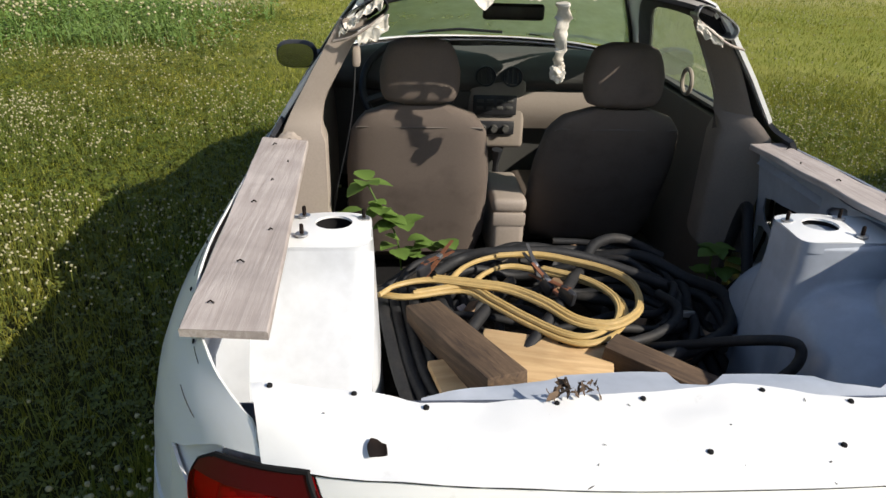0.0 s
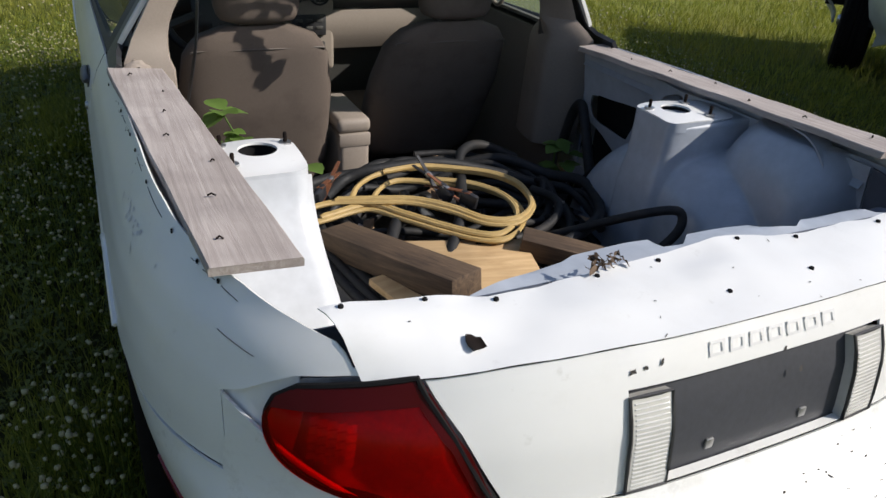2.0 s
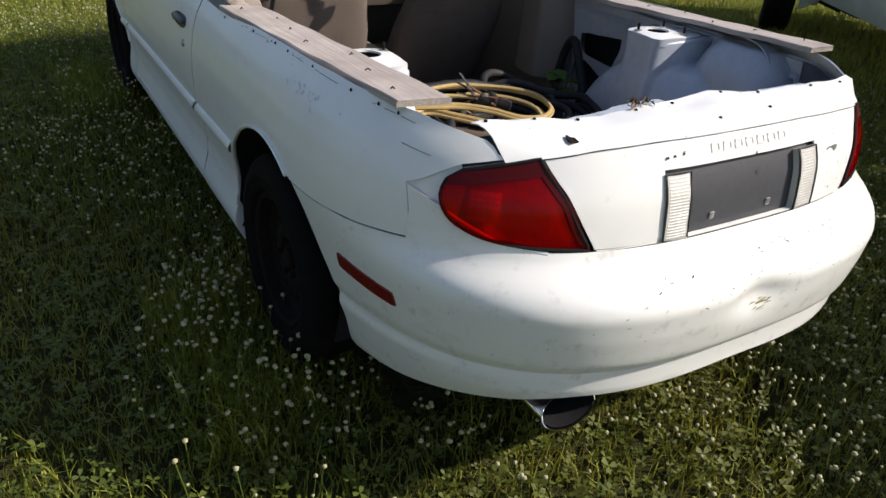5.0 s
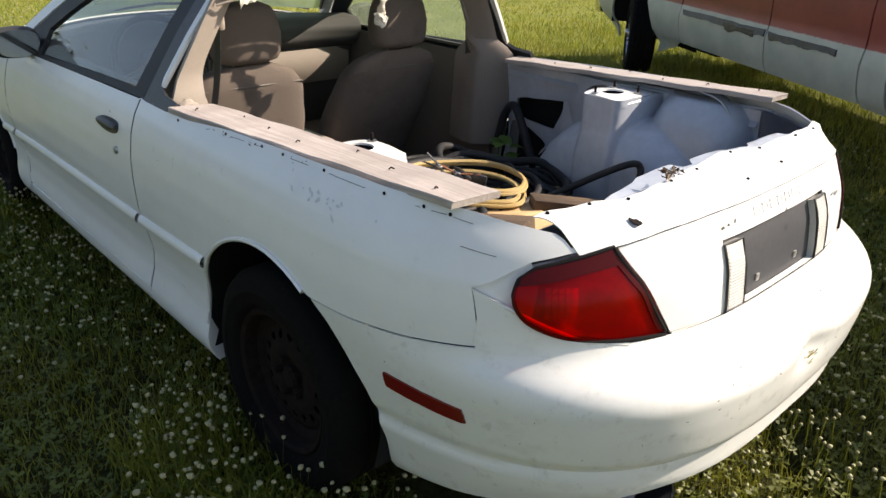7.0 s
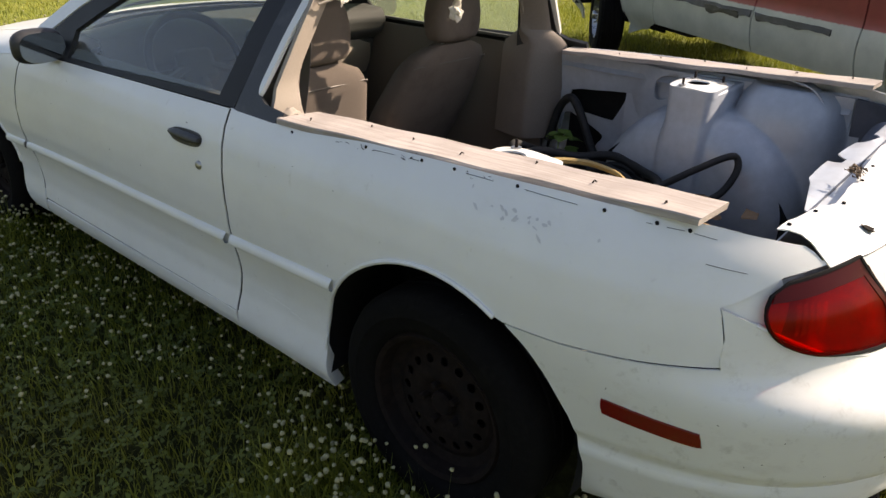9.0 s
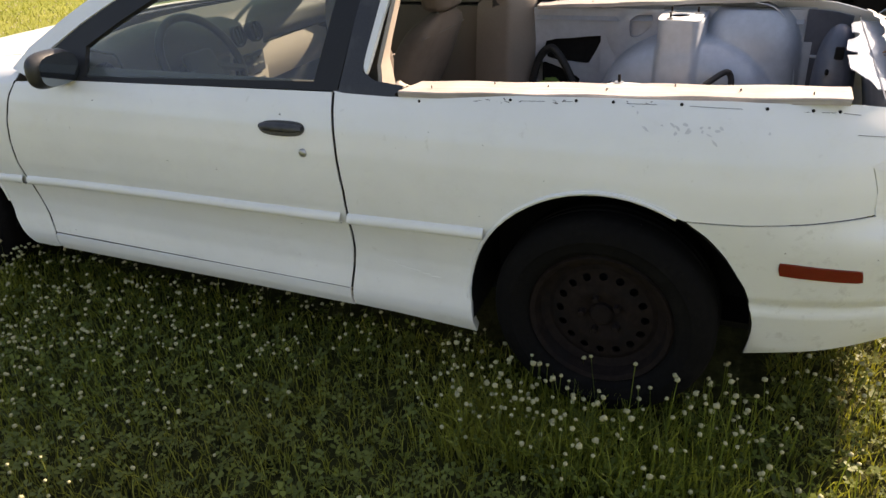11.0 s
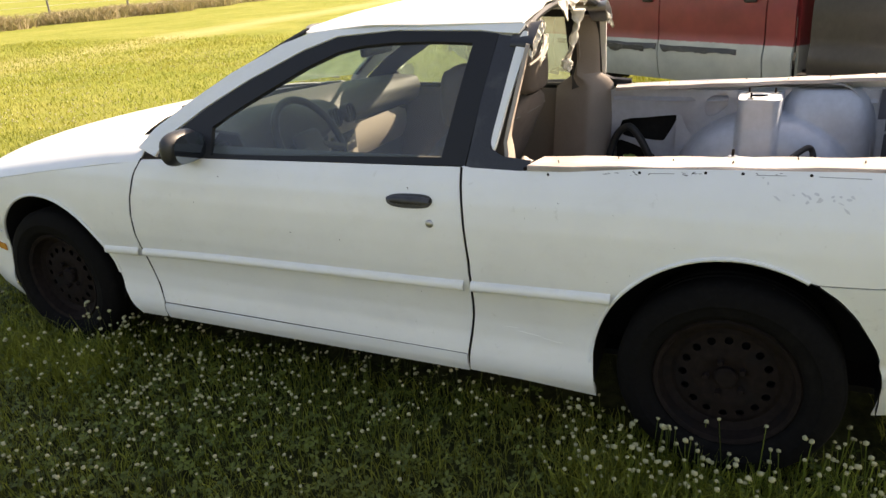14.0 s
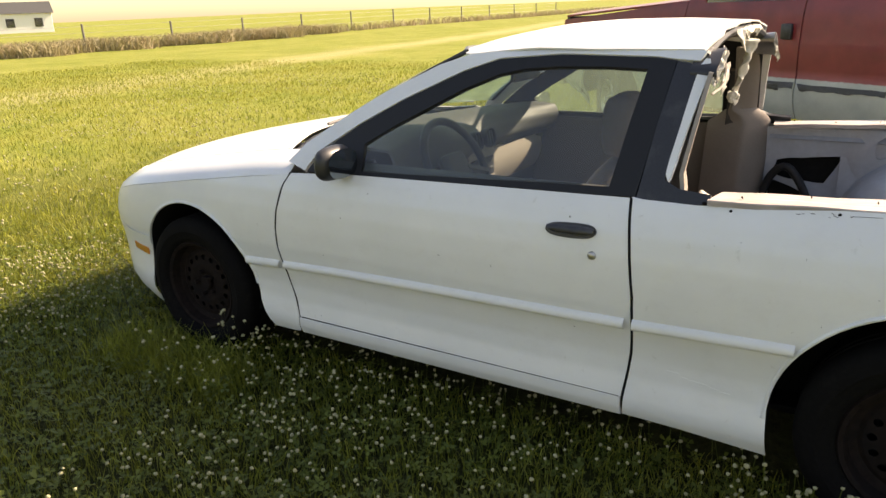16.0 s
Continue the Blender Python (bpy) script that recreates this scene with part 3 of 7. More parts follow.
# front bumper
fb = [(u_of(y, z), z) for y, z in [(2.928, .505), (2.955, .43), (2.966, .30), (2.97, .15)]]
fr_o = fb + [(-NOSE - UF + .0, .15), (-NOSE - UF, .56)] + [(u_of(3.385, .5), .595), (u_of(3.365, .46), .52), (u_of(3.2, .5), .510)]
for sx in (-1, 1):
    part("front_bumper", sheet(fr_o, side(lambda u, z: skin(u, z), sx), 0.05, thick=0.004), PAINT, car)
    bo = [(u_of(2.945, .5), .49), (u_of(2.945, .5), .54), (u_of(3.1, .5), .56), (u_of(3.40, .55), .64), (-NOSE - UF * .85, .64), (-NOSE - UF * .85, .50)]
    part("bumper_backing", sheet(bo, side(lambda u, z: skin(u, z, out=-.008), sx), .04, thick=.003), PAINT, car)
    mk = [(u_of(y, z), z) for y, z in [(2.985, .44), (3.11, .45), (3.11, .418), (2.985, .408)]]
    part("side_marker", sheet(mk, side(lambda u, z: skin(u, z, out=.004), sx), 0.03, thick=0.004), AMBER, car, "amber side marker")

# ---------------------------------------------------------------- tail
def bumper_skin(u, z):
    return skin(u, z, BUMP_W, BUMP_R)


def bu(y, z):
    return u_of(y, z, BUMP_R)


def bumper_low(u):
    k = min(u, 2 * UC - u)
    return float(np.interp(k, [.35, .55, .75, .95, 1.2, UC], [.250, .278, .316, .353, .360, .366]))


edge = [(bu(-.375, .27), .250), (bu(-.372, .40), .40), (bu(-.348, .48), .48), (bu(-.300, .56), .56), (bu(-.246, .62), .62), (bu(-.202, .650), .6525)]
top = [(bu(-.33, .652), .6545), (bu(-.46, .658), .6627), (bu(-.600, .671), .6762), (bu(-.5905, .735), .735), (bu(-.5735, .785), .787), (bu(-.628, .76), .764)]
top += [(ux(-.648, .73), .737), (ux(-.58, .70), .699), (ux(-.50, .69), .685), (ux(-.412, .68), .6835), (UC - .26, .682), (UC - .2, .6815)]
left_b = edge + top
right_b = [(2 * UC - u, z) for u, z in reversed(left_b)]
low = [(u, bumper_low(u)) for u in np.linspace(2 * UC - edge[0][0], edge[0][0], 40)]
bump_o = left_b + right_b + low[1:-1]


def dented(u, z):
    p = bumper_skin(u, z)
    d = math.exp(-(((p.x + .02) / .075) ** 2 + ((z - .56) / .045) ** 2)) if u > .5 else 0
    p.y += .024 * d
    return p


part("rear_bumper", sheet(bump_o, dented, both=(.036, .011), thick=0.005), BUMPER_PAINT, car, "white plastic rear bumper with dents and scuffs")
for sx in (-1, 1):
    roll = [side(lambda u, z: skin(u, z - .002, BUMP_W, BUMP_R, -.002), sx)(u, z) for u, z in densify(top[5:9], .02, False)]
    part("rolled_edge", tube(roll, .0042, 7), BUMPER_PAINT, car, "rolled white edge under the tail light")
    mk = [(bu(y, z), z) for y, z in smooth_poly([(-.413, .558), (-.424, .563), (-.50, .555), (-.582, .546), (-.592, .541), (-.596, .520), (-.588, .512), (-.50, .520), (-.428, .527), (-.416, .533)], 2)]
    mk_ob = part("side_marker", sheet(mk, side(lambda u, z: skin(u, z, BUMP_W, BUMP_R, .004), sx), 0.03, thick=0.006), RED_DARK, car, "red side marker lens")

# tail lights, on the body surface
TL = smooth_poly([(.703, .814), (.693, .785), (.704, .755), (.736, .729), (.800, .706), (.90, .692)], 3, False) + [(ux(-.412, .68), .6845), (ux(-.432, .72), .720), (ux(-.47, .79), .800), (ux(-.505, .86), .868), (.805, .851), (.735, .835)]
TL_BAND = [(.701, .800), (.706, .815), (.735, .834), (.805, .850), (ux(-.505, .86), .866), (ux(-.492, .835), .836), (.832, .824), (.771, .811)]
for sx in (-1, 1):
    c0 = np.mean(TL, 0)
    def bowl(u, z):
        """The lamp's inside: two reflector bowls set in a stepped shell."""
        d = .010
        for du, dz, r in ((-.050, .004, .062), (.055, -.016, .058)):
            k = max(0, 1 - ((u - c0[0] - du) / r) ** 2 - ((z - c0[1] - dz) / r / .9) ** 2)
            d += .012 * k
        return skin(u, z, out=-d)
    tl = part("tail_light", sheet(TL, side(bowl, sx), 0.010, thick=0.003), LAMPBOX, car, "red tail light with a dark border")
    for i in range(5):
        for j in range(5):
            a0, b0 = c0[0] - .034 + .013 * i, c0[1] - .020 + .012 * j
            ro = [(a0, b0), (a0 + .0115, b0 + .001), (a0 + .0115, b0 + .0112), (a0, b0 + .0102)]
            part("reflector", sheet(ro, side(lambda u, z: skin(u, z, out=-.004 - .004 * ((u - a0) / .0115)), sx), 0.02), REFLECTOR, tl, "bright reflector facet")
    lens_fn = lambda u, z: skin(u, z, out=.002 + .006 * max(0, 1 - ((u - c0[0]) / .2) ** 2 - ((z - c0[1]) / .09) ** 2))
    part("lens", sheet(TL, side(lens_fn, sx), 0.014, thick=0.003), RED, tl, "red plastic lens")
    rim_p = [side(lambda u, z: skin(u, z, out=.002), sx)(u, z) for u, z in densify([(c0[0] + (u - c0[0]) * .985, c0[1] + (z - c0[1]) * .975) for u, z in TL], .012)]
    part("lens_border", tube(rim_p, .0042, 6, True), DARK, tl, "black border of the lens")
    cb = np.mean(TL_BAND, 0)
    band = [(cb[0] + (u - cb[0]) * .97, cb[1] + (z - cb[1]) * .90) for u, z in TL_BAND]
    part("lens_band", sheet(band, side(lambda u, z: lens_fn(u, z) + Vector((-.0012, -.0012, .0006)), sx), 0.012, thick=0.002), RED_TOP, tl, "dark red upper band")

    eb = [(ux(-.512, .85), .848), (ux(-.492, .85), .850), (ux(-.455, .78), .782), (ux(-.420, .70), .700), (ux(-.438, .70), .700), (ux(-.474, .78), .782)]
    part("lens_band", sheet(eb, side(lambda u, z: lens_fn(u, z) + Vector((-.001, -.0014, .0004)), sx), 0.014, thick=0.002), RED_TOP, tl, "dark red side band")
    rc = [(u_of(y, z), z) for y, z in [(-.562, .796), (-.595, .832), (-.640, .842), (-.664, .800), (-.668, .735), (-.60, .748), (-.574, .775)]]
    part("light_recess", sheet(rc, side(lambda u, z: skin(u, z, out=-.009), sx), 0.02, thick=0.003), PAINT, car, "recessed lip round the tail light")

# boot lid: the upright panel between the lights
lid_l = [(ux(-.497, .868), .866), (ux(-.462, .80), .800), (ux(-.424, .72), .722), (ux(-.404, .686), .686)]
plate_hole = [(ux(-.243, .83), .832), (ux(-.23, .69), .682), (ux(.23, .69), .682), (ux(.243, .83), .832)]
def seam_z(x):
    """Height of the fold between the lid's upright panel and its bent top sheet."""
    return float(np.interp(x, [-.60, -.50, -.388, -.256, .2, .381, .50, .62], [.850, .866, .882, .889, .889, .880, .866, .850]))


lid_o = lid_l + [(ux(-.26, .68), .684), (ux(.26, .68), .684)] + [(2 * UC - u, z) for u, z in reversed(lid_l)] + [(ux(x, seam_z(x)), seam_z(x)) for x in np.linspace(.46, -.46, 20)]


def lid_skin(u, z):
    return skin(u, z)


lid = part("boot_lid", sheet(lid_o, lid_skin, 0.03, holes=[plate_hole], thick=0.004), PAINT, car, "white boot lid with its top sheet bent flat")
rec = sheet([(ux(-.250, .84), .838), (ux(-.24, .68), .676), (ux(.24, .68), .676), (ux(.25, .84), .838)], lambda u, z: skin(u, z) + Vector((0, .014, 0)), 0.04)
part("plate_recess", rec, PLATE, lid, "dark grey number plate recess")
for x0 in (-.092, .094):
    part("plate_bolt", moved(rbox(.014, .005, .017, (0, 0, 0), .002), Matrix.Translation((x0, skin(ux(x0, .712), .712).y + .0125, .712))), STEEL, lid, "square clip nut")
for x0, w0 in ((-.209, .066), (.209, .066)):
    xa, xb = x0 - w0 / 2, x0 + w0 / 2
    o = [(ux(xa * 1.0, .82), .824), (ux(xa * (1 if x0 < 0 else 1), .69), .684), (ux(xb, .69), .684), (ux(xb, .82), .824)]
    lamp = part("reversing_light", sheet(o, lambda u, z: skin(u, z, out=.004), 0.02, thick=0.018), CLEAR, lid, "clear ribbed reversing light")
    for i in range(20):
        z = .690 + i * .0066
        q = [skin(ux(xa + (xb - xa) * (.1 + .8 * j / 3), z), z, out=.0045) for j in range(4)]
        part("rib", tube(q, .0012, 5), CLEAR, lamp)
    q = [skin(u, z, out=.004) for u, z in densify(o, .03)]
    part("gasket", tube(q, .0030, 5, True), BLACK, lamp, "black rubber gasket")
# plain bars in place of the faint raised maker's mark
for i in range(7):
    x = -.098 + i * .036
    z = .862
    o = [(ux(x + a, z), z + b) for a, b in ((-.013, -.010), (.013, -.010), (.013, .010), (-.013, .010))]
    o2 = [(ux(x + a, z), z + b) for a, b in ((-.009, -.006), (.009, -.006), (.009, .006), (-.009, .006))]
    part("badge_bar", sheet(o, lambda u, z: skin(u, z, out=.0012), 0.01, holes=[o2]), GREYPAINT, lid, "faint grey plain badge bar")

# the bent top sheet of the boot lid
FLAP_FRONT = [(-.592, -.600), (-.53, -.606), (-.468, -.614), (-.401, -.627), (-.368, -.640), (-.30, -.636), (-.254, -.633), (-.194, -.635), (-.13, -.629), (-.074, -.627), (.01, -.626), (.086, -.622), (.15, -.634), (.195, -.640), (.25, -.643), (.33, -.636), (.40, -.640), (.47, -.628), (.54, -.630), (.605, -.615)]


def flap_back(x):
    return skin(ux(x, seam_z(x)), seam_z(x)).y


def flap_z(x, y):
    yb, yf = flap_back(x), -.62
    k = min(1, max(0, (y - yb) / (yf - yb)))
    zb = seam_z(x)
    return zb + (.906 - zb) * (1 - (1 - k) ** 2) + .004 * math.sin(9 * x + 1) * k + .003 * math.sin(23 * x) * k + (.008 * noise.noise(Vector((x * 6, y * 14, 3))) + .004 * noise.noise(Vector((x * 17, y * 30, 5)))) * min(1, 4 * k)


back = [(x, flap_back(x) - .004) for x in np.linspace(.622, -.566, 28)]
part("bent_sheet", sheet(FLAP_FRONT + back, lambda x, y: Vector((x, y, flap_z(x, y))), 0.022, thick=0.0025), PAINT, lid, "bent white top sheet with a ragged edge and screws")
part("crease", tube([(x, flap_back(x) - .003, seam_z(x) - .0015) for x in np.linspace(-.56, .61, 30)], .0013, 5), DARK, lid, "dark crease under the bent sheet")
for x, y in [(-.565, -.612), (-.455, -.626), (-.362, -.652), (-.192, -.645), (-.076, -.639), (.086, -.634), (.20, -.652), (.40, -.655), (.54, -.645), (-.022, -.735), (.145, -.733)]:
    part("screw", lathe([(0, .003), (.003, .0026), (.0040, .0012), (.0040, -.006)], 10, Matrix.Translation((x, y, flap_z(x, y) + .0005))), DARK, lid, "dark screw head")
# rusted patch and debris on the sheet
pp = [(-.425 + .017 * math.cos(a) * rng.uniform(.6, 1.2), -.712 + .014 * math.sin(a) * rng.uniform(.6, 1.2)) for a in np.linspace(0, 5.7, 9)]
part("rust_patch", sheet(pp, lambda x, y: Vector((x, y, flap_z(x, y) + .004 + .003 * math.sin(200 * x))), 0.008, thick=0.002), RUSTY, lid, "rusted torn patch")
# inner sill of the boot opening
LIP_FRONT = [(-.366, -.588), (-.31, -.575), (-.266, -.565), (-.182, -.546), (-.155, -.535), (-.003, -.533), (.008, -.561), (.049, -.563), (.082, -.535), (.216, -.543), (.24, -.574), (.294, -.582), (.33, -.560), (.47, -.563), (.50, -.585), (.56, -.60)]
lipo = LIP_FRONT + [(.56, -.68), (-.366, -.68)]
part("boot_sill", sheet(lipo, lambda x, y: Vector((x, y, .872 + .10 * min(0, (y + .60)) + .006 * math.exp(-((y + .575) / .012) ** 2) - .004 * noise.noise(Vector((x * 9, y * 20, 1))))), 0.02, thick=0.003), INNER, car, "grey painted inner sill of the boot")
part("boot_back_panel", grid(lambda u, v: (-.62 + 1.24 * u, -.60 - .10 * v, .875 - .48 * v), 12, 6, thick=.004), INNER_DEEP_SHADE, car, "back panel in a dark shade tone")

# flecks, scuffs and hairline cracks
sr = random.Random(17)


def flecks(name, spots, material, fn, parent, label):
    """Small uneven marks laid on a surface: (u, v, length, width, turn)."""
    bm = bmesh.new()
    for u, v, ln, wd, a in spots:
        pts = []
        for i in range(7):
            t = 2 * math.pi * i / 7
            x, y = ln * math.cos(t) * sr.uniform(.5, 1.1), wd * math.sin(t) * sr.uniform(.5, 1.1)
            pts.append((u + x * math.cos(a) - y * math.sin(a), v + x * math.sin(a) + y * math.cos(a)))
        bm.faces.new([bm.verts.new(fn(p, q)) for p, q in pts])
    return tagged(part(name, bm, material, parent, label), kind="stuff")


MARK = mat("black_scuff", (.05, .045, .04), .8, 0, .6, 80, 20, .1)
def on_bumper(u, z):
    p = dented(u, z)
    return p + Vector((p.x * .002, -.002, .0006))
sp = []
for i in range(30):
    x = sr.gauss(0, .22)
    z = sr.choice((.60, .60, .59, .62, .55, .57, .64)) + sr.uniform(-.015, .015)
    sp.append((ux(max(-.5, min(.5, x)), z, BUMP_R, BUMP_W), z, sr.uniform(.002, .007), sr.uniform(.0005, .0013), sr.uniform(-.4, .5)))
for i in range(10):
    sp.append((sr.uniform(.35, UC - .1), sr.uniform(.46, .64), sr.uniform(.002, .005), .0009, sr.uniform(0, 3)))
for i in range(80):
    x, z = sr.gauss(.28, .15), sr.choice((.655, .64, .625, .60)) + sr.uniform(-.012, .012)
    sp.append((ux(max(-.1, min(.58, x)), z, BUMP_R, BUMP_W), z, sr.uniform(.001, .004), sr.uniform(.0004, .0012), sr.uniform(-.3, .3)))
flecks("scuff_marks", sp, MARK, on_bumper, car, "black flecks and scuffs on the bumper")
YELLOWED = mat("yellowed_scrape", (.26, .23, .08), .8, 0, .6, 120, 30, .1)
sp = [(ux(.0 + sr.uniform(-.035, .03), .53, BUMP_R, BUMP_W), .53 + sr.uniform(-.016, .012), sr.uniform(.006, .018), sr.uniform(.0008, .002), sr.uniform(.1, .5)) for _ in range(16)]
flecks("scrape", sp, YELLOWED, on_bumper, car, "yellowed scrape on the bumper's dent")
GRIME = mat("grey_grime", (.62, .63, .64), .8, 0, .8, 60, 12, .05)
def on_side(u, z):
    return skin(u, z, out=.0012)
def rim_line(y):
    return float(np.interp(y, [-.54, -.49, -.34, -.157, 0, .092, .26, .51], [.893, .901, .909, .912, .909, .907, .900, .885]))


sp = []
for i in range(18):
    y = sr.choice((.30, .16, .12, -.05)) + sr.gauss(0, .03)
    sp.append((u_of(y, .87), rim_line(y) + sr.gauss(0, .004), sr.uniform(.002, .009), sr.uniform(.0004, .0014), sr.gauss(-.02, .25)))
for y0, y1 in ((.235, .17), (.12, .10), (-.03, -.10), (-.175, -.29), (-.42, -.43), (-.455, -.485), (-.50, -.535)):
    part("hairline_crack", tube([skin(u_of(y, .88), rim_line(y), out=.0004) for y in np.linspace(y0, y1, 8)], .0006, 5), MARK, car, "dark hairline along the sawn edge")
part("hairline_crack", tube([skin(u_of(y, .85), .868 + (y + .46) * .16, out=.0005) for y in np.linspace(-.53, -.59, 8)], .0006, 5), MARK, car, "hairline crack in the paint")
flecks("paint_cracks", sp, MARK, on_side, car, "hairline cracks along the sawn edge")
sp = [(u_of(sr.gauss(-.2, .06), .8), sr.gauss(.868, .012), sr.uniform(.003, .014), sr.uniform(.002, .005), sr.uniform(-.9, .9)) for _ in range(17)]
flecks("smudges", sp, GRIME, on_side, car, "grey smudges on the quarter panel")
sp = [(-sr.uniform(.8, 2.0), sr.uniform(.3, .85), sr.uniform(.002, .004), sr.uniform(.001, .003), sr.uniform(0, 3)) for _ in range(9)] + [(u_of(sr.uniform(-.5, .6), .7), sr.uniform(.6, .85), .002, .0009, sr.uniform(0, 3)) for _ in range(8)]
flecks("chips", sp, MARK, on_side, car, "small paint chips on the flank")
# the faint raised script on the lower quarter panel, as a plain bar
for i, (y0, y1) in enumerate(((.645, .612), (.604, .588), (.580, .556), (.548, .536), (.528, .505), (.497, .47))):
    k = (.645 - y0) * .17
    hh = .011 if i in (0, 3) else .007
    q = [(-y0, .392 - k), (-y0 + .006, .392 + hh - k), (-y1 + .006, .392 + hh - k), (-y1, .392 - k)]
    part("badge_bar", sheet(q, lambda u, z: skin(u, z, out=.0014), .02, thick=.0014), PAINT, car, "faint raised plain badge bar")
sp = [(x, y, sr.uniform(.0015, .006), sr.uniform(.0006, .0014), sr.uniform(0, 3)) for x, y in [(sr.uniform(-.5, .55), sr.uniform(-.79, -.64)) for _ in range(14)]]
flecks("dirt_specks", sp, MARK, lambda x, y: Vector((x, y, flap_z(x, y) + .001)), lid, "dark specks on the bent sheet")
sp = [(-.165 + sr.uniform(-.035, .035), -.628 + sr.uniform(-.012, .012), sr.uniform(.006, .016), .003, sr.uniform(0, 3)) for _ in range(26)]
flecks("leaf_litter", sp, BLOCKWOOD, lambda x, y: Vector((x, y, flap_z(x, y) + .002 + sr.uniform(0, .012))), lid, "brown leaf litter caught on the edge")
sp = [(ux(x, z), z, sr.uniform(.003, .007), sr.uniform(.002, .004), sr.uniform(0, 3)) for x, z in [(-.235, .855), (-.215, .857), (-.19, .86), (.03, .835), (.06, .80)] for _ in range(2)]
sp += [(ux(sr.uniform(.29, .48), zz), zz, sr.uniform(.001, .005), sr.uniform(.0005, .002), sr.uniform(0, 3)) for zz in [sr.uniform(.70, .85) for _ in range(40)]]
flecks("lid_specks", sp, MARK, lambda u, z: skin(u, z, out=.001), lid, "dark specks on the lid")
# small round dent with a shadow on the lid
part("dent", lathe([(0, -.008), (.008, -.006), (.014, -.001), (.017, .0)], 16, Matrix.Translation(skin(ux(.315, .80), .80, out=.002)) @ Matrix.Rotation(radians(-75), 4, "X") @ Matrix.Rotation(radians(180), 4, "X")), GRIME, lid, "small round dent")

# white ledge closing the joint between lid and bumper
part("lid_ledge", grid(lambda u, v: skin(ux(-.40 + .80 * u, .684), .6835) + Vector((0, -.001 + .013 * v, .0)), 30, 2, thick=.002), BUMPER_PAINT, car)

# ---------------------------------------------------------------- roof, glass and pillars
def gx(z):
    """Half width of the glasshouse at height z."""
    return float(np.interp(z, [.86, .885, 1.08, 1.22, 1.27, 1.29], [.785, .768, .640, .535, .497, .47]))


def gside(sx, out=0.0):
    return lambda y, z: Vector((sx * (gx(z) + out), y, z))


ROOF_Z = smooth_table([(.4, 1.328), (.585, 1.336), (.856, 1.353), (1.1, 1.354), (1.27, 1.345), (1.45, 1.315), (1.64, 1.262)], 0.06)


def roof(x, y):
    k = min(1, abs(x) / .50)
    edge_z = float(np.interp(y, [.5, .73, 1.2, 1.47, 1.64], [1.268, 1.274, 1.283, 1.262, 1.235]))
    return Vector((x, y, edge_z + (ROOF_Z(y) - edge_z) * max(0, 1 - k ** 2.4) ** .75))


def wind_top(x):
    return 1.63 - .17 * (x / .5) ** 2


tear = [(-.49, .67), (-.42, .655), (-.36, .648), (-.28, .66), (-.20, .645), (-.1, .652), (0, .64), (.1, .652), (.2, .644), (.3, .657), (.40, .648), (.49, .665)]
ro = tear + [(.497, 1.0), (.49, 1.45)] + [(x, wind_top(x)) for x in np.linspace(.48, -.48, 13)] + [(-.49, 1.45), (-.497, 1.0)]
part("roof", sheet(ro, roof, 0.04, thick=0.006), PAINT, car, "white roof sawn off behind the seats")
part("headliner", sheet([(x * .97, y + .02) for x, y in tear] + [(.46, 1.0), (.45, 1.4), (0, 1.56), (-.45, 1.4), (-.46, 1.0)], lambda x, y: roof(x, y) - Vector((0, 0, .022)), 0.05, thick=0.008), TRIM, car, "beige headliner")

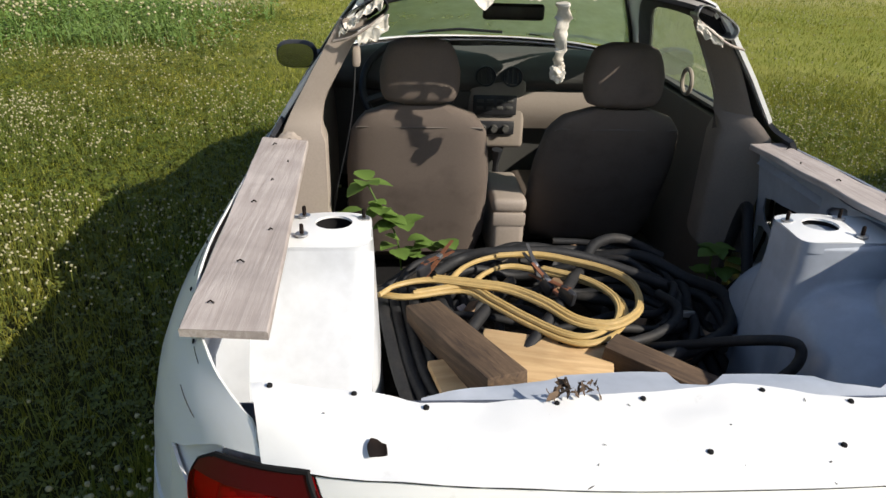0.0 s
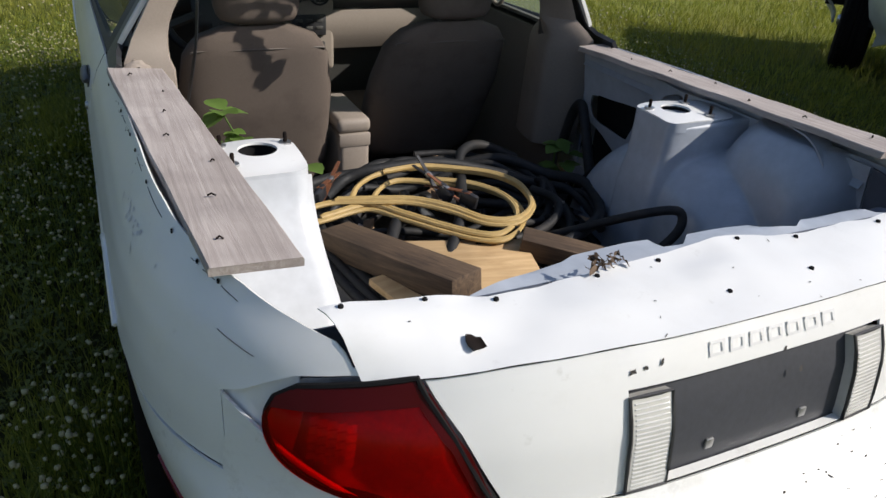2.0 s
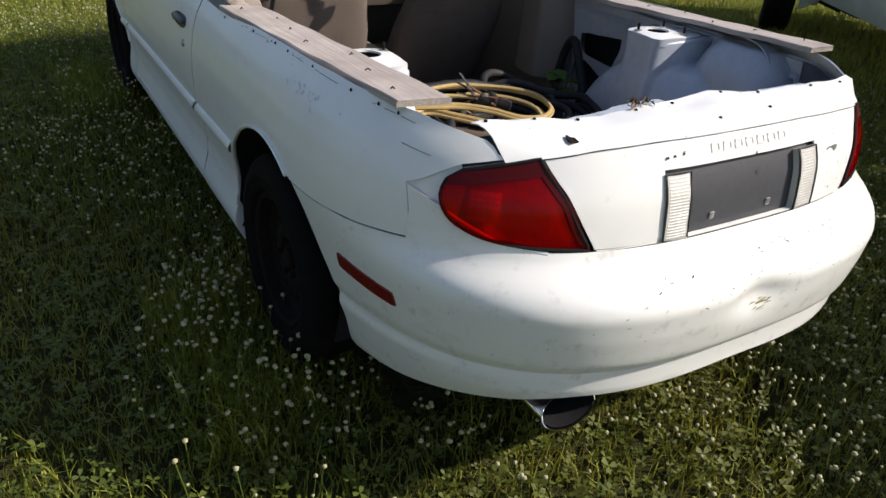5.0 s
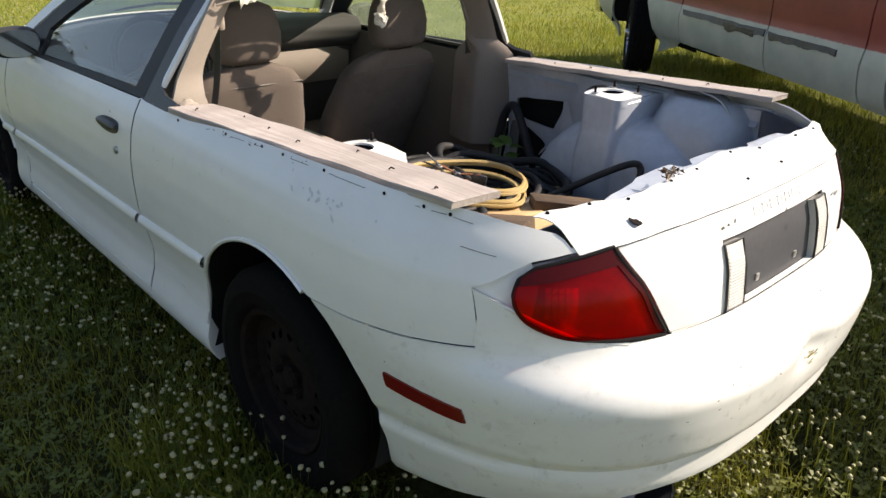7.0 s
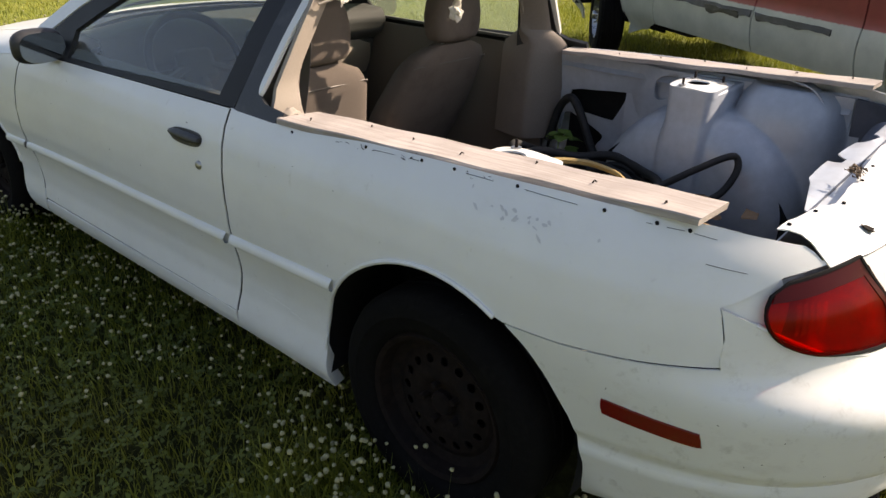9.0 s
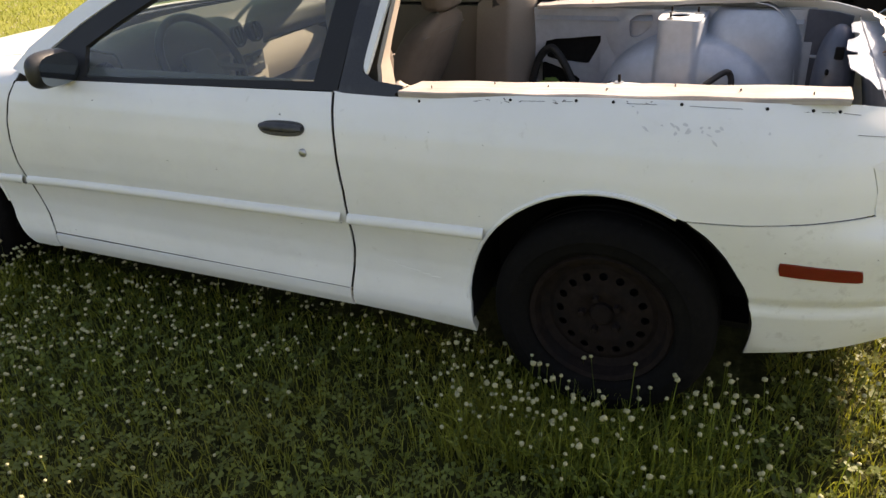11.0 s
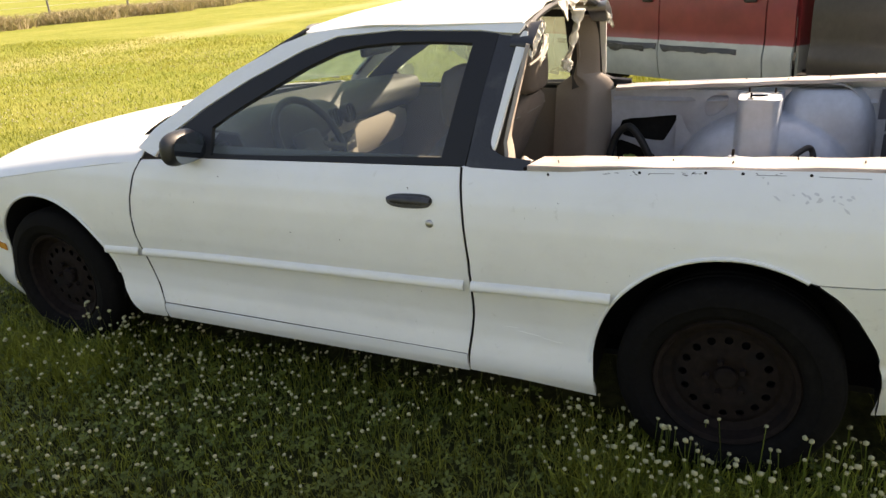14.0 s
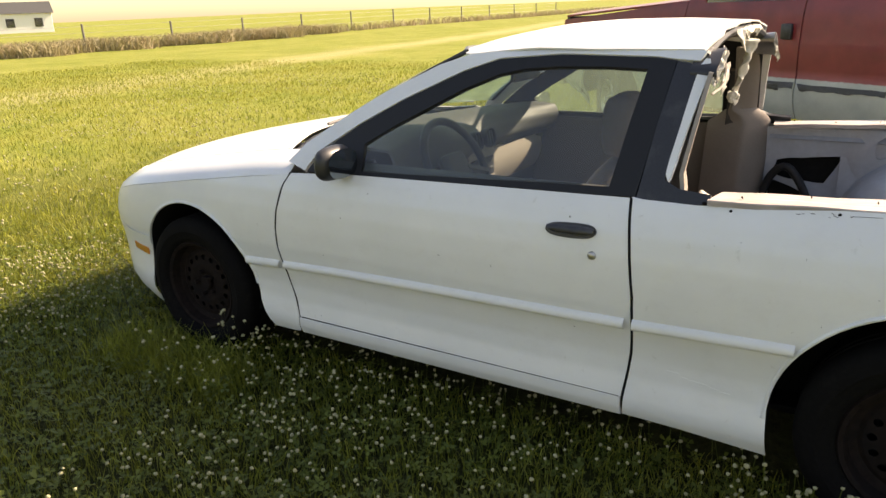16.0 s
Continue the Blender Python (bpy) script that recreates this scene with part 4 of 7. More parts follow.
GLASS_O = [(.853, .915), (.838, 1.06), (.822, 1.226), (.95, 1.232), (1.106, 1.231), (1.22, 1.224), (1.311, 1.206), (1.42, 1.163), (1.526, 1.108), (1.65, 1.043), (1.765, .975), (1.745, .888)]
FRAME_O = [(.772, .896), (.757, 1.06), (.742, 1.250), (.806, 1.258), (1.106, 1.266), (1.324, 1.252), (1.45, 1.212), (1.651, 1.122), (1.81, 1.035), (1.95, .94), (1.99, .872), (1.4, .884)]
for sx in (-1, 1):
    fr = part("window_frame", sheet(FRAME_O, gside(sx), 0.03, holes=[GLASS_O], thick=0.018), FRAME_BLACK, car, "black window frame")
    g = part("side_window", sheet(GLASS_O, gside(sx, -.010), 0.08), GLASS if sx < 0 else HAZY, fr, "dusty door glass")
    g.visible_shadow = False
    # white pillar between the frame and the windshield
    ap = [(.742, 1.254), (.806, 1.262), (1.106, 1.270), (1.324, 1.256), (1.45, 1.216), (1.651, 1.126), (1.81, 1.040), (1.96, .943), (2.0, .875), (2.09, .90), (2.03, .965), (1.90, 1.05), (1.74, 1.145), (1.55, 1.235), (1.44, 1.268), (1.2, 1.288), (.662, 1.276), (.676, 1.25)]
    part("windshield_pillar", sheet(ap, gside(sx, .003), 0.03, thick=0.02), PAINT, car)
    # rest of the rear side window: black gasket, bare white edge, inner trim
    stub = [(.768, .892), (.756, 1.07), (.740, 1.248), (.672, 1.238), (.690, 1.07), (.700, .945), (.655, .925), (.57, .918), (.57, .882)]
    part("window_stub", sheet(stub, gside(sx, .001), 0.03, thick=0.014), BLACK, car, "black remains of the rear side window")
    edge_o = smooth_poly([(.672, 1.238), (.690, 1.07), (.700, .975), (.695, .950), (.684, .952), (.668, 1.07), (.643, 1.236)], 3)
    part("sawn_pillar_edge", sheet(edge_o, gside(sx, .004), 0.03, thick=0.012), PAINT, car, "bare white sawn pillar edge")
    # pillar trim, seen from behind
    def trim_fn(u, v, sx=sx):
        z = .52 + .70 * v
        w = float(np.interp(z, [.5, .88, .93, 1.0, 1.22], [.12, .125, .10, .075, .072]))
        ln = float(np.interp(z, [.5, .915, .945, 1.05, 1.22], [.22, .21, .08, .045, .055])) if sx > 0 else float(np.interp(z, [.5, .90, .96, 1.05, 1.22], [.22, .20, .13, .10, .11]))
        xo = float(np.interp(z, [.5, .90, .96, 1.08, 1.22], [.715, .72, .675, .615, .54] if sx > 0 else [.72, .728, .700, .634, .553]))
        y0 = float(np.interp(z, [.5, .915, .955, 1.22], [.66, .645, .70, .68] if sx > 0 else [.67, .645, .657, .630]))
        k = min(1, u / .42)
        if u <= .42:
            return Vector((sx * (xo - w * k), y0 + (.085 if sx > 0 else .018) * k ** 1.5, z))
        k = (u - .42) / .58
        return Vector((sx * (xo - w - .008 * math.sin(math.pi * k) + .03 * k), y0 + (.085 if sx > 0 else .018) + (ln - (.05 if sx > 0 else 0)) * k, z))
    # far trim takes the darker copy that has its shade in the colour
    trim_ob = part("pillar_trim", grid(trim_fn, 20, 24, thick=.012, ref=Vector((sx * .9, .9, .8))), TRIM if sx < 0 else TRIM_SHADED, car, "beige plastic pillar trim" if sx < 0 else "beige plastic pillar trim in a shaded tone")
    # lower trim panel beside the seat
    part("side_trim", grid(lambda u, v: (sx * (.70 - .02 * math.sin(3 * v)), .70 + 1.15 * u, .22 + .66 * v), 8, 5, thick=.02), TRIM_DK, car, "taupe inner door trim")
    part("door_cap", grid(lambda u, v: (sx * (.70 + .055 * math.sin(math.pi * v)), .80 + 1.1 * u, .885 + .02 * math.cos(math.pi * v)), 8, 5, thick=.01), DASH, car, "dark window ledge")

# windshield
def ws(x, t):
    top = Vector((x * .92, wind_top(x * .92) - .005, roof(x * .92, wind_top(x * .92)).z - .002))
    xb = x * 1.38
    bot = Vector((xb, 2.31 - .30 * (xb / .68) ** 2, .958 - .01 * (xb / .68) ** 2))
    p = top.lerp(bot, t)
    p.z += .02 * math.sin(math.pi * t)
    return p


w_o = [(-.5, 0), (-.5, 1), (.5, 1), (.5, 0)]
wind = part("windshield", sheet(w_o, ws, 0.05), WINDSHIELD, car, "dusty green-tinted windshield")
wind.visible_shadow = False
for sx in (-1, 1):
    part("windshield_trim", tube([ws(sx * .5, t) + Vector((0, 0, .004)) for t in np.linspace(0, 1, 14)], .009, 6), BLACK, car, "black windshield moulding")
part("windshield_trim", tube([ws(x, 0) + Vector((0, 0, .002)) for x in np.linspace(-.5, .5, 14)], .010, 6), BLACK, car)
for x0 in (-.35, .25):
    part("wiper", tube([bonnet(x0 / .8, 2.24) + Vector((0, 0, .02)), bonnet((x0 + .25) / .8, 2.20) + Vector((0, .0, .035)), bonnet((x0 + .45) / .8, 2.12) + Vector((0, 0, .03))], .007, 6), BLACK, car, "black wiper")

# torn rear edge of the roof: dark channel, foam, white tatters
part("roof_channel", tube([roof(x, .655) - Vector((0, -.015, .026)) for x in np.linspace(-.485, .485, 24)], .016, 8), BLACK, car, "dark sawn roof rail")
for sx in (-1, 1):
    # open box section of the sawn pillar: dark hollow, crumpled white sheet below
    m0, m1 = Vector((sx * .425, .632, 1.268)), Vector((sx * .545, .632, 1.200))
    def mouth(u, v, sx=sx, m0=m0, m1=m1):
        a = 2 * math.pi * v
        c = m0.lerp(m1, .5)
        ax = (m1 - m0)
        up = Vector((-ax.z * sx, 0, ax.x * sx)).normalized()
        k = .5 * (1 - .12 * u)
        return c + ax * k * math.copysign(abs(math.cos(a)) ** .6, math.cos(a)) + up * (.027 * (1 - .1 * u)) * math.copysign(abs(math.sin(a)) ** .7, math.sin(a)) + Vector((0, -.010 + .075 * u + .004 * noise.noise(Vector((math.cos(a) * 2, math.sin(a) * 2, sx))), 0))
    part("cut_pillar_end", grid(mouth, 4, 28, False, True, thick=.003), STEEL if sx > 0 else BLACK, car, "open box end of the sawn roof pillar")
    # dark sheet set into the open pillar end as its shade
    part("pillar_shade", sheet([(.5 + .46 * math.cos(a), .5 + .42 * math.sin(a)) for a in np.linspace(0, 6.0, 20)], lambda s_, t_, m0=m0, m1=m1: m0.lerp(m1, s_) + Vector((0, .045, (t_ - .5) * .05)), .2), DARK, car, "dark sheet for the shade inside the pillar")
    def crumple(u, v, sx=sx, m0=m0, m1=m1):
        p = m0.lerp(m1, .10 + .68 * u)
        n1, n2 = noise.noise(Vector((u * 4, v * 3, sx * 3))), noise.noise(Vector((u * 9, v * 6, sx * 5)))
        return p + Vector((-sx * .014, -.020 + .010 * n1 + .003 * n2, -.022 - (.055 if sx < 0 else .030) * v * (.8 + .5 * n1) + .004 * n2))
    part("torn_white_flap", grid(crumple, 22, 8, thick=.004, ref=Vector((0, 3, 1.2))), FOAM, car, "crumpled white lining under the sawn pillar")
    part("trim_collar", tube(smooth_poly([(sx * .435, .622, 1.235), (sx * .475, .612, 1.205), (sx * .52, .612, 1.178), (sx * .572, .625, 1.162)], 5, False), .004, 6), TRIM, car, "pale rim of the pillar trim")


def edge_tatter(u, v):
    """Torn lining hanging along the near sawn pillar's upper edge."""
    p = Vector((-.548, .634, 1.192)).lerp(Vector((-.435, .626, 1.280)), u)
    n1, n2 = noise.noise(Vector((u * 6, v * 2, 12))), noise.noise(Vector((u * 19, v * 4, 15)))
    fall = (.022 + .026 * noise.noise(Vector((u * 7, 0, 21))) + .012 * n2) * v
    return p + Vector((-.008 + .012 * n1, -.012 * v + .010 * n1 + .004 * n2, .006 - fall))


part("torn_lining_edge", grid(edge_tatter, 50, 7, thick=.003, ref=Vector((0, 3, 1.2))), FOAM, car, "ragged cream lining along the sawn pillar")


def rag(u, v):
    """A torn strip of lining hanging from the roof edge."""
    x = -.20 + .38 * u
    drop = .014 + .052 * math.exp(-((x + .165) / .032) ** 2) + .030 * math.exp(-((x + .02) / .05) ** 2) + .022 * math.exp(-((x - .13) / .03) ** 2) + .016 * noise.noise(Vector((x * 21, 2, 0))) + .010 * noise.noise(Vector((x * 60, 7, 0)))
    p = roof(x, .645)
    fold = .026 * noise.noise(Vector((x * 9, v * 1.5, 6))) * v + .007 * noise.noise(Vector((x * 28, v * 3, 4)))
    return Vector((x + .006 * noise.noise(Vector((x * 40, v * 5, 1))), .638 + fold - .006 * v, p.z - .016 - drop * v))


part("torn_lining", grid(rag, 150, 10, thick=.003, ref=Vector((0, 3, 1.2))), FOAM, car, "torn cream lining along the roof edge")
hang = smooth_poly([(.050, .64, 1.275), (.058, .645, 1.235), (.054, .655, 1.19), (.062, .665, 1.15), (.058, .675, 1.118), (.064, .685, 1.10)], 6, False)
part("hanging_strip", tube(hang, [.013 - .007 * (i / len(hang)) + .0035 * noise.noise(Vector((i * .6, 0, 0))) for i in range(len(hang))], 10, flat=2.0), FOAM, car, "hanging white strip of headliner")
b2 = bmesh.new()
bmesh.ops.create_icosphere(b2, subdivisions=4, radius=1)
for v in b2.verts:
    k = 1 + .55 * noise.noise(v.co * 1.6) + .25 * noise.noise(v.co * 4.5)
    v.co = Vector((v.co.x * .022, v.co.y * .018, v.co.z * .026)) * k + Vector((.066, .687, 1.080))
part("hanging_knot", b2, FOAM, car, "knot of white fabric")

def torn_foot(u, v):
    n1 = noise.noise(Vector((u * 5, v * 4, 2)))
    return Vector((-.738 + .070 * u + .006 * n1, .606 - .022 * v + .006 * n1, .896 + .022 * math.sin(math.pi * u) * (1 - .7 * v) + .004 * noise.noise(Vector((u * 8, v * 6, 9)))))


part("torn_trim_end", grid(torn_foot, 12, 6, thick=.003, ref=Vector((-.7, .6, .5))), TRIM, car, "torn beige trim end at the sawn pillar's foot", angle=60)
part("rusty_gap", rbox(.045, .03, .018, (-.742, .578, .893), .006, 2, jitter=.004), RUSTY, car, "rusty open box section under the torn trim")

# rear-view and door mirrors
part("rear_view_mirror", rbox(.24, .03, .062, (.05, 1.50, 1.155), .014, 3), BLACK, car, "black rear-view mirror")
for sx in (-1, 1):
    def mir(u, v, sx=sx):
        a = 2 * math.pi * v
        r = math.sin(math.pi * min(max(u, .02), .98)) ** .45
        return Vector((sx * (.828 + .088 * math.copysign(abs(math.cos(a)) ** .7, math.cos(a)) * r), 1.815 + .085 * (u - .5), .928 + .060 * math.copysign(abs(math.sin(a)) ** .7, math.sin(a)) * r))
    shell = part("door_mirror", grid(mir, 10, 24, False, True, cap=True), BLACK, car, "black door mirror")
    part("mirror_arm", tube([(sx * .73, 1.86, .895), (sx * .77, 1.85, .905), (sx * .81, 1.84, .915)], [.05, .04, .035], 8, flat=1.2), BLACK, car)
    part("mirror_glass", sheet([(sx * .828 + .075 * math.copysign(abs(math.cos(a)) ** .7, math.cos(a)), .928 + .050 * math.copysign(abs(math.sin(a)) ** .7, math.sin(a))) for a in np.linspace(0, 6.0, 20)], lambda x, z: Vector((x, 1.769, z)), .05), MIRROR, shell, "mirror glass")

# ---------------------------------------------------------------- seats and dashboard
def seat(x0, label, y_shift=0.0, rake=.15):
    s = thing("seat", label, "car seat", "front seats")
    def back(u, v):
        """u up, v round."""
        a = 2 * math.pi * v
        z = .36 + .56 * u
        w = float(np.interp(u, [0, .15, .6, .85, .97, 1], [.225, .245, .245, .225, .17, .10]))
        d = float(np.interp(u, [0, .5, .9, 1], [.085, .085, .06, .03]))
        yc = .95 + rake * (1 - u) + y_shift
        c, n = math.cos(a), math.sin(a)
        return Vector((x0 + w * math.copysign(abs(c) ** .45, c), yc + d * math.copysign(abs(n) ** .6, n), z))
    part("backrest", grid(back, 18, 36, False, True, cap=True), SEAT, s, angle=60)
    def head(u, v):
        a = 2 * math.pi * v
        z = .925 + .205 * u
        e = (max(0, 1 - abs(2 * u - 1) ** 4)) ** .4
        w = float(np.interp(u, [0, .5, 1], [.128, .13, .105])) * (.55 + .45 * e)
        c, n = math.cos(a), math.sin(a)
        return Vector((x0 + w * math.copysign(abs(c) ** .55, c), .945 + y_shift + .062 * (.4 + .6 * e) * math.copysign(abs(n) ** .7, n), z))
    part("headrest", grid(head, 14, 32, False, True, cap=True), SEAT, s, angle=60)
    for dx in (-.05, .05):
        part("headrest_post", tube([(x0 + dx, .955 + y_shift, .88), (x0 + dx, .945 + y_shift, .95)], .007, 8), STEEL, s)
    part("cushion", rbox(.47, .52, .16, (x0, 1.23 + rake + y_shift, .36), .05, 4), SEAT, s, angle=60)
    # seam piping on the back
    pip = [back(u, v) + Vector((0, -.001, 0)) for u, v in [(.86, .58), (.875, .62), (.88, .75), (.875, .88), (.86, .92)]]
    part("seam", tube(smooth_poly([tuple(p) for p in pip], 6, False), .003, 5), TRIM_DK, s, "stitched seam")
    pip = [back(u, .94) + Vector((-.004, -.001, 0)) for u in np.linspace(.06, .86, 10)]
    part("seam", tube([tuple(p) for p in pip], .003, 5), TRIM_DK, s)
    part("rail", rbox(.40, .40, .08, (x0, 1.36 + y_shift, .26), .01), BLACK, s)
    return s


seat(-.325, "taupe cloth driver's seat, dusty back, behind it weeds")
seat(.335, "taupe cloth passenger seat in the shade", -.02, .31)

con = thing("centre_console", "beige plastic centre console with padded lid", "console")
part("console_body", rbox(.115, .42, .22, (.0, 1.18, .42), .02, 3), TRIM, con)
part("armrest", rbox(.125, .32, .055, (.0, 1.13, .555), .02, 3), TRIM, con, "padded lid")
part("latch_band", rbox(.118, .02, .05, (.0, .975, .505), .008, 2), TRIM, con)
part("gear_lever", tube([(.01, 1.48, .40), (.01, 1.46, .56), (.012, 1.45, .62)], [.02, .012, .024], 8), BLACK, con, "black gear lever")
part("console_front", rbox(.16, .40, .10, (.0, 1.55, .39), .03, 3), DASH, con)

dash = thing("dashboard", "grey dashboard with round vents and a beige lower trim", "dashboard")
def dash_top(u, v):
    x = -.67 + 1.34 * u
    prof = [(2.16, .925), (1.95, .955), (1.78, .945), (1.72, .90), (1.70, .84), (1.73, .80)]
    k = v * (len(prof) - 1)
    y = float(np.interp(k, range(len(prof)), [p[0] for p in prof])) - .20 * (x / .67) ** 2 * (1 - v)
    z = float(np.interp(k, range(len(prof)), [p[1] for p in prof]))
    z += .035 * math.exp(-((x + .37) / .18) ** 2) * math.sin(math.pi * min(1, v * 1.3))
    return Vector((x, y + .03 * math.sin(6 * x), z))
part("dash_top", grid(dash_top, 36, 18, thick=.01), DASH, dash, angle=60)
part("dash_lower", grid(lambda u, v: (-.67 + 1.34 * u, 1.74 + .10 * v + .03 * math.sin(6 * (-.67 + 1.34 * u)), .805 - .42 * v), 24, 6, thick=.02), DASH, dash)
part("glovebox_trim", grid(lambda u, v: (.10 + .55 * u, 1.722 + .03 * v - .02 * math.sin(math.pi * v), .80 - .16 * v), 12, 6, thick=.012), TRIM, dash, "beige lower dash trim")
stack = part("centre_fascia", rbox(.25, .06, .30, (.035, 1.735, .70), .02, 3), TRIM, dash, "beige centre panel")
part("radio", rbox(.19, .02, .085, (.025, 1.700, .745), .006), BLACK, stack, "black radio")
for r in range(2):
    for i in range(4):
        part("radio_button", rbox(.030, .006, .014, (-.04 + i * .043, 1.690, .765 - r * .030), .003), DASH, stack)
part("heater_panel", rbox(.18, .02, .06, (.025, 1.702, .645), .006), BLACK, stack)
for dx in (-.05, 0, .05):
    part("knob", lathe([(0, .022), (.014, .022), (.017, .0)], 14, Matrix.Translation((.025 + dx, 1.692, .645)) @ Matrix.Rotation(radians(90), 4, "X")), DASH, stack)


def vent(x, y, z, r, yaw=0, ringed=False):
    m = Matrix.Translation((x, y, z)) @ Matrix.Rotation(radians(yaw), 4, "Z") @ Matrix.Rotation(radians(80), 4, "X")
    v = part("air_vent", lathe([(r, -.02), (r, .008), (r * .93, .012), (r * .82, .008), (r * .80, -.012), (0, -.012)], 24, m), BLACK, dash, "round black air vent")
    if ringed:
        part("vent_ring", moved(ring_torus(r * 1.02, .007, 28, 8), m @ Matrix.Translation((0, 0, .008))), TRIM, v, "beige ring round the vent")
    for i in range(3):
        part("vane", rbox(.006, r * 1.45, .012, m @ Matrix.Translation(((i - 1) * r * .5, 0, -.002)), .002), DASH, v)


for x in (-.02, .095):
    vent(x, 1.70, .868, .044)
vent(.628, 1.80, .855, .048, -35, True)
vent(-.62, 1.80, .85, .048, 25)
sw = thing("steering_wheel", "dark grey steering wheel behind the driver's seat", "steering wheel")
m = Matrix.Translation((-.355, 1.60, .84)) @ Matrix.Rotation(radians(62), 4, "X")
part("rim", ring_torus(.185, .016, 40, 10, m), BLACK, sw)
part("hub", moved(rbox(.15, .13, .05, (0, -.01, -.01), .025, 3), m), DASH, sw)
for a in (-20, 200, 270):
    d = Vector((math.cos(radians(a)), math.sin(radians(a)), 0))
    part("spoke", tube([m @ (d * .05), m @ (d * .18)], .016, 6, flat=1.4), DASH, sw)
part("column", tube([m @ Vector((0, 0, -.02)), m @ Vector((0, 0, -.25))], .05, 10), BLACK, sw)

# seat belts and door details on the far side
belt = thing("seat_belt", "dark seat belt hanging from its pillar anchor", "seat belt")
part("webbing", grid(lambda u, v: (.585 + .075 * u - .03 * u * u + .0, .78 - .022 + .044 * v + .03 * u, 1.135 - .62 * u), 14, 1, thick=.002), BLACK, belt)
part("anchor", rbox(.03, .07, .05, (.595, .78, 1.14), .012, 3), TRIM_DK, belt)
part("clip_plate", rbox(.02, .075, .04, (.655, .76, .868), .008, 2), TRIM, belt, "beige belt guide")
part("grab_ring", moved(ring_torus(.045, .008, 24, 8), Matrix.Translation((.665, 1.22, .955)) @ Matrix.Rotation(radians(90), 4, "Y")), TRIM, belt, "beige grab loop")

belt = thing("seat_belt", "dark seat belt hanging behind the driver's pillar trim", "seat belt")
part("webbing", grid(lambda u, v: (-.520 - .075 * u + .010 * math.sin(5 * u), .740 - .020 + .040 * v + .03 * u, 1.10 - .52 * u), 14, 1, thick=.002), BLACK, belt)
part("anchor", rbox(.022, .05, .055, (-.516, .738, 1.105), .008, 2), TRIM, belt, "beige belt guide")

# ---------------------------------------------------------------- cargo bed
part("bed_floor", grid(lambda u, v: ((2 * u - 1) * min(.70 if abs(-.60 + 2.58 * v) > .47 else .47, abs(skin(u_of(-.60 + 2.58 * v, .385, BUMP_R), .385, BUMP_W, BUMP_R).x) - .05), -.60 + 2.58 * v, .385 + .008 * math.sin(30 * u) + (.0 if v < .5 else -.14 * min(1, (v - .5) / .06))), 30, 30, thick=.01), DIRT, car, "dirty floor of the cargo bed")
part("underbody", grid(lambda u, v: (-.60 + 1.20 * u, -.50 + 3.6 * v, .24), 6, 10, thick=.02), DARK, car, "dark underbody")


def soft_least(a, b, k):
    h = max(k - abs(a - b), 0) / k
    return min(a, b) - h * h * k / 4


def inner_wall(y, z, sx):
    """The bed's inner side wall, a hand's width inside the flank."""
    k = min(.715 + .02 * math.sin((z - .4) * 9), abs(skin(u_of(y, z), z).x) - .035)
    k -= .022 * min(1, max(0, (.185 - math.hypot(y - .15, z - .73)) / .04))
    return Vector((sx * k, y, z))


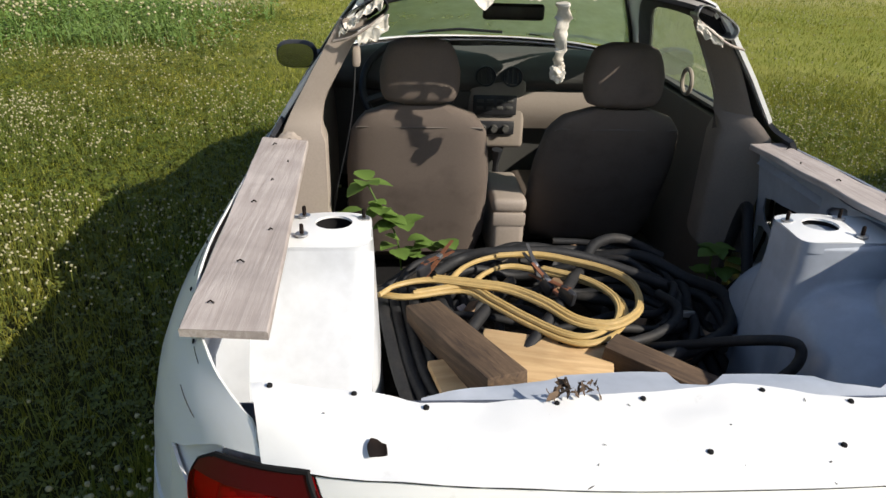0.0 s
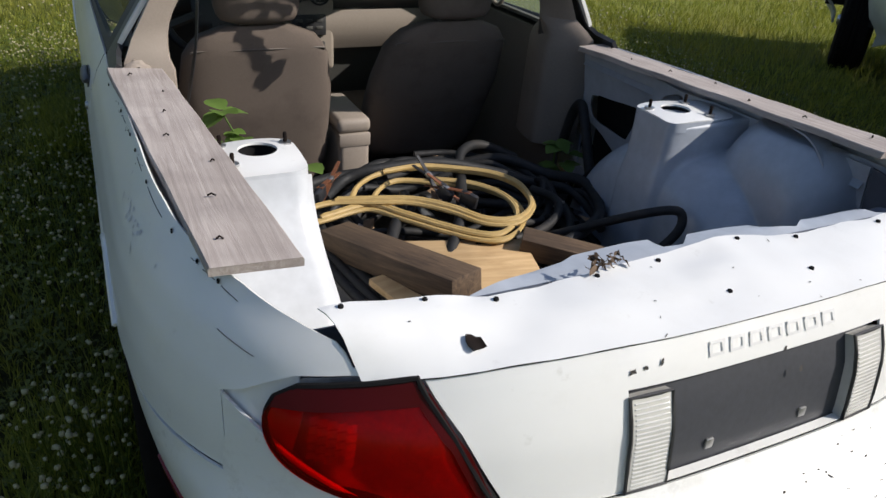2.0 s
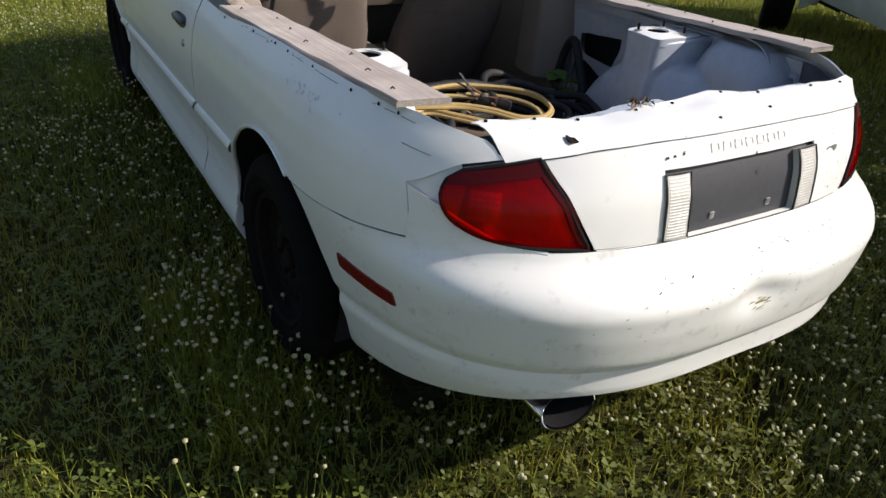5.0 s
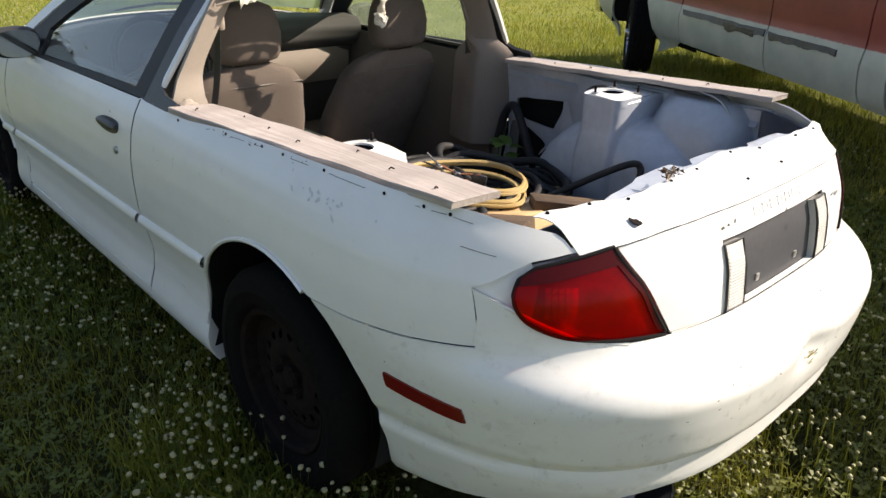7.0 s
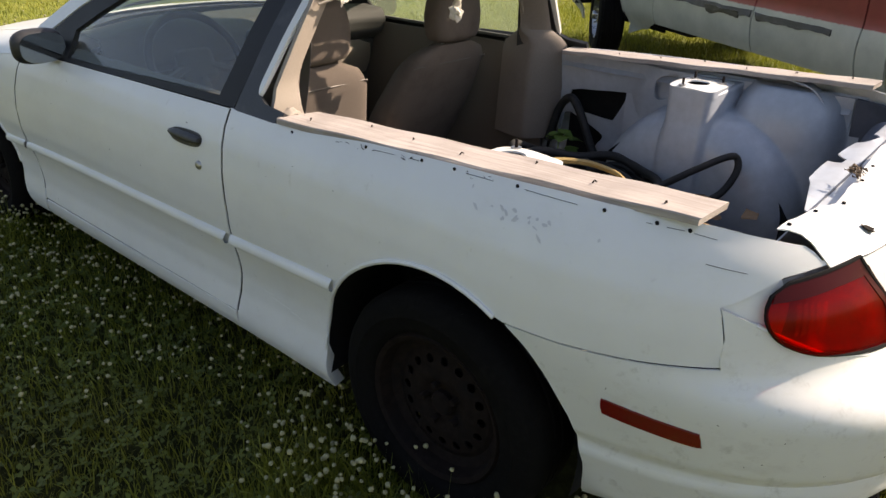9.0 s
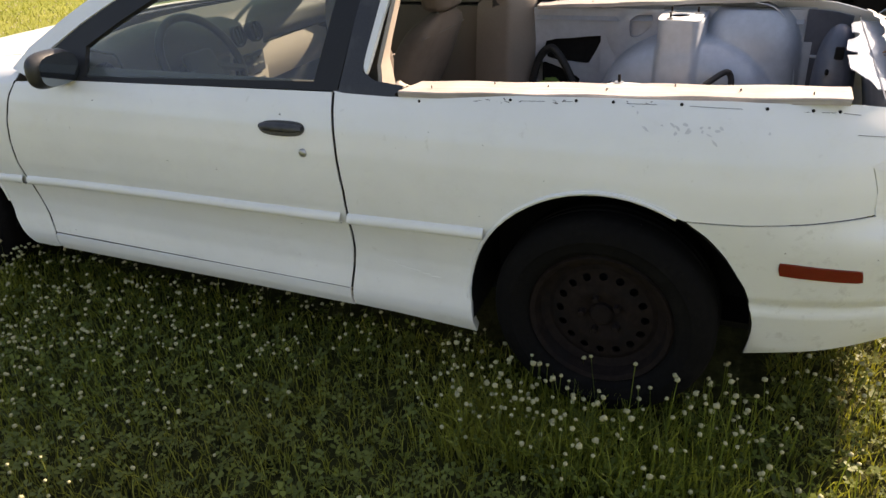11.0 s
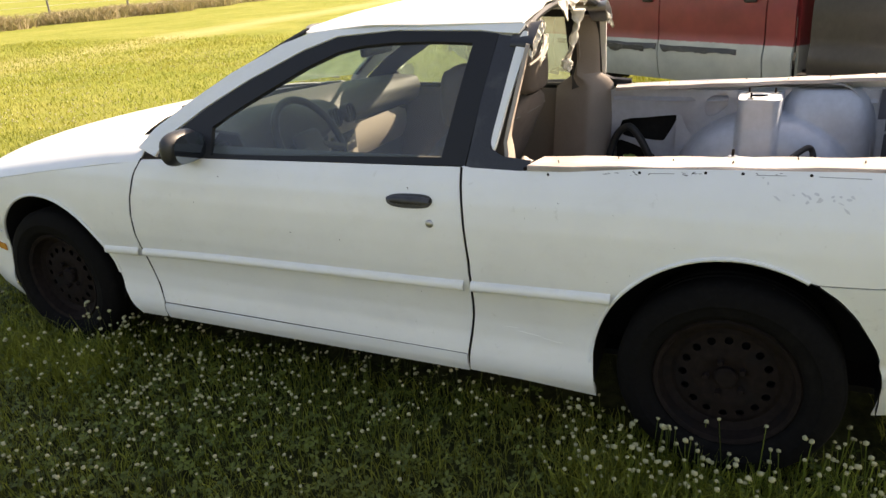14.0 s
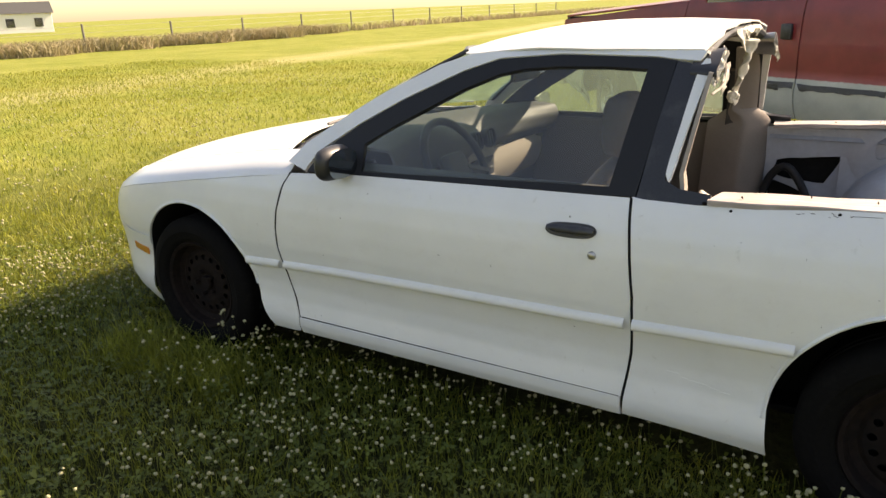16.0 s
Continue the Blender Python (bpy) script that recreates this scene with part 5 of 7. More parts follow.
for sx in (-1, 1):
    # inner side wall with openings
    wall_o = [(.66, .40), (.66, .875), (-.425, .88), (-.425, .42)] + arc_pts(0, .33, .36 if sx > 0 else .435, 167, 10, 16)
    rear_o = [(-.43, .42), (-.43, .88), (-.50, .88), (-.58, .87), (-.58, .42)]
    # rear strip of the wall, coloured darker for the shade in the corner
    part("rear_inner_panel", sheet(rear_o, lambda y, z: inner_wall(y, z, sx), .03, thick=.004, ref=Vector((sx * 3, 0, .6))), INNER_DEEP_SHADE, car, "dark blue-grey rear corner of the bed")
    part("panel_ledge", tube([inner_wall(y, .70, sx) for y in np.linspace(-.43, -.57, 6)], .007, 6), INNER, car)
    h1 = smooth_poly([(.60, .655), (.605, .728), (.50, .744), (.375, .758), (.355, .746), (.405, .650), (.425, .634), (.50, .640)], 2)
    h2 = smooth_poly([(.64, .622), (.575, .622), (.50, .590), (.452, .562), (.47, .53), (.51, .48), (.64, .465)], 2)
    h3 = smooth_poly([(.232, .835), (.19, .857), (.150, .866), (.142, .82), (.165, .79), (.198, .765), (.232, .768)], 2)
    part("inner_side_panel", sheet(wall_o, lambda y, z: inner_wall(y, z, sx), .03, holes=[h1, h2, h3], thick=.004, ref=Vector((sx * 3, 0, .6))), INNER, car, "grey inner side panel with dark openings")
    # dark sheet behind the openings, in place of the shade inside
    part("panel_shade", sheet([(.64, .42), (.64, .86), (.15, .88), (.42, .42)], lambda y, z: inner_wall(y, z, sx) + Vector((sx * .05, 0, 0)), .06), DARK, car, "dark sheet for the shade behind the inner panel")
    part("side_rail", grid(lambda u, v: (sx * min(.69 + .05 * v, abs(skin(u_of(.64 - 1.06 * u, .86), .86).x) - .05 + .03 * v), .64 - 1.06 * u, .825 + .04 * v + .006 * math.sin(6 * v)), 20, 4, thick=.003), INNER, car)
    # wheel house
    if sx > 0:
        def pressed(u, v):
            """One pressed panel: the arch's dome, the drum behind it and the strut tower flow into one another."""
            y, z = .36 - .82 * u, .36 + .57 * v
            rho = math.hypot((y + .012) / .372, max(0, z - .455) / .345)
            dome = .745 - .290 * max(0, 1 - rho ** 8) ** .36
            rho = (abs(y + .235) / .195) ** 2.8 + (abs(z - .62) / .300) ** 2.8
            drum = .745 - .170 * max(0, 1 - rho ** 1.6) ** .55
            k = max(0, 1 - (abs(y - .014) / .090) ** 10) ** .5 * min(1, max(0, (.874 - z) / .010))
            tower = .745 - (.293 + .03 * max(0, (.80 - z) / .4)) * k
            x = soft_least(soft_least(dome, drum, .11), tower, .06)
            z = min(z, .886 + max(0, .640 - x) * 1.5)
            return Vector((x + .0015 * noise.noise(Vector((y * 11, z * 11, 2))), y, z))
        press = grid(pressed, 150, 100)
        bmesh.ops.delete(press, geom=[p for p in press.verts if p.co.x > .738], context="VERTS")
        part("wheel_house", press, INNER, car, "rounded inner wheel house in a grey shaded tone", angle=80)
    else:
        def tunnel(u, v):
            a = radians(4 + 172 * u)
            return Vector((-.472 - .228 * v, .436 * math.cos(a), .33 + .436 * math.sin(a)))
        def bulge(u, v):
            a, b = radians(4 + 172 * u), math.pi / 2 * v
            r = .436 * math.cos(b) ** .25 if v < 1 else 0
            return Vector((-.472 + .022 * math.sin(b) ** .6, r * math.cos(a), .33 + r * math.sin(a)))
        part("wheel_house", merge(grid(tunnel, 30, 4), grid(bulge, 36, 20)), INNER_SUNLIT, car, "rounded inner wheel house in a pale sunlit tone", angle=70)
    fl = [(-.205 - .215 * math.cos(radians(a)) ** .6, .38 + (.535 if sx > 0 else .485) * max(0, math.sin(radians(a))) ** .8) for a in range(0, 96, 8)]
    part("welded_flange", grid(lambda u, v: Vector((sx * (.70 - .055 * v), float(np.interp(u, np.linspace(0, 1, len(fl)), [p[0] for p in fl])) - .006, float(np.interp(u, np.linspace(0, 1, len(fl)), [p[1] for p in fl])))), 24, 2, thick=.004), INNER_SUNLIT if sx < 0 else INNER, car, "welded flange of the wheel house")
    if sx > 0:
        def tub(u, v):
            a, b = math.pi * u, math.pi / 2 * v
            return Vector((.60 - .13 * math.sin(b) ** 1.2, -.545 + .075 * math.cos(a) * math.cos(b) ** .5, .50 + .35 * math.sin(a) ** .5 * math.cos(b) ** .5))
        part("lamp_tub", grid(tub, 20, 10), INNER_DEEP_SHADE, car, "grey bulging back of the lamp housing", angle=60)
        for dy, zz, w0, h0 in ((-.01, .77, .030, .045), (.02, .70, .012, .022), (-.03, .64, .02, .01)):
            # dark blocks on the housing stand for the shade in its holes
            part("tub_hole_shade", rbox(.02, w0, h0, (.478, -.535 + dy, zz), .006, 2), DARK, car, "dark block for the shade in a lamp housing hole")
    # strut tower
    def tower(u, v, sx=sx):
        a = 2 * math.pi * u
        c, n = math.cos(a), math.sin(a)
        r = .098 + (.022 * (1 - v) if sx < 0 else 0)
        x = .548 + (r - .002) * math.copysign(abs(c) ** .36, c) * (1.0 + (0 if sx > 0 else .04) * (1 - v) if c < 0 else 1.30)
        y = (.014 if sx > 0 else -.005) + (.080 if sx > 0 else .088) * (1 + (0 if sx > 0 else .30) * (1 - v) ** 1.6) * math.copysign(abs(n) ** .36, n)
        z0 = (.39 if x < .47 else .33 + (max(.02, .437 ** 2 - y * y)) ** .5) if sx < 0 else .850
        z = z0 + (.875 - z0) * v
        return Vector((sx * x, y, z))
    if sx < 0:
        prof = smooth_poly([(-.094, .868), (-.108, .815), (-.150, .762), (-.215, .716), (-.280, .676), (-.345, .612), (-.400, .520), (-.428, .41)], 4, False)
        def fillet(u, v):
            k = u * (len(prof) - 1)
            i = min(int(k), len(prof) - 2)
            y, z = (prof[i][j] + (prof[i + 1][j] - prof[i][j]) * (k - i) for j in (0, 1))
            e = max(0, 1 - v / .16) ** 2
            return Vector((-.446 - .245 * v, y + .030 * e, z - .014 * e))
        part("tower_fillet", grid(fillet, 40, 24), INNER_SUNLIT, car, "smooth pressed panel behind the strut tower", angle=70)
    # near tower takes the sunlit tone, far tower the shaded one
    tw = part("strut_tower", grid(tower, 40, 14, True), INNER_SUNLIT if sx < 0 else INNER, car, "white painted strut tower with a round hole", angle=50)
    rim_pts = [(tower(i / 40, 1).x, tower(i / 40, 1).y) for i in range(40)]
    hole = [(sx * .532 + .039 * math.cos(a), .018 + .039 * math.sin(a) * .95) for a in np.linspace(0, 2 * math.pi, 24, endpoint=False)]
    part("tower_cap", sheet(rim_pts, lambda x, y: Vector((x, y, .875 + .010 * max(0, 1 - ((x - sx * .532) / .1) ** 2 - ((y - .018) / .1) ** 2))), .015, holes=[hole], thick=.005), PAINT, tw, "white tower cap")
    part("tower_cup", lathe([(.042, .88), (.0415, .80), (.0, .79)], 20, Matrix.Translation((sx * .532, .018, 0))), DARK, tw, "dark strut opening")
    for (dx, dy) in ((-.066, .048), (-.060, -.052), (.062, .035)):
        bx, by = sx * .532 + sx * -dx * 1.0, .01 + dy
        part("washer", lathe([(0, .004), (.013, .004), (.013, 0)], 14, Matrix.Translation((bx, by, .880))), STEEL, tw)
        part("stud", lathe([(0, .022), (.0032, .022), (.0042, .020), (.0042, 0)], 10, Matrix.Translation((bx, by, .882))), RUSTY, tw, "rusty threaded stud")

# boards along both sides of the bed
def side_board(name, corners, label):
    """corners: rear outer, rear inner, front inner, front outer at the top."""
    a, b, c, d = [Vector(p) for p in corners]
    t = .015
    def fn(u, v):
        return (a.lerp(b, v)).lerp(d.lerp(c, v), u)
    bm = bmesh.new()
    prof = [(0, -t), (0, -.003), (.02, 0), (.98, 0), (1, -.003), (1, -t)]
    rows = []
    n = 24
    for i in range(n + 1):
        row = []
        for v, h in prof:
            p = fn(i / n, v) + Vector((0, 0, h + .0015 * math.sin(i * 1.1 + v * 4)))
            if i in (0, n):
                p.y += rng.uniform(-.003, .003)
            row.append(bm.verts.new(p))
        rows.append(row)
    for r0, r1 in zip(rows, rows[1:]):
        for j in range(len(prof)):
            bm.faces.new((r0[j], r1[j], r1[(j + 1) % len(prof)], r0[(j + 1) % len(prof)]))
    bm.faces.new(rows[0])
    bm.faces.new(list(reversed(rows[-1])))
    e = thing(name, label, "board", "side boards")
    part("plank", bm, BOARD, e, angle=30)
    for i in range(7):
        k = (i + .5) / 7
        p = fn(k, .3 + .4 * ((i * 7) % 3) / 2) + Vector((0, 0, .002))
        q = p + Vector((rng.uniform(-.014, .014), rng.uniform(-.006, .006), .001))
        part("bent_nail", tube([p, (p + q) / 2 + Vector((0, 0, .004)), q], .0016, 5), RUSTY, e, "small bent nail")
    return e


side_board("wooden_board", [(-.708, -.505, .936), (-.582, -.508, .932), (-.644, .562, .906), (-.772, .572, .908)], "weathered grey board lying along the car's side")
side_board("wooden_board", [(.735, -.478, .940), (.640, -.476, .940), (.645, .622, .893), (.755, .634, .892)], "weathered grey board lying along the far bed wall")
SCREWS = ((.512, .886), (.26, .902), (.092, .909), (.002, .911), (-.157, .914), (-.342, .911), (-.437, .907), (-.492, .903))
for y, z in SCREWS:
    p = skin(u_of(y, .88), z, out=.001)
    part("rivet", lathe([(0, .0025), (.003, .002), (.0042, 0)], 10, Matrix.Translation(p) @ Matrix.Rotation(radians(-80), 4, "Y")), DARK, car, "dark screw head")

# timber in the bed
def timber(name, a, b, w, h, material, label, category="timber", roll=0, group=""):
    a, b = Vector(a), Vector(b)
    d = b - a
    rot = d.to_track_quat("Y", "Z").to_matrix().to_4x4()
    bm = rbox(w, d.length, h, None, .004, 2, jitter=.002)
    ob = single(name, bm, material, label, category, group)
    ob.matrix_world = Matrix.Translation((a + b) / 2) @ rot @ Matrix.Rotation(radians(roll), 4, "Y")
    return ob


timber("timber_block", (-.335, .145, .590), (-.187, -.262, .655), .090, .062, BLOCKWOOD, "dark brown old timber block lying on hoses")
timber("timber_offcut", (.075, -.045, .605), (.27, -.185, .578), .075, .05, BLOCKWOOD, "split brown timber offcut")
timber("plywood_sheet", (-.05, .02, .590), (-.12, -.24, .590), .30, .018, PLY, "pale plywood piece under the timber")
timber("plywood_offcut", (-.29, -.08, .598), (-.245, -.30, .610), .09, .016, PLY, "brown plywood offcut lying under the timber")

# hoses
hr = random.Random(3)
def hose(pts, r, label="black rubber hose coiled in the cargo bed", group="hoses"):
    p = smooth_poly(pts, 9, False)
    return single("rubber_hose", tube(p, r, 10), HOSE, label, "hose", group, angle=60)


for i in range(15):
    cx, cy = hr.uniform(-.10, .16), hr.uniform(.18, .38)
    rx, ry = hr.uniform(.24, .40), hr.uniform(.20, .30)
    a0 = hr.uniform(0, 6.28)
    n = 12
    z0 = .46 + i * .009
    pts = [(max(-.44, min(.50, cx + rx * math.cos(a0 + 5.4 * k / n))), cy + ry * math.sin(a0 + 5.4 * k / n), z0 + .018 * math.sin(3 * k + i)) for k in range(n + 1)]
    hose(pts, hr.uniform(.010, .016))
for i in range(7):
    x = -.42 + i * .028
    pts = [(x - .02, .30, .57), (x, .10, .575 - .004 * i), (x + .03, -.10, .565), (x + .08 + .01 * i, -.28, .54), (x + .15, -.46, .47)]
    hose(pts, .015)
for i in range(6):
    x = .34 + i * .034
    pts = [(x + .03, .62, .43), (x + .01, .40, .45), (x, .16, .455), (x - .01, -.05, .43), (x - .02, -.3, .42)]
    hose(pts, .015 if i < 5 else .024)
hose([(.18, .06, .54), (.27, -.02, .60), (.34, -.11, .665), (.405, -.17, .70), (.425, -.192, .69), (.41, -.20, .65), (.36, -.18, .59), (.30, -.13, .55), (.24, -.10, .52)], .0115, "black hose bent over upright in the cargo bed")
hose([(.66, .66, .52), (.66, .62, .66), (.645, .56, .715), (.63, .50, .66), (.62, .42, .52), (.58, .30, .44)], .017)
hose([(-.30, .34, .60), (-.22, .42, .61), (-.13, .42, .63), (.05, .42, .63), (.20, .40, .60), (.36, .34, .56)], .0155)
hose([(-.44, .36, .54), (-.30, .48, .58), (-.12, .50, .59), (.10, .52, .59), (.26, .60, .55)], .0155)
hose([(.12, .40, .59), (.18, .50, .62), (.28, .56, .61), (.40, .54, .56)], .0155)
hose([(-.12, -.04, .58), (-.02, .10, .62), (.05, .24, .63), (.10, .34, .61)], .0155)
hose([(-.25, .02, .59), (-.16, .17, .61), (-.10, .28, .61)], .0155)

# jumper cable: twin yellow strands in loops, with clamps
jc = thing("jumper_cable", "yellow twin jumper cable looped on top of the hoses", "jumper cable")
A = [(-0.437, 0.182, 0.625), (-0.4, 0.21, 0.635), (-0.316, 0.235, 0.637), (-0.205, 0.201, 0.64), (-0.121, 0.17, 0.64), (-0.047, 0.105, 0.637), (0.018, 0.034, 0.627), (0.092, 0.015, 0.625), (0.157, 0.052, 0.627), (0.192, 0.109, 0.63), (0.204, 0.206, 0.633), (0.162, 0.285, 0.635), (0.06, 0.35, 0.637), (-0.029, 0.378, 0.64), (-0.135, 0.368, 0.64), (-0.219, 0.308, 0.64), (-0.27, 0.229, 0.63)]
B = [(-0.445, 0.212, 0.61), (-0.372, 0.177, 0.62), (-0.232, 0.205, 0.622), (-0.166, 0.137, 0.62), (-0.097, 0.058, 0.616), (-0.019, -0.013, 0.612), (0.041, -0.03, 0.612), (0.114, 0.02, 0.612), (0.153, 0.095, 0.615), (0.151, 0.174, 0.618), (0.1, 0.252, 0.62), (-0.007, 0.317, 0.62), (-0.094, 0.347, 0.622), (-0.163, 0.301, 0.625), (-0.218, 0.226, 0.62)]
for pts, dz in ((A, 0), (B, 0), ([(x * .97 + .004, y * .96 + .012, z + .006) for x, y, z in A[2:15]], 0), ([(x * .94 - .004, y * .97 + .015, z + .008) for x, y, z in B[1:12]], 0)):
    for off in (-.0055, .0055):
        q = smooth_poly([(x + off * .7, y + off * .7, z + dz) for x, y, z in pts], 7, False)
        part("strand", tube(q, .0062, 7), CABLE, jc)


def clamp(p, yaw, col, pitch=0):
    m = Matrix.Translation(p) @ Matrix.Rotation(radians(yaw), 4, "Z") @ Matrix.Rotation(radians(pitch), 4, "X")
    c = part("clamp", bmesh.new(), col, jc, "spring clamp")
    for s in (-1, 1):
        bm = grid(lambda u, v: m @ Vector((.012 * (v - .5) * (1.3 - .6 * u), -.06 + .13 * u, s * (.020 * abs(u - .55) * 1.6 + .003))), 8, 2, thick=.0025)
        part("jaw", bm, col, c)
    part("spring", moved(rbox(.014, .02, .014, (0, .01, 0), .004), m), STEEL, c)
    part("boot", moved(rbox(.018, .05, .04, (0, -.06, 0), .008), m), BLACK, c)


clamp((-.292, .325, .655), -40, COPPER, 12)
clamp((-.044, .235, .672), 20, BLACK, 24)
clamp((-.020, .175, .660), 35, COPPER, 10)

# junk under the cables
for i in range(40):
    x, y = hr.uniform(-.40, .5), hr.uniform(-.3, .7)
    bm = rbox(hr.uniform(.02, .07), hr.uniform(.02, .05), .006, None, .001, 1, jitter=.008)
    ob = single("debris", bm, hr.choice([ENDGRAIN, BOARD, STEEL, BLOCKWOOD]), "small scrap lying among the hoses", "debris", "scraps")
    ob.matrix_world = pose(x, y, (.50 + hr.uniform(0, .07)), hr.uniform(-25, 25), hr.uniform(-25, 25), hr.uniform(0, 180))

# ---------------------------------------------------------------- wheels and exhaust of the car
def wheel(parent, sx, y, z=.322):
    m = Matrix.Translation((sx * .735, y, z)) @ Matrix.Rotation(radians(90 * sx), 4, "Y")
    R = .302
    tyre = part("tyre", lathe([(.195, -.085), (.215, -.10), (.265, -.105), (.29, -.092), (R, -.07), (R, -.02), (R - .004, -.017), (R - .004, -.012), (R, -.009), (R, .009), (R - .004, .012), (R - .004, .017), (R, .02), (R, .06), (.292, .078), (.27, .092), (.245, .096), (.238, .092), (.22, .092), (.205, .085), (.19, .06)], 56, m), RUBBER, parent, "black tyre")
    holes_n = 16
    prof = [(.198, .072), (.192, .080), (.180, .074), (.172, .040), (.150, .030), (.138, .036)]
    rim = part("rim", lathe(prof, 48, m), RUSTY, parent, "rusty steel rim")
    o = [(.140 * math.cos(a), .140 * math.sin(a)) for a in np.linspace(0, 2 * math.pi, 48, endpoint=False)]
    holes = []
    for i in range(holes_n):
        a = 2 * math.pi * i / holes_n
        holes.append([(.117 * math.cos(a) + .012 * math.cos(b), .117 * math.sin(a) + .012 * math.sin(b)) for b in np.linspace(0, 2 * math.pi, 10, endpoint=False)])
    def disc(x, y2):
        r = math.hypot(x, y2)
        return m @ Vector((x, y2, float(np.interp(r, [0, .04, .06, .085, .10, .14], [.030, .030, .042, .046, .040, .034]))))
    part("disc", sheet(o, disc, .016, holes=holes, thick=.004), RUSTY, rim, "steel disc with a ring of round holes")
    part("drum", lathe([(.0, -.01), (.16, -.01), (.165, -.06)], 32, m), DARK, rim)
    part("hub_cap", lathe([(0, .052), (.026, .050), (.032, .044), (.032, .03)], 20, m), RUSTY, rim)
    for i in range(5):
        a = 2 * math.pi * i / 5 + .3
        part("lug_nut", lathe([(0, .058), (.008, .058), (.010, .054), (.010, .03)], 6, m @ Matrix.Translation((.053 * math.cos(a), .053 * math.sin(a), 0))), RUSTY, rim)


for sx in (-1, 1):
    for y in (0.0, AXLE_F):
        w = new("wheel")
        w.parent = car
        wheel(w, sx, y)
tip = new("exhaust")
tip.parent = car


def oval(u, v):
    a = 2 * math.pi * v
    y = -.645 - .212 * u + (.026 * math.sin(a) if u > .99 else 0)
    return Vector((-.438 + .072 * math.cos(a), y, .314 + .012 * math.cos(a) + .030 * math.copysign(abs(math.sin(a)) ** .9, math.sin(a))))


part("exhaust_tip", grid(oval, 8, 28, False, True, thick=.003), CHROME, tip, "chrome oval exhaust tip")
part("exhaust_pipe", tube([(-.438, -.66, .310), (-.43, -.40, .30), (-.40, -.1, .26)], .028, 10), RUSTY, tip)
# dark liner and an added dark disc close off the tip
part("exhaust_inside", grid(lambda u, v: (-.438 + .0655 * math.cos(2 * math.pi * v), -.70 - .154 * u + (.024 * math.sin(2 * math.pi * v) if u > .99 else 0), .314 + .011 * math.cos(2 * math.pi * v) + .0248 * math.copysign(abs(math.sin(2 * math.pi * v)) ** .9, math.sin(2 * math.pi * v))), 6, 28, False, True), DARK, tip, "dark inside of the exhaust tip")
part("exhaust_dark_disc", sheet([(.0605 * math.cos(a), .024 * math.sin(a)) for a in np.linspace(0, 6.0, 20)], lambda x, z: Vector((-.438 + x, -.74, .314 + .17 * x + z)), .03), DARK, tip)

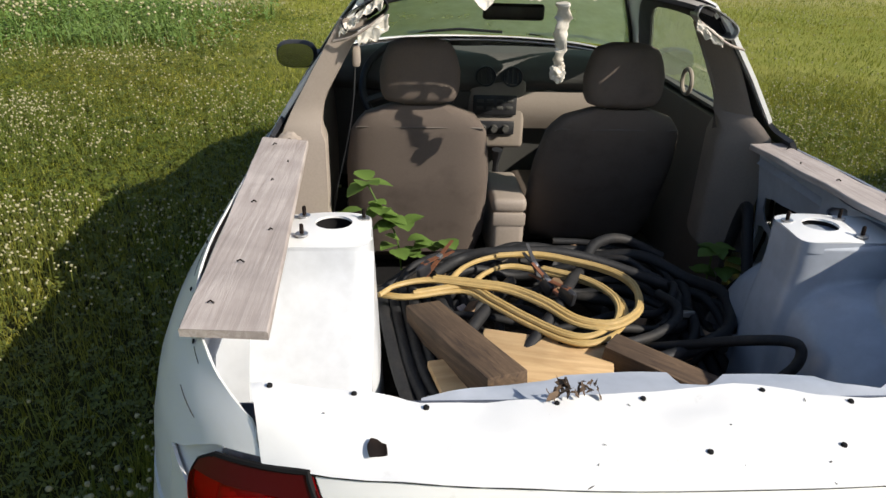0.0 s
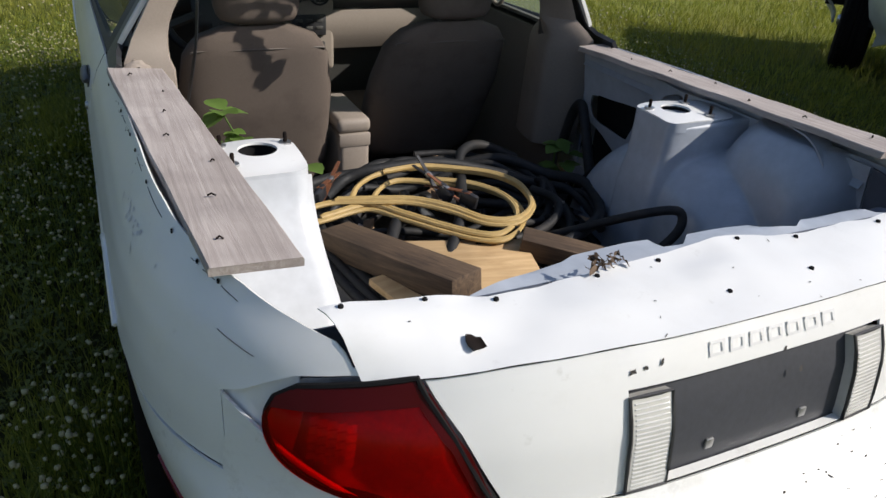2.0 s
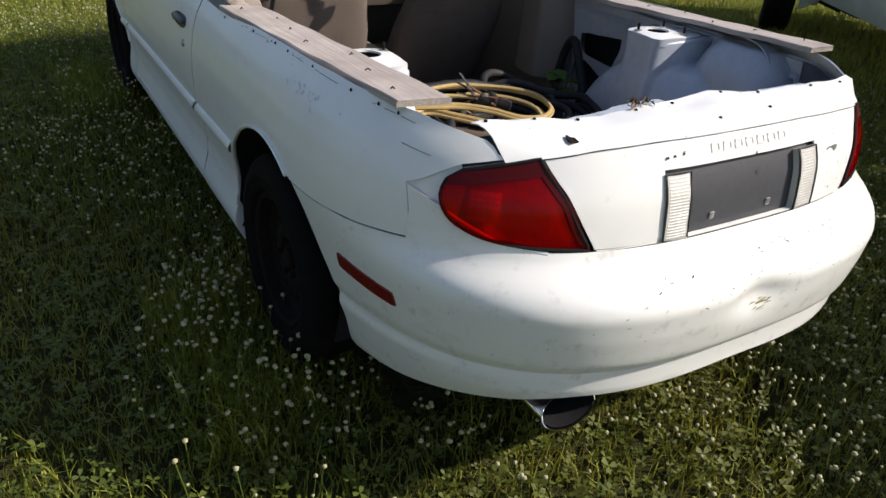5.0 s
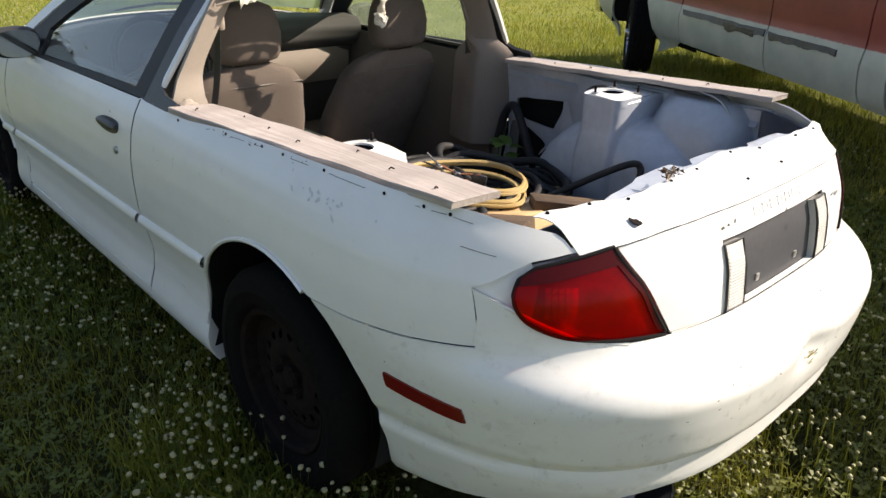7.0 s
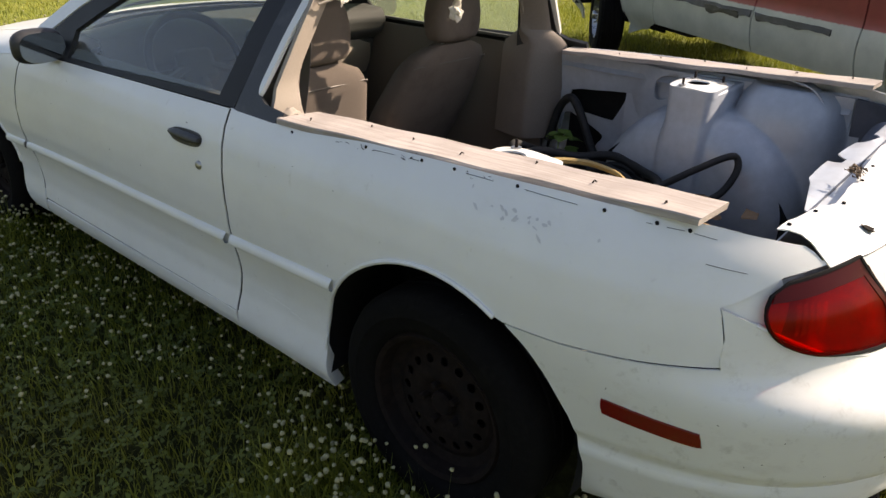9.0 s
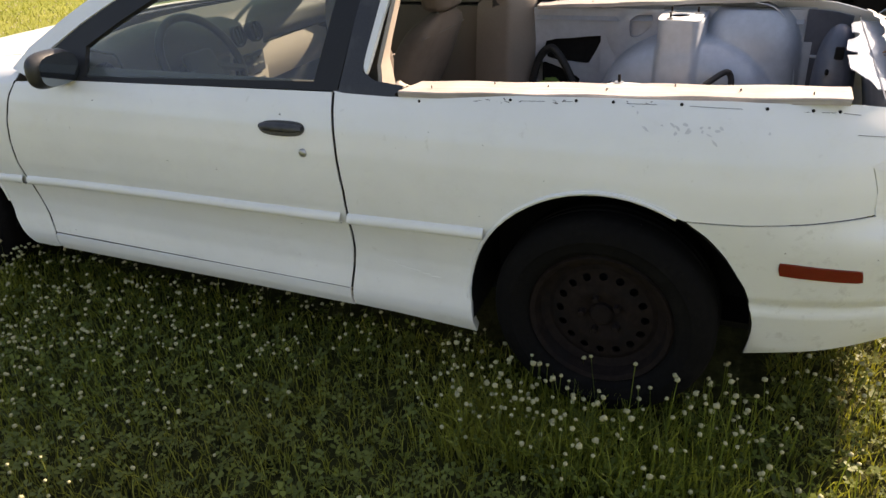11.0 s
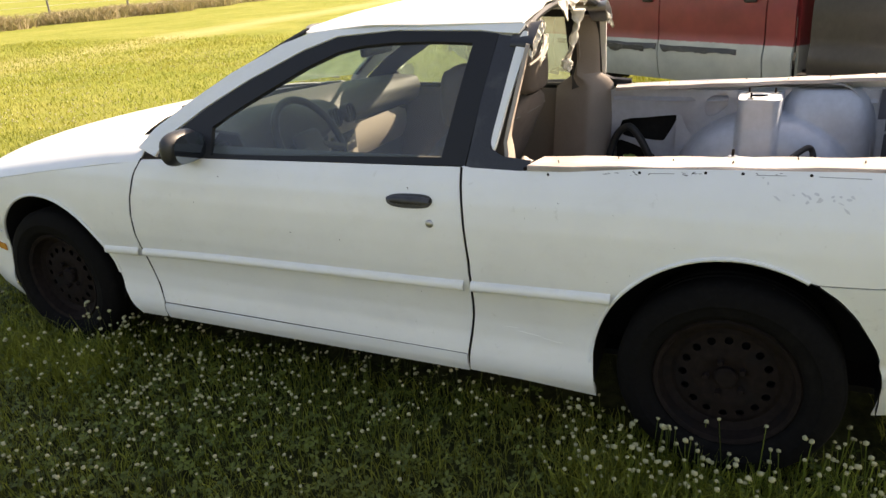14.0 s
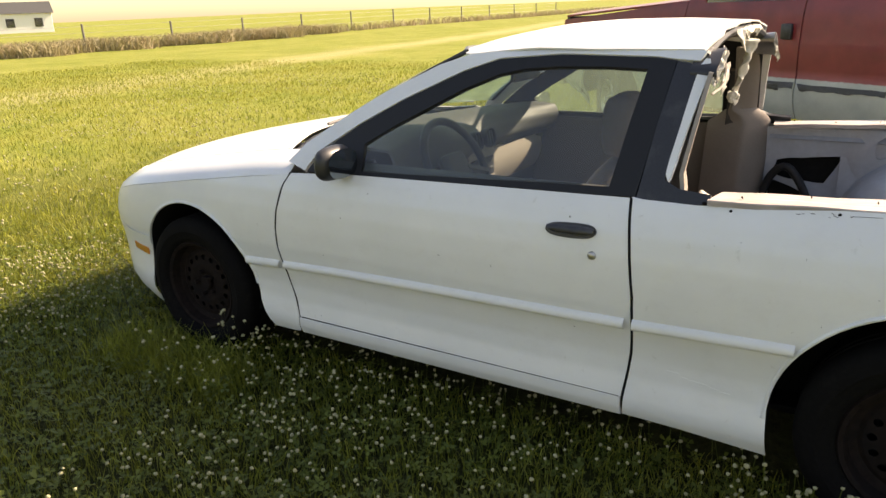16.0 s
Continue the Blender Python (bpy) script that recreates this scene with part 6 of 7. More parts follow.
# ---------------------------------------------------------------- ground
def ground_mat():
    m, nt, b = nodes_of("grass_ground")
    f1 = noise_tex(nt, .35, 5, .6)
    f2 = noise_tex(nt, 14.0, 6, .7)
    f3 = noise_tex(nt, 1.8, 4, .6)
    c = ramp(nt, f2, [(.25, (.04, .065, .012)), (.5, (.11, .15, .024)), (.75, (.20, .235, .045))])
    warm = ramp(nt, f3, [(.35, (.19, .215, .036)), (.7, (.31, .30, .07))])
    c = mix(nt, .55, c, warm)
    c = mix(nt, ramp(nt, f1, [(.4, (0, 0, 0)), (.7, (.5, .5, .5))]), c, (.32, .30, .09))
    # shade between the grass blades round the cars, put into the ground colour
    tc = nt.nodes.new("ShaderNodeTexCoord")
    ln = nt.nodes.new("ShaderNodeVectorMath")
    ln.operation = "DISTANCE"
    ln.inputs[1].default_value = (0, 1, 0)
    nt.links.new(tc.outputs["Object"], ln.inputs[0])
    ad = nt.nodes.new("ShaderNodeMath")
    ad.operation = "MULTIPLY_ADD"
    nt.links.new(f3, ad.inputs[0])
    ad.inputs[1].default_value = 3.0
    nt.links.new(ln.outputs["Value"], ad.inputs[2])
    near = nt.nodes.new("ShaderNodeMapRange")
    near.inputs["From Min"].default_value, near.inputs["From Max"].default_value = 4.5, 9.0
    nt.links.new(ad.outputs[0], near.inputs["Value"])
    # dry worn track running off across the meadow, and bare ground beside the far truck
    sp = nt.nodes.new("ShaderNodeSeparateXYZ")
    nt.links.new(tc.outputs["Object"], sp.inputs[0])

    def sums(op, p, q, r=0.0):
        n = nt.nodes.new("ShaderNodeMath")
        n.operation = op
        for i, v in enumerate((p, q, r)):
            if hasattr(v, "is_linked"):
                nt.links.new(v, n.inputs[i])
            else:
                n.inputs[i].default_value = v
        return n.outputs[0]

    f6 = noise_tex(nt, .5, 6, .7)
    line = sums("MULTIPLY_ADD", sp.outputs[0], -.15, sums("ADD", sp.outputs[1], -13.9))
    off = sums("MULTIPLY_ADD", f6, 2.4, sums("ADD", sums("ABSOLUTE", line, 0.0), -1.2))
    beyond = sums("MULTIPLY", sums("GREATER_THAN", sp.outputs[0], 1.0), ramp(nt, sums("MULTIPLY", off, .4), [(.12, (.75, .75, .75)), (.62, (0, 0, 0))]))
    c = mix(nt, beyond, c, (.36, .33, .15))
    ex = sums("MULTIPLY", sums("ADD", sp.outputs[0], 4.3), .5)
    ey = sums("MULTIPLY", sums("ADD", sp.outputs[1], -12.3), 1.1)
    bare = sums("SQRT", sums("MULTIPLY_ADD", ex, ex, sums("MULTIPLY", ey, ey)), 0.0)
    bare = sums("MULTIPLY_ADD", f6, .8, sums("MULTIPLY", bare, .5))
    c = mix(nt, ramp(nt, bare, [(.62, (.8, .8, .8)), (.95, (0, 0, 0))]), c, (.40, .36, .26))
    # dark tone for the shade deep in the sward
    blade_shade = ramp(nt, f2, [(.3, (.016, .018, .006)), (.7, (.065, .066, .022))])
    c = mix(nt, near.outputs[0], blade_shade, c)
    nt.links.new(c, b.inputs["Base Color"])
    b.inputs["Roughness"].default_value = .95
    b.inputs["Specular IOR Level"].default_value = .1
    bump(nt, b, f2, .9, .05)
    return m


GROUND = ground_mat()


def ground_z(x, y):
    r = max(abs(x), abs(y - 1))
    k = min(1, max(0, (r - 5) / 20))
    return .03 * noise.noise(Vector((x * .5, y * .5, 0))) * 1.0 + k * .25 * noise.noise(Vector((x * .03, y * .03, 3)))


bm = bmesh.new()
def warp(t):
    s = 2 * t - 1
    return math.copysign(abs(s) ** 4 * 900 + abs(s) * 14, s)
def gfn(u, v):
    x, y = warp(u), 1 + warp(v)
    return (x, y, ground_z(x, y))
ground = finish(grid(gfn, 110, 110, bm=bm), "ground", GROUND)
tagged(ground, "mown green meadow with clover reaching the horizon", "ground", kind="structure")


def thinned(px, py, region, r):
    """Thins a stand of plants out towards the edges of its region."""
    x0, x1, y0, y1 = region
    fade = min(1.6, .3 * min(x1 - x0, y1 - y0))
    d = np.minimum(np.minimum(px - x0, x1 - px), np.minimum(py - y0, y1 - py)) / fade
    patch = np.array([.35 * noise.noise(Vector((a * 1.1, b * 1.1, 8))) for a, b in zip(px, py)])
    return d + patch * (d < 1) > r.uniform(0, 1, len(px))


def blades(name, count, region, height, width, material, lab, cat, seed, keep=None, lean=.5):
    r = np.random.RandomState(seed)
    x0, x1, y0, y1 = region
    n = count
    px, py = r.uniform(x0, x1, n), r.uniform(y0, y1, n)
    k = thinned(px, py, region, r)
    px, py = px[k], py[k]
    n = len(px)
    if keep:
        k = keep(px, py, r)
        px, py = px[k], py[k]
        n = len(px)
    pz = np.array([ground_z(a, b) for a, b in zip(px, py)]) - .005
    h = height * r.uniform(.45, 1.15, n)
    a = r.uniform(0, 2 * np.pi, n)
    dx, dy = np.cos(a), np.sin(a)
    b = r.uniform(0, 2 * np.pi, n)
    ln = h * r.uniform(.1, lean * 1.6, n)
    lx, ly = np.cos(b) * ln, np.sin(b) * ln
    w = width * r.uniform(.6, 1.3, n)
    P = np.zeros((n, 5, 3))
    for j, (t, ww) in enumerate(((0, 1), (0, -1), (.6, .75), (.6, -.75), (1, 0))):
        P[:, j, 0] = px + dx * w * ww * .5 + lx * t * t
        P[:, j, 1] = py + dy * w * ww * .5 + ly * t * t
        P[:, j, 2] = pz + h * t * (1 - .15 * t)
    V = P.reshape(-1, 3)
    base = np.arange(n) * 5
    F = np.concatenate([np.stack([base, base + 1, base + 3], 1), np.stack([base, base + 3, base + 2], 1), np.stack([base + 2, base + 3, base + 4], 1)])
    return raw_mesh(name, V, F, material, lab, cat)


def raw_mesh(name, V, F, material, lab, cat, smooth=False):
    me = bpy.data.meshes.new(name)
    me.vertices.add(len(V))
    me.vertices.foreach_set("co", np.asarray(V, np.float32).ravel())
    k = F.shape[1]
    me.loops.add(F.size)
    me.loops.foreach_set("vertex_index", F.astype(np.int32).ravel())
    me.polygons.add(len(F))
    me.polygons.foreach_set("loop_start", np.arange(0, F.size, k, dtype=np.int32))
    me.update(calc_edges=True)
    if smooth:
        me.polygons.foreach_set("use_smooth", np.ones(len(F), bool))
    me.materials.append(material)
    return tagged(new(name, me), lab, cat, kind="stuff")


def leaf_mat(name, a, b_, trans=.35):
    m, nt, b = nodes_of(name)
    g = nt.nodes.new("ShaderNodeNewGeometry")
    f = noise_tex(nt, 1.3, 3)
    c = ramp(nt, g.outputs["Random Per Island"], [(.0, a), (1.0, b_)])
    c = mix(nt, ramp(nt, f, [(.4, (0, 0, 0)), (.7, (.6, .6, .6))]), c, tuple(v * .75 for v in b_))
    f5 = noise_tex(nt, .45, 5, .65)
    c = mix(nt, ramp(nt, f5, [(.46, (0, 0, 0)), (.66, (.5, .5, .5))]), c, tuple(v * k for v, k in zip(b_, (.92, .72, .9))))
    nt.links.new(c, b.inputs["Base Color"])
    b.inputs["Roughness"].default_value = .6
    tr = nt.nodes.new("ShaderNodeBsdfTranslucent")
    nt.links.new(c, tr.inputs[0])
    mx = nt.nodes.new("ShaderNodeMixShader")
    mx.inputs[0].default_value = trans
    nt.links.new(b.outputs[0], mx.inputs[1])
    nt.links.new(tr.outputs[0], mx.inputs[2])
    nt.links.new(mx.outputs[0], nt.nodes["Material Output"].inputs[0])
    return m


GRASS = leaf_mat("grass_blades", (.068, .108, .009), (.335, .355, .042))
CLOVER = leaf_mat("clover_leaves", (.048, .078, .008), (.145, .182, .022))
WEED = leaf_mat("weed_leaves", (.11, .20, .04), (.18, .30, .065))
FLOWER = mat("clover_heads", (.38, .36, .20), .9, 0, .7, 300, 40, .4, .002)


def off_car(px, py, r):
    inside = (np.abs(px) < .62) & (py > -.45) & (py < 3.3)
    return ~inside


blades("grass", 350000, (-5.0, 4.6, -3.8, 6.6), .092, .0040, GRASS, "short green grass blades round the car", "grass", 11, off_car)
for wy in (0.0, AXLE_F):
    for wx in (-1, 1):
        blades("grass_at_wheel", 2600, (wx * .98 - .20, wx * .98 + .20, wy - .46, wy + .46), .17, .0045, GRASS, "longer grass standing against the wheel", "grass", 14)
blades("grass_beside_truck", 80000, (2.8, 10.0, -4.0, 6.0), .12, .007, GRASS, "green grass round and under the pickup", "grass", 13)
blades("grass_beyond", 120000, (-9, 14, 4.0, 22), .075, .010, GRASS, "green meadow grass further off", "grass", 12)

# ---------------------------------------------------------------- pickup truck standing beside the car
# s runs ahead from the rear hub along its left side, q to its right, z up.
TRUCK = Matrix(((.544, .839, 0, 2.505), (.839, -.544, 0, -.815), (0, 0, 1, 0), (0, 0, 0, 1)))


def two_tone():
    m, nt, b = nodes_of("red_over_silver_paint")
    tc = nt.nodes.new("ShaderNodeTexCoord")
    sp = nt.nodes.new("ShaderNodeSeparateXYZ")
    nt.links.new(tc.outputs["Object"], sp.inputs[0])
    f = noise_tex(nt, 30, 5, .7)
    f2 = noise_tex(nt, 4, 5, .6)
    ad = nt.nodes.new("ShaderNodeMath")
    ad.operation = "MULTIPLY_ADD"
    nt.links.new(f, ad.inputs[0])
    ad.inputs[1].default_value = .02
    nt.links.new(sp.outputs[2], ad.inputs[2])
    k = ramp(nt, ad.outputs[0], [(.786, (0, 0, 0)), (.790, (1, 1, 1))])
    red = ramp(nt, f2, [(.3, (.15, .015, .018)), (.7, (.225, .026, .028))])
    faded = ramp(nt, ad.outputs[0], [(.79, (1, 1, 1)), (.86, (0, 0, 0))])
    red = mix(nt, mix(nt, .6, (0, 0, 0), faded), red, (.30, .075, .085))
    silver = ramp(nt, f2, [(.3, (.29, .32, .30)), (.7, (.40, .43, .40))])
    c = mix(nt, k, silver, red)
    nt.links.new(c, b.inputs["Base Color"])
    b.inputs["Roughness"].default_value = .5
    b.inputs["Coat Weight"].default_value = .25
    bump(nt, b, f, .05, .002)
    return m


TWOTONE = two_tone()
CHARCOAL = mat("charcoal_bed_paint", (.024, .020, .021), .45, .0, .7, 30, 4, .1, .003, .3, stain=(.040, .031, .031))
ALLOY = mat("dull_alloy", (.40, .40, .41), .28, .95, .8, 40, 8, .1)
truck = thing("pickup_truck", "old red and silver crew-cab pickup with a charcoal bed", "pickup truck")


def tq(z):
    return float(np.interp(z, [.40, .46, .52, .60, .72, .77, 1.0, 1.25, 1.34, 1.60, 1.92], [.12, .05, .02, .0, -.01, .01, .0, .015, .03, .12, .24]))


WIDE = 2.0


def tside(right=False, out=0.0):
    def fn(s, z):
        q = tq(z) - out
        return TRUCK @ Vector((s, WIDE - q if right else q, z))
    return fn


def tpart(name, bm, material, parent=truck, label=""):
    return part(name, bm, material, parent, label)


TREF = TRUCK @ Vector((2.2, 1.0, .9))
for right in (False, True):
    fn = tside(right)
    win1 = [(2.12, 1.36), (2.14, 1.78), (2.75, 1.78), (3.10, 1.42), (3.10, 1.36)]
    win2 = [(1.16, 1.36), (1.18, 1.78), (1.98, 1.78), (1.98, 1.36)]
    tpart("front_door", sheet([(2.06, .46), (2.06, 1.86), (2.85, 1.86), (3.30, 1.40), (3.36, .46)], fn, .06, holes=[win1], thick=.02, ref=TREF), TWOTONE, label="red and silver front door")
    tpart("rear_door", sheet([(1.09, .46), (1.09, 1.86), (2.048, 1.86), (2.048, .46)], fn, .06, holes=[win2], thick=.02, ref=TREF), TWOTONE, label="red and silver rear door")
    tpart("cab_corner", sheet([(.86, .44), (.86, 1.86), (1.078, 1.86), (1.078, .44)], fn, .06, thick=.02, ref=TREF), TWOTONE)
    for o in (win1, win2):
        g = tpart("side_window", sheet(o, tside(right, -.012), .2), GLASS, label="dark side window")
    fo = [(3.372, .46), (3.31, 1.38), (4.2, 1.30), (5.22, 1.22), (5.28, .62)] + arc_pts(4.40, .42, .50, -15, 195, 20, .50)
    tpart("front_wing", sheet(fo, fn, .06, thick=.02, ref=TREF), TWOTONE)
    bo = [(.74, .52), (.74, 1.36), (-1.62, 1.36), (-1.62, .55), (-.90, .52)] + [p for p in reversed(arc_pts(-.27, .46, .50, -0, 180, 24, .50)) if p[1] > .5]
    tpart("bed_side", sheet(bo, fn, .06, thick=.03, ref=TREF), CHARCOAL, label="charcoal bed side")
    lipp = [fn(y, z) for y, z in arc_pts(-.27, .46, .50, 5, 175, 24, .50)]
    tpart("arch_flare", tube(lipp, .010, 7), CHARCOAL, label="grey wheel arch moulding")
    tpart("bed_step", sheet([(.80, .50), (.80, .60), (.24, .60), (.24, .48)], tside(right, .012), .05, thick=.04, ref=TREF), CHARCOAL)
    for s0, s1, zz in ((2.07, 3.30, .722), (1.30, 2.03, .716), (2.20, 2.62, .700)):
        tpart("side_moulding", sheet([(a, zz + .026 + .006 * noise.noise(Vector((a * 9, zz, 1)))) for a in np.linspace(s0, s1, 24)] + [(a, zz - .020 + .020 * noise.noise(Vector((a * 7, zz, 4))) + .008 * noise.noise(Vector((a * 31, zz, 4)))) for a in np.linspace(s1 - .04, s0, 24)], tside(right, .008), .05, thick=.012, ref=TREF), BLACK, label="torn black side moulding")
    for s0 in (2.12, 1.16):
        tpart("door_handle", rbox(.10, .03, .12, TRUCK @ Matrix.Translation((s0 + .05, (.0 if not right else WIDE) - .012, 1.13)), .012), BLACK, label="black door handle")
    for s0, nm in ((-.18, "wheel"), (4.40, "wheel")):
        w = new(nm)
        w.parent = truck
        m = TRUCK @ Matrix.Translation((s0, WIDE - .14 if right else .14, .39)) @ Matrix.Rotation(radians(20 if s0 > 2 else 0), 4, "Z") @ Matrix.Rotation(radians(90), 4, "X") @ Matrix.Rotation(radians(180 if right else 0), 4, "X")
        tpart("tyre", lathe([(.22, -.11), (.30, -.13), (.36, -.12), (.39, -.09), (.39, -.03), (.382, -.026), (.382, -.016), (.39, -.012), (.39, .012), (.382, .016), (.382, .026), (.39, .03), (.39, .09), (.375, .115), (.33, .13), (.26, .125), (.225, .11), (.21, .06)], 48, m), RUBBER, w, "black off-road tyre")
        for i in range(40):
            a = 2 * math.pi * i / 40
            tpart("tread_block", rbox(.03, .05, .02, m @ Matrix.Rotation(a, 4, "Z") @ Matrix.Translation((.388, 0, .085)), .004, 1), RUBBER, w)
        o = [(.222 * math.cos(a), .222 * math.sin(a)) for a in np.linspace(0, 2 * math.pi, 40, endpoint=False)]
        hs = [[(.155 * math.cos(c) + .022 * math.cos(b) * math.cos(c) - .040 * math.sin(b) * math.sin(c), .155 * math.sin(c) + .022 * math.cos(b) * math.sin(c) + .040 * math.sin(b) * math.cos(c)) for b in np.linspace(0, 2 * math.pi, 12, endpoint=False)] for c in [2 * math.pi * i / 8 for i in range(8)]]
        rm = tpart("rim", sheet(o, lambda x, y, m=m: m @ Vector((x, y, float(np.interp(math.hypot(x, y), [0, .07, .10, .16, .2, .222], [.10, .10, .07, .055, .07, .115])))), .025, holes=hs, thick=.006, ref=m @ Vector((0, 0, -1))), ALLOY, w, "dull alloy rim with oval holes")
        tpart("hub", lathe([(0, .15), (.03, .15), (.045, .135), (.05, .09)], 20, m), ALLOY, rm)
        tpart("drum", lathe([(0, .03), (.2, .03), (.2, -.05)], 24, m), DARK, rm)
        for i in range(8):
            a = 2 * math.pi * i / 8 + .2
            tpart("lug_nut", lathe([(0, .125), (.010, .125), (.012, .09)], 6, m @ Matrix.Translation((.078 * math.cos(a), .078 * math.sin(a), 0))), ALLOY, rm)
        tpart("inner_arch", grid(lambda u, v: TRUCK @ Vector((s0 - (.09 if s0 < 1 else 0) + .52 * math.cos(math.pi * u), (WIDE - .03 - .4 * v) if right else .03 + .4 * v, .44 + .50 * math.sin(math.pi * u))), 16, 2), DARK, label="dark panel closing the wheel arch")
        # dark plate added behind the arch for the shade under the truck
        tpart("arch_shade_plate", sheet([(s0 - .62, .30), (s0 - .62, .95), (s0 + .5, .95), (s0 + .5, .30)], lambda s, z: TRUCK @ Vector((s, WIDE - .44 if right else .44, z)), .2), DARK, label="dark panel closing the wheel arch")
tpart("roof", grid(lambda u, v: TRUCK @ Vector((.90 + 1.95 * u, .25 + 1.5 * v, 1.86 + .06 * math.sin(math.pi * u) ** .5 * math.sin(math.pi * v) ** .5)), 12, 10, thick=.02, ref=TREF), TWOTONE)
tpart("cab_back", sheet([(.1, .46), (.05, 1.3), (.25, 1.86), (1.75, 1.86), (1.95, 1.3), (1.9, .46)], lambda q, z: TRUCK @ Vector((.865, q, z)), .2, holes=[[(.45, 1.4), (.5, 1.75), (1.5, 1.75), (1.55, 1.4)]], thick=.02, ref=TREF), TWOTONE)
tpart("windshield", sheet([(.1, 0), (.24, 1), (1.76, 1), (1.9, 0)], lambda q, t: TRUCK @ Vector((3.36 - .52 * t, q, 1.38 + .48 * t)), .2), WINDSHIELD)
tpart("bonnet", grid(lambda u, v: TRUCK @ Vector((3.30 + 1.95 * u, .06 + 1.88 * v, 1.385 - .12 * u + .05 * math.sin(math.pi * v) ** .4)), 12, 10, thick=.02, ref=TREF), TWOTONE)
tpart("grille", grid(lambda u, v: TRUCK @ Vector((5.27, .08 + 1.84 * u, .70 + .55 * v)), 8, 4, thick=.05, ref=TREF), CHARCOAL)
tpart("front_bumper", rbox(.16, 1.96, .22, TRUCK @ Matrix.Translation((5.34, 1.0, .60)), .03), CHROME)
tpart("rear_bumper", rbox(.16, 1.9, .18, TRUCK @ Matrix.Translation((-1.71, 1.0, .62)), .03), CHROME)
tpart("tailgate", rbox(.05, 1.8, .62, TRUCK @ Matrix.Translation((-1.61, 1.0, 1.0)), .01), CHARCOAL)
tpart("bed_front", rbox(.05, 1.86, .70, TRUCK @ Matrix.Translation((.72, 1.0, .98)), .01), CHARCOAL)
tpart("bed_floor", rbox(2.32, 1.6, .06, TRUCK @ Matrix.Translation((-.44, 1.0, .76)), .01), CHARCOAL)
for qq in (.55, 1.45):
    tpart("chassis_rail", rbox(5.9, .10, .16, TRUCK @ Matrix.Translation((1.9, qq, .50)), .01), DARK)
tpart("running_gear", rbox(.9, .16, .10, TRUCK @ Matrix.Translation((3.6, .35, .42)), .02), DARK, label="dark underbody bracket")
tpart("cab_floor", rbox(3.0, 1.7, .10, TRUCK @ Matrix.Translation((2.3, 1.0, .56)), .01), DARK)
tpart("axle", tube([TRUCK @ Vector((-.18, .2, .39)), TRUCK @ Vector((-.18, 1.8, .39))], .06, 10), DARK)

# ---------------------------------------------------------------- flowers, weeds and the field
def scatter_clover(count, region, seed, size=.0085):
    """Three-leaved clover leaves."""
    r = np.random.RandomState(seed)
    x0, x1, y0, y1 = region
    px, py = r.uniform(x0, x1, count), r.uniform(y0, y1, count)
    k = off_car(px, py, r) & thinned(px, py, region, r)
    px, py = px[k], py[k]
    n = len(px)
    pz = np.array([ground_z(a, b) for a, b in zip(px, py)]) + r.uniform(.02, .085, n)
    V, F = [], []
    a0 = r.uniform(0, 6.28, n)
    sc = size * r.uniform(.7, 1.5, n)
    tilt = r.uniform(-.5, .5, (n, 2))
    verts = np.zeros((n, 13, 3))
    base = np.zeros((n, 3))
    verts[:, 0] = 0
    for j in range(3):
        a = a0 + j * 2.094
        for i, (rr, da) in enumerate(((.75, -.55), (1.35, -.33), (1.35, .33), (.75, .55))):
            verts[:, 1 + 4 * j + i, 0] = rr * np.cos(a + da) * sc
            verts[:, 1 + 4 * j + i, 1] = rr * np.sin(a + da) * sc
    verts[:, :, 2] = verts[:, :, 0] * tilt[:, :1] + verts[:, :, 1] * tilt[:, 1:] + .15 * np.hypot(verts[:, :, 0], verts[:, :, 1])
    verts += np.stack([px, py, pz], 1)[:, None]
    b = np.arange(n) * 13
    for j in range(3):
        o = 1 + 4 * j
        F += [np.stack([b, b + o, b + o + 1], 1), np.stack([b, b + o + 2, b + o + 3], 1), np.stack([b, b + o + 1, b + o + 2], 1)]
    return raw_mesh("clover", verts.reshape(-1, 3), np.concatenate(F), CLOVER, "low dark green clover leaves in the grass", "clover")


def ico(sub):
    b = bmesh.new()
    bmesh.ops.create_icosphere(b, subdivisions=sub, radius=1)
    v = np.array([q.co for q in b.verts])
    f = np.array([[q.index for q in fc.verts] for fc in b.faces])
    b.free()
    return v, f


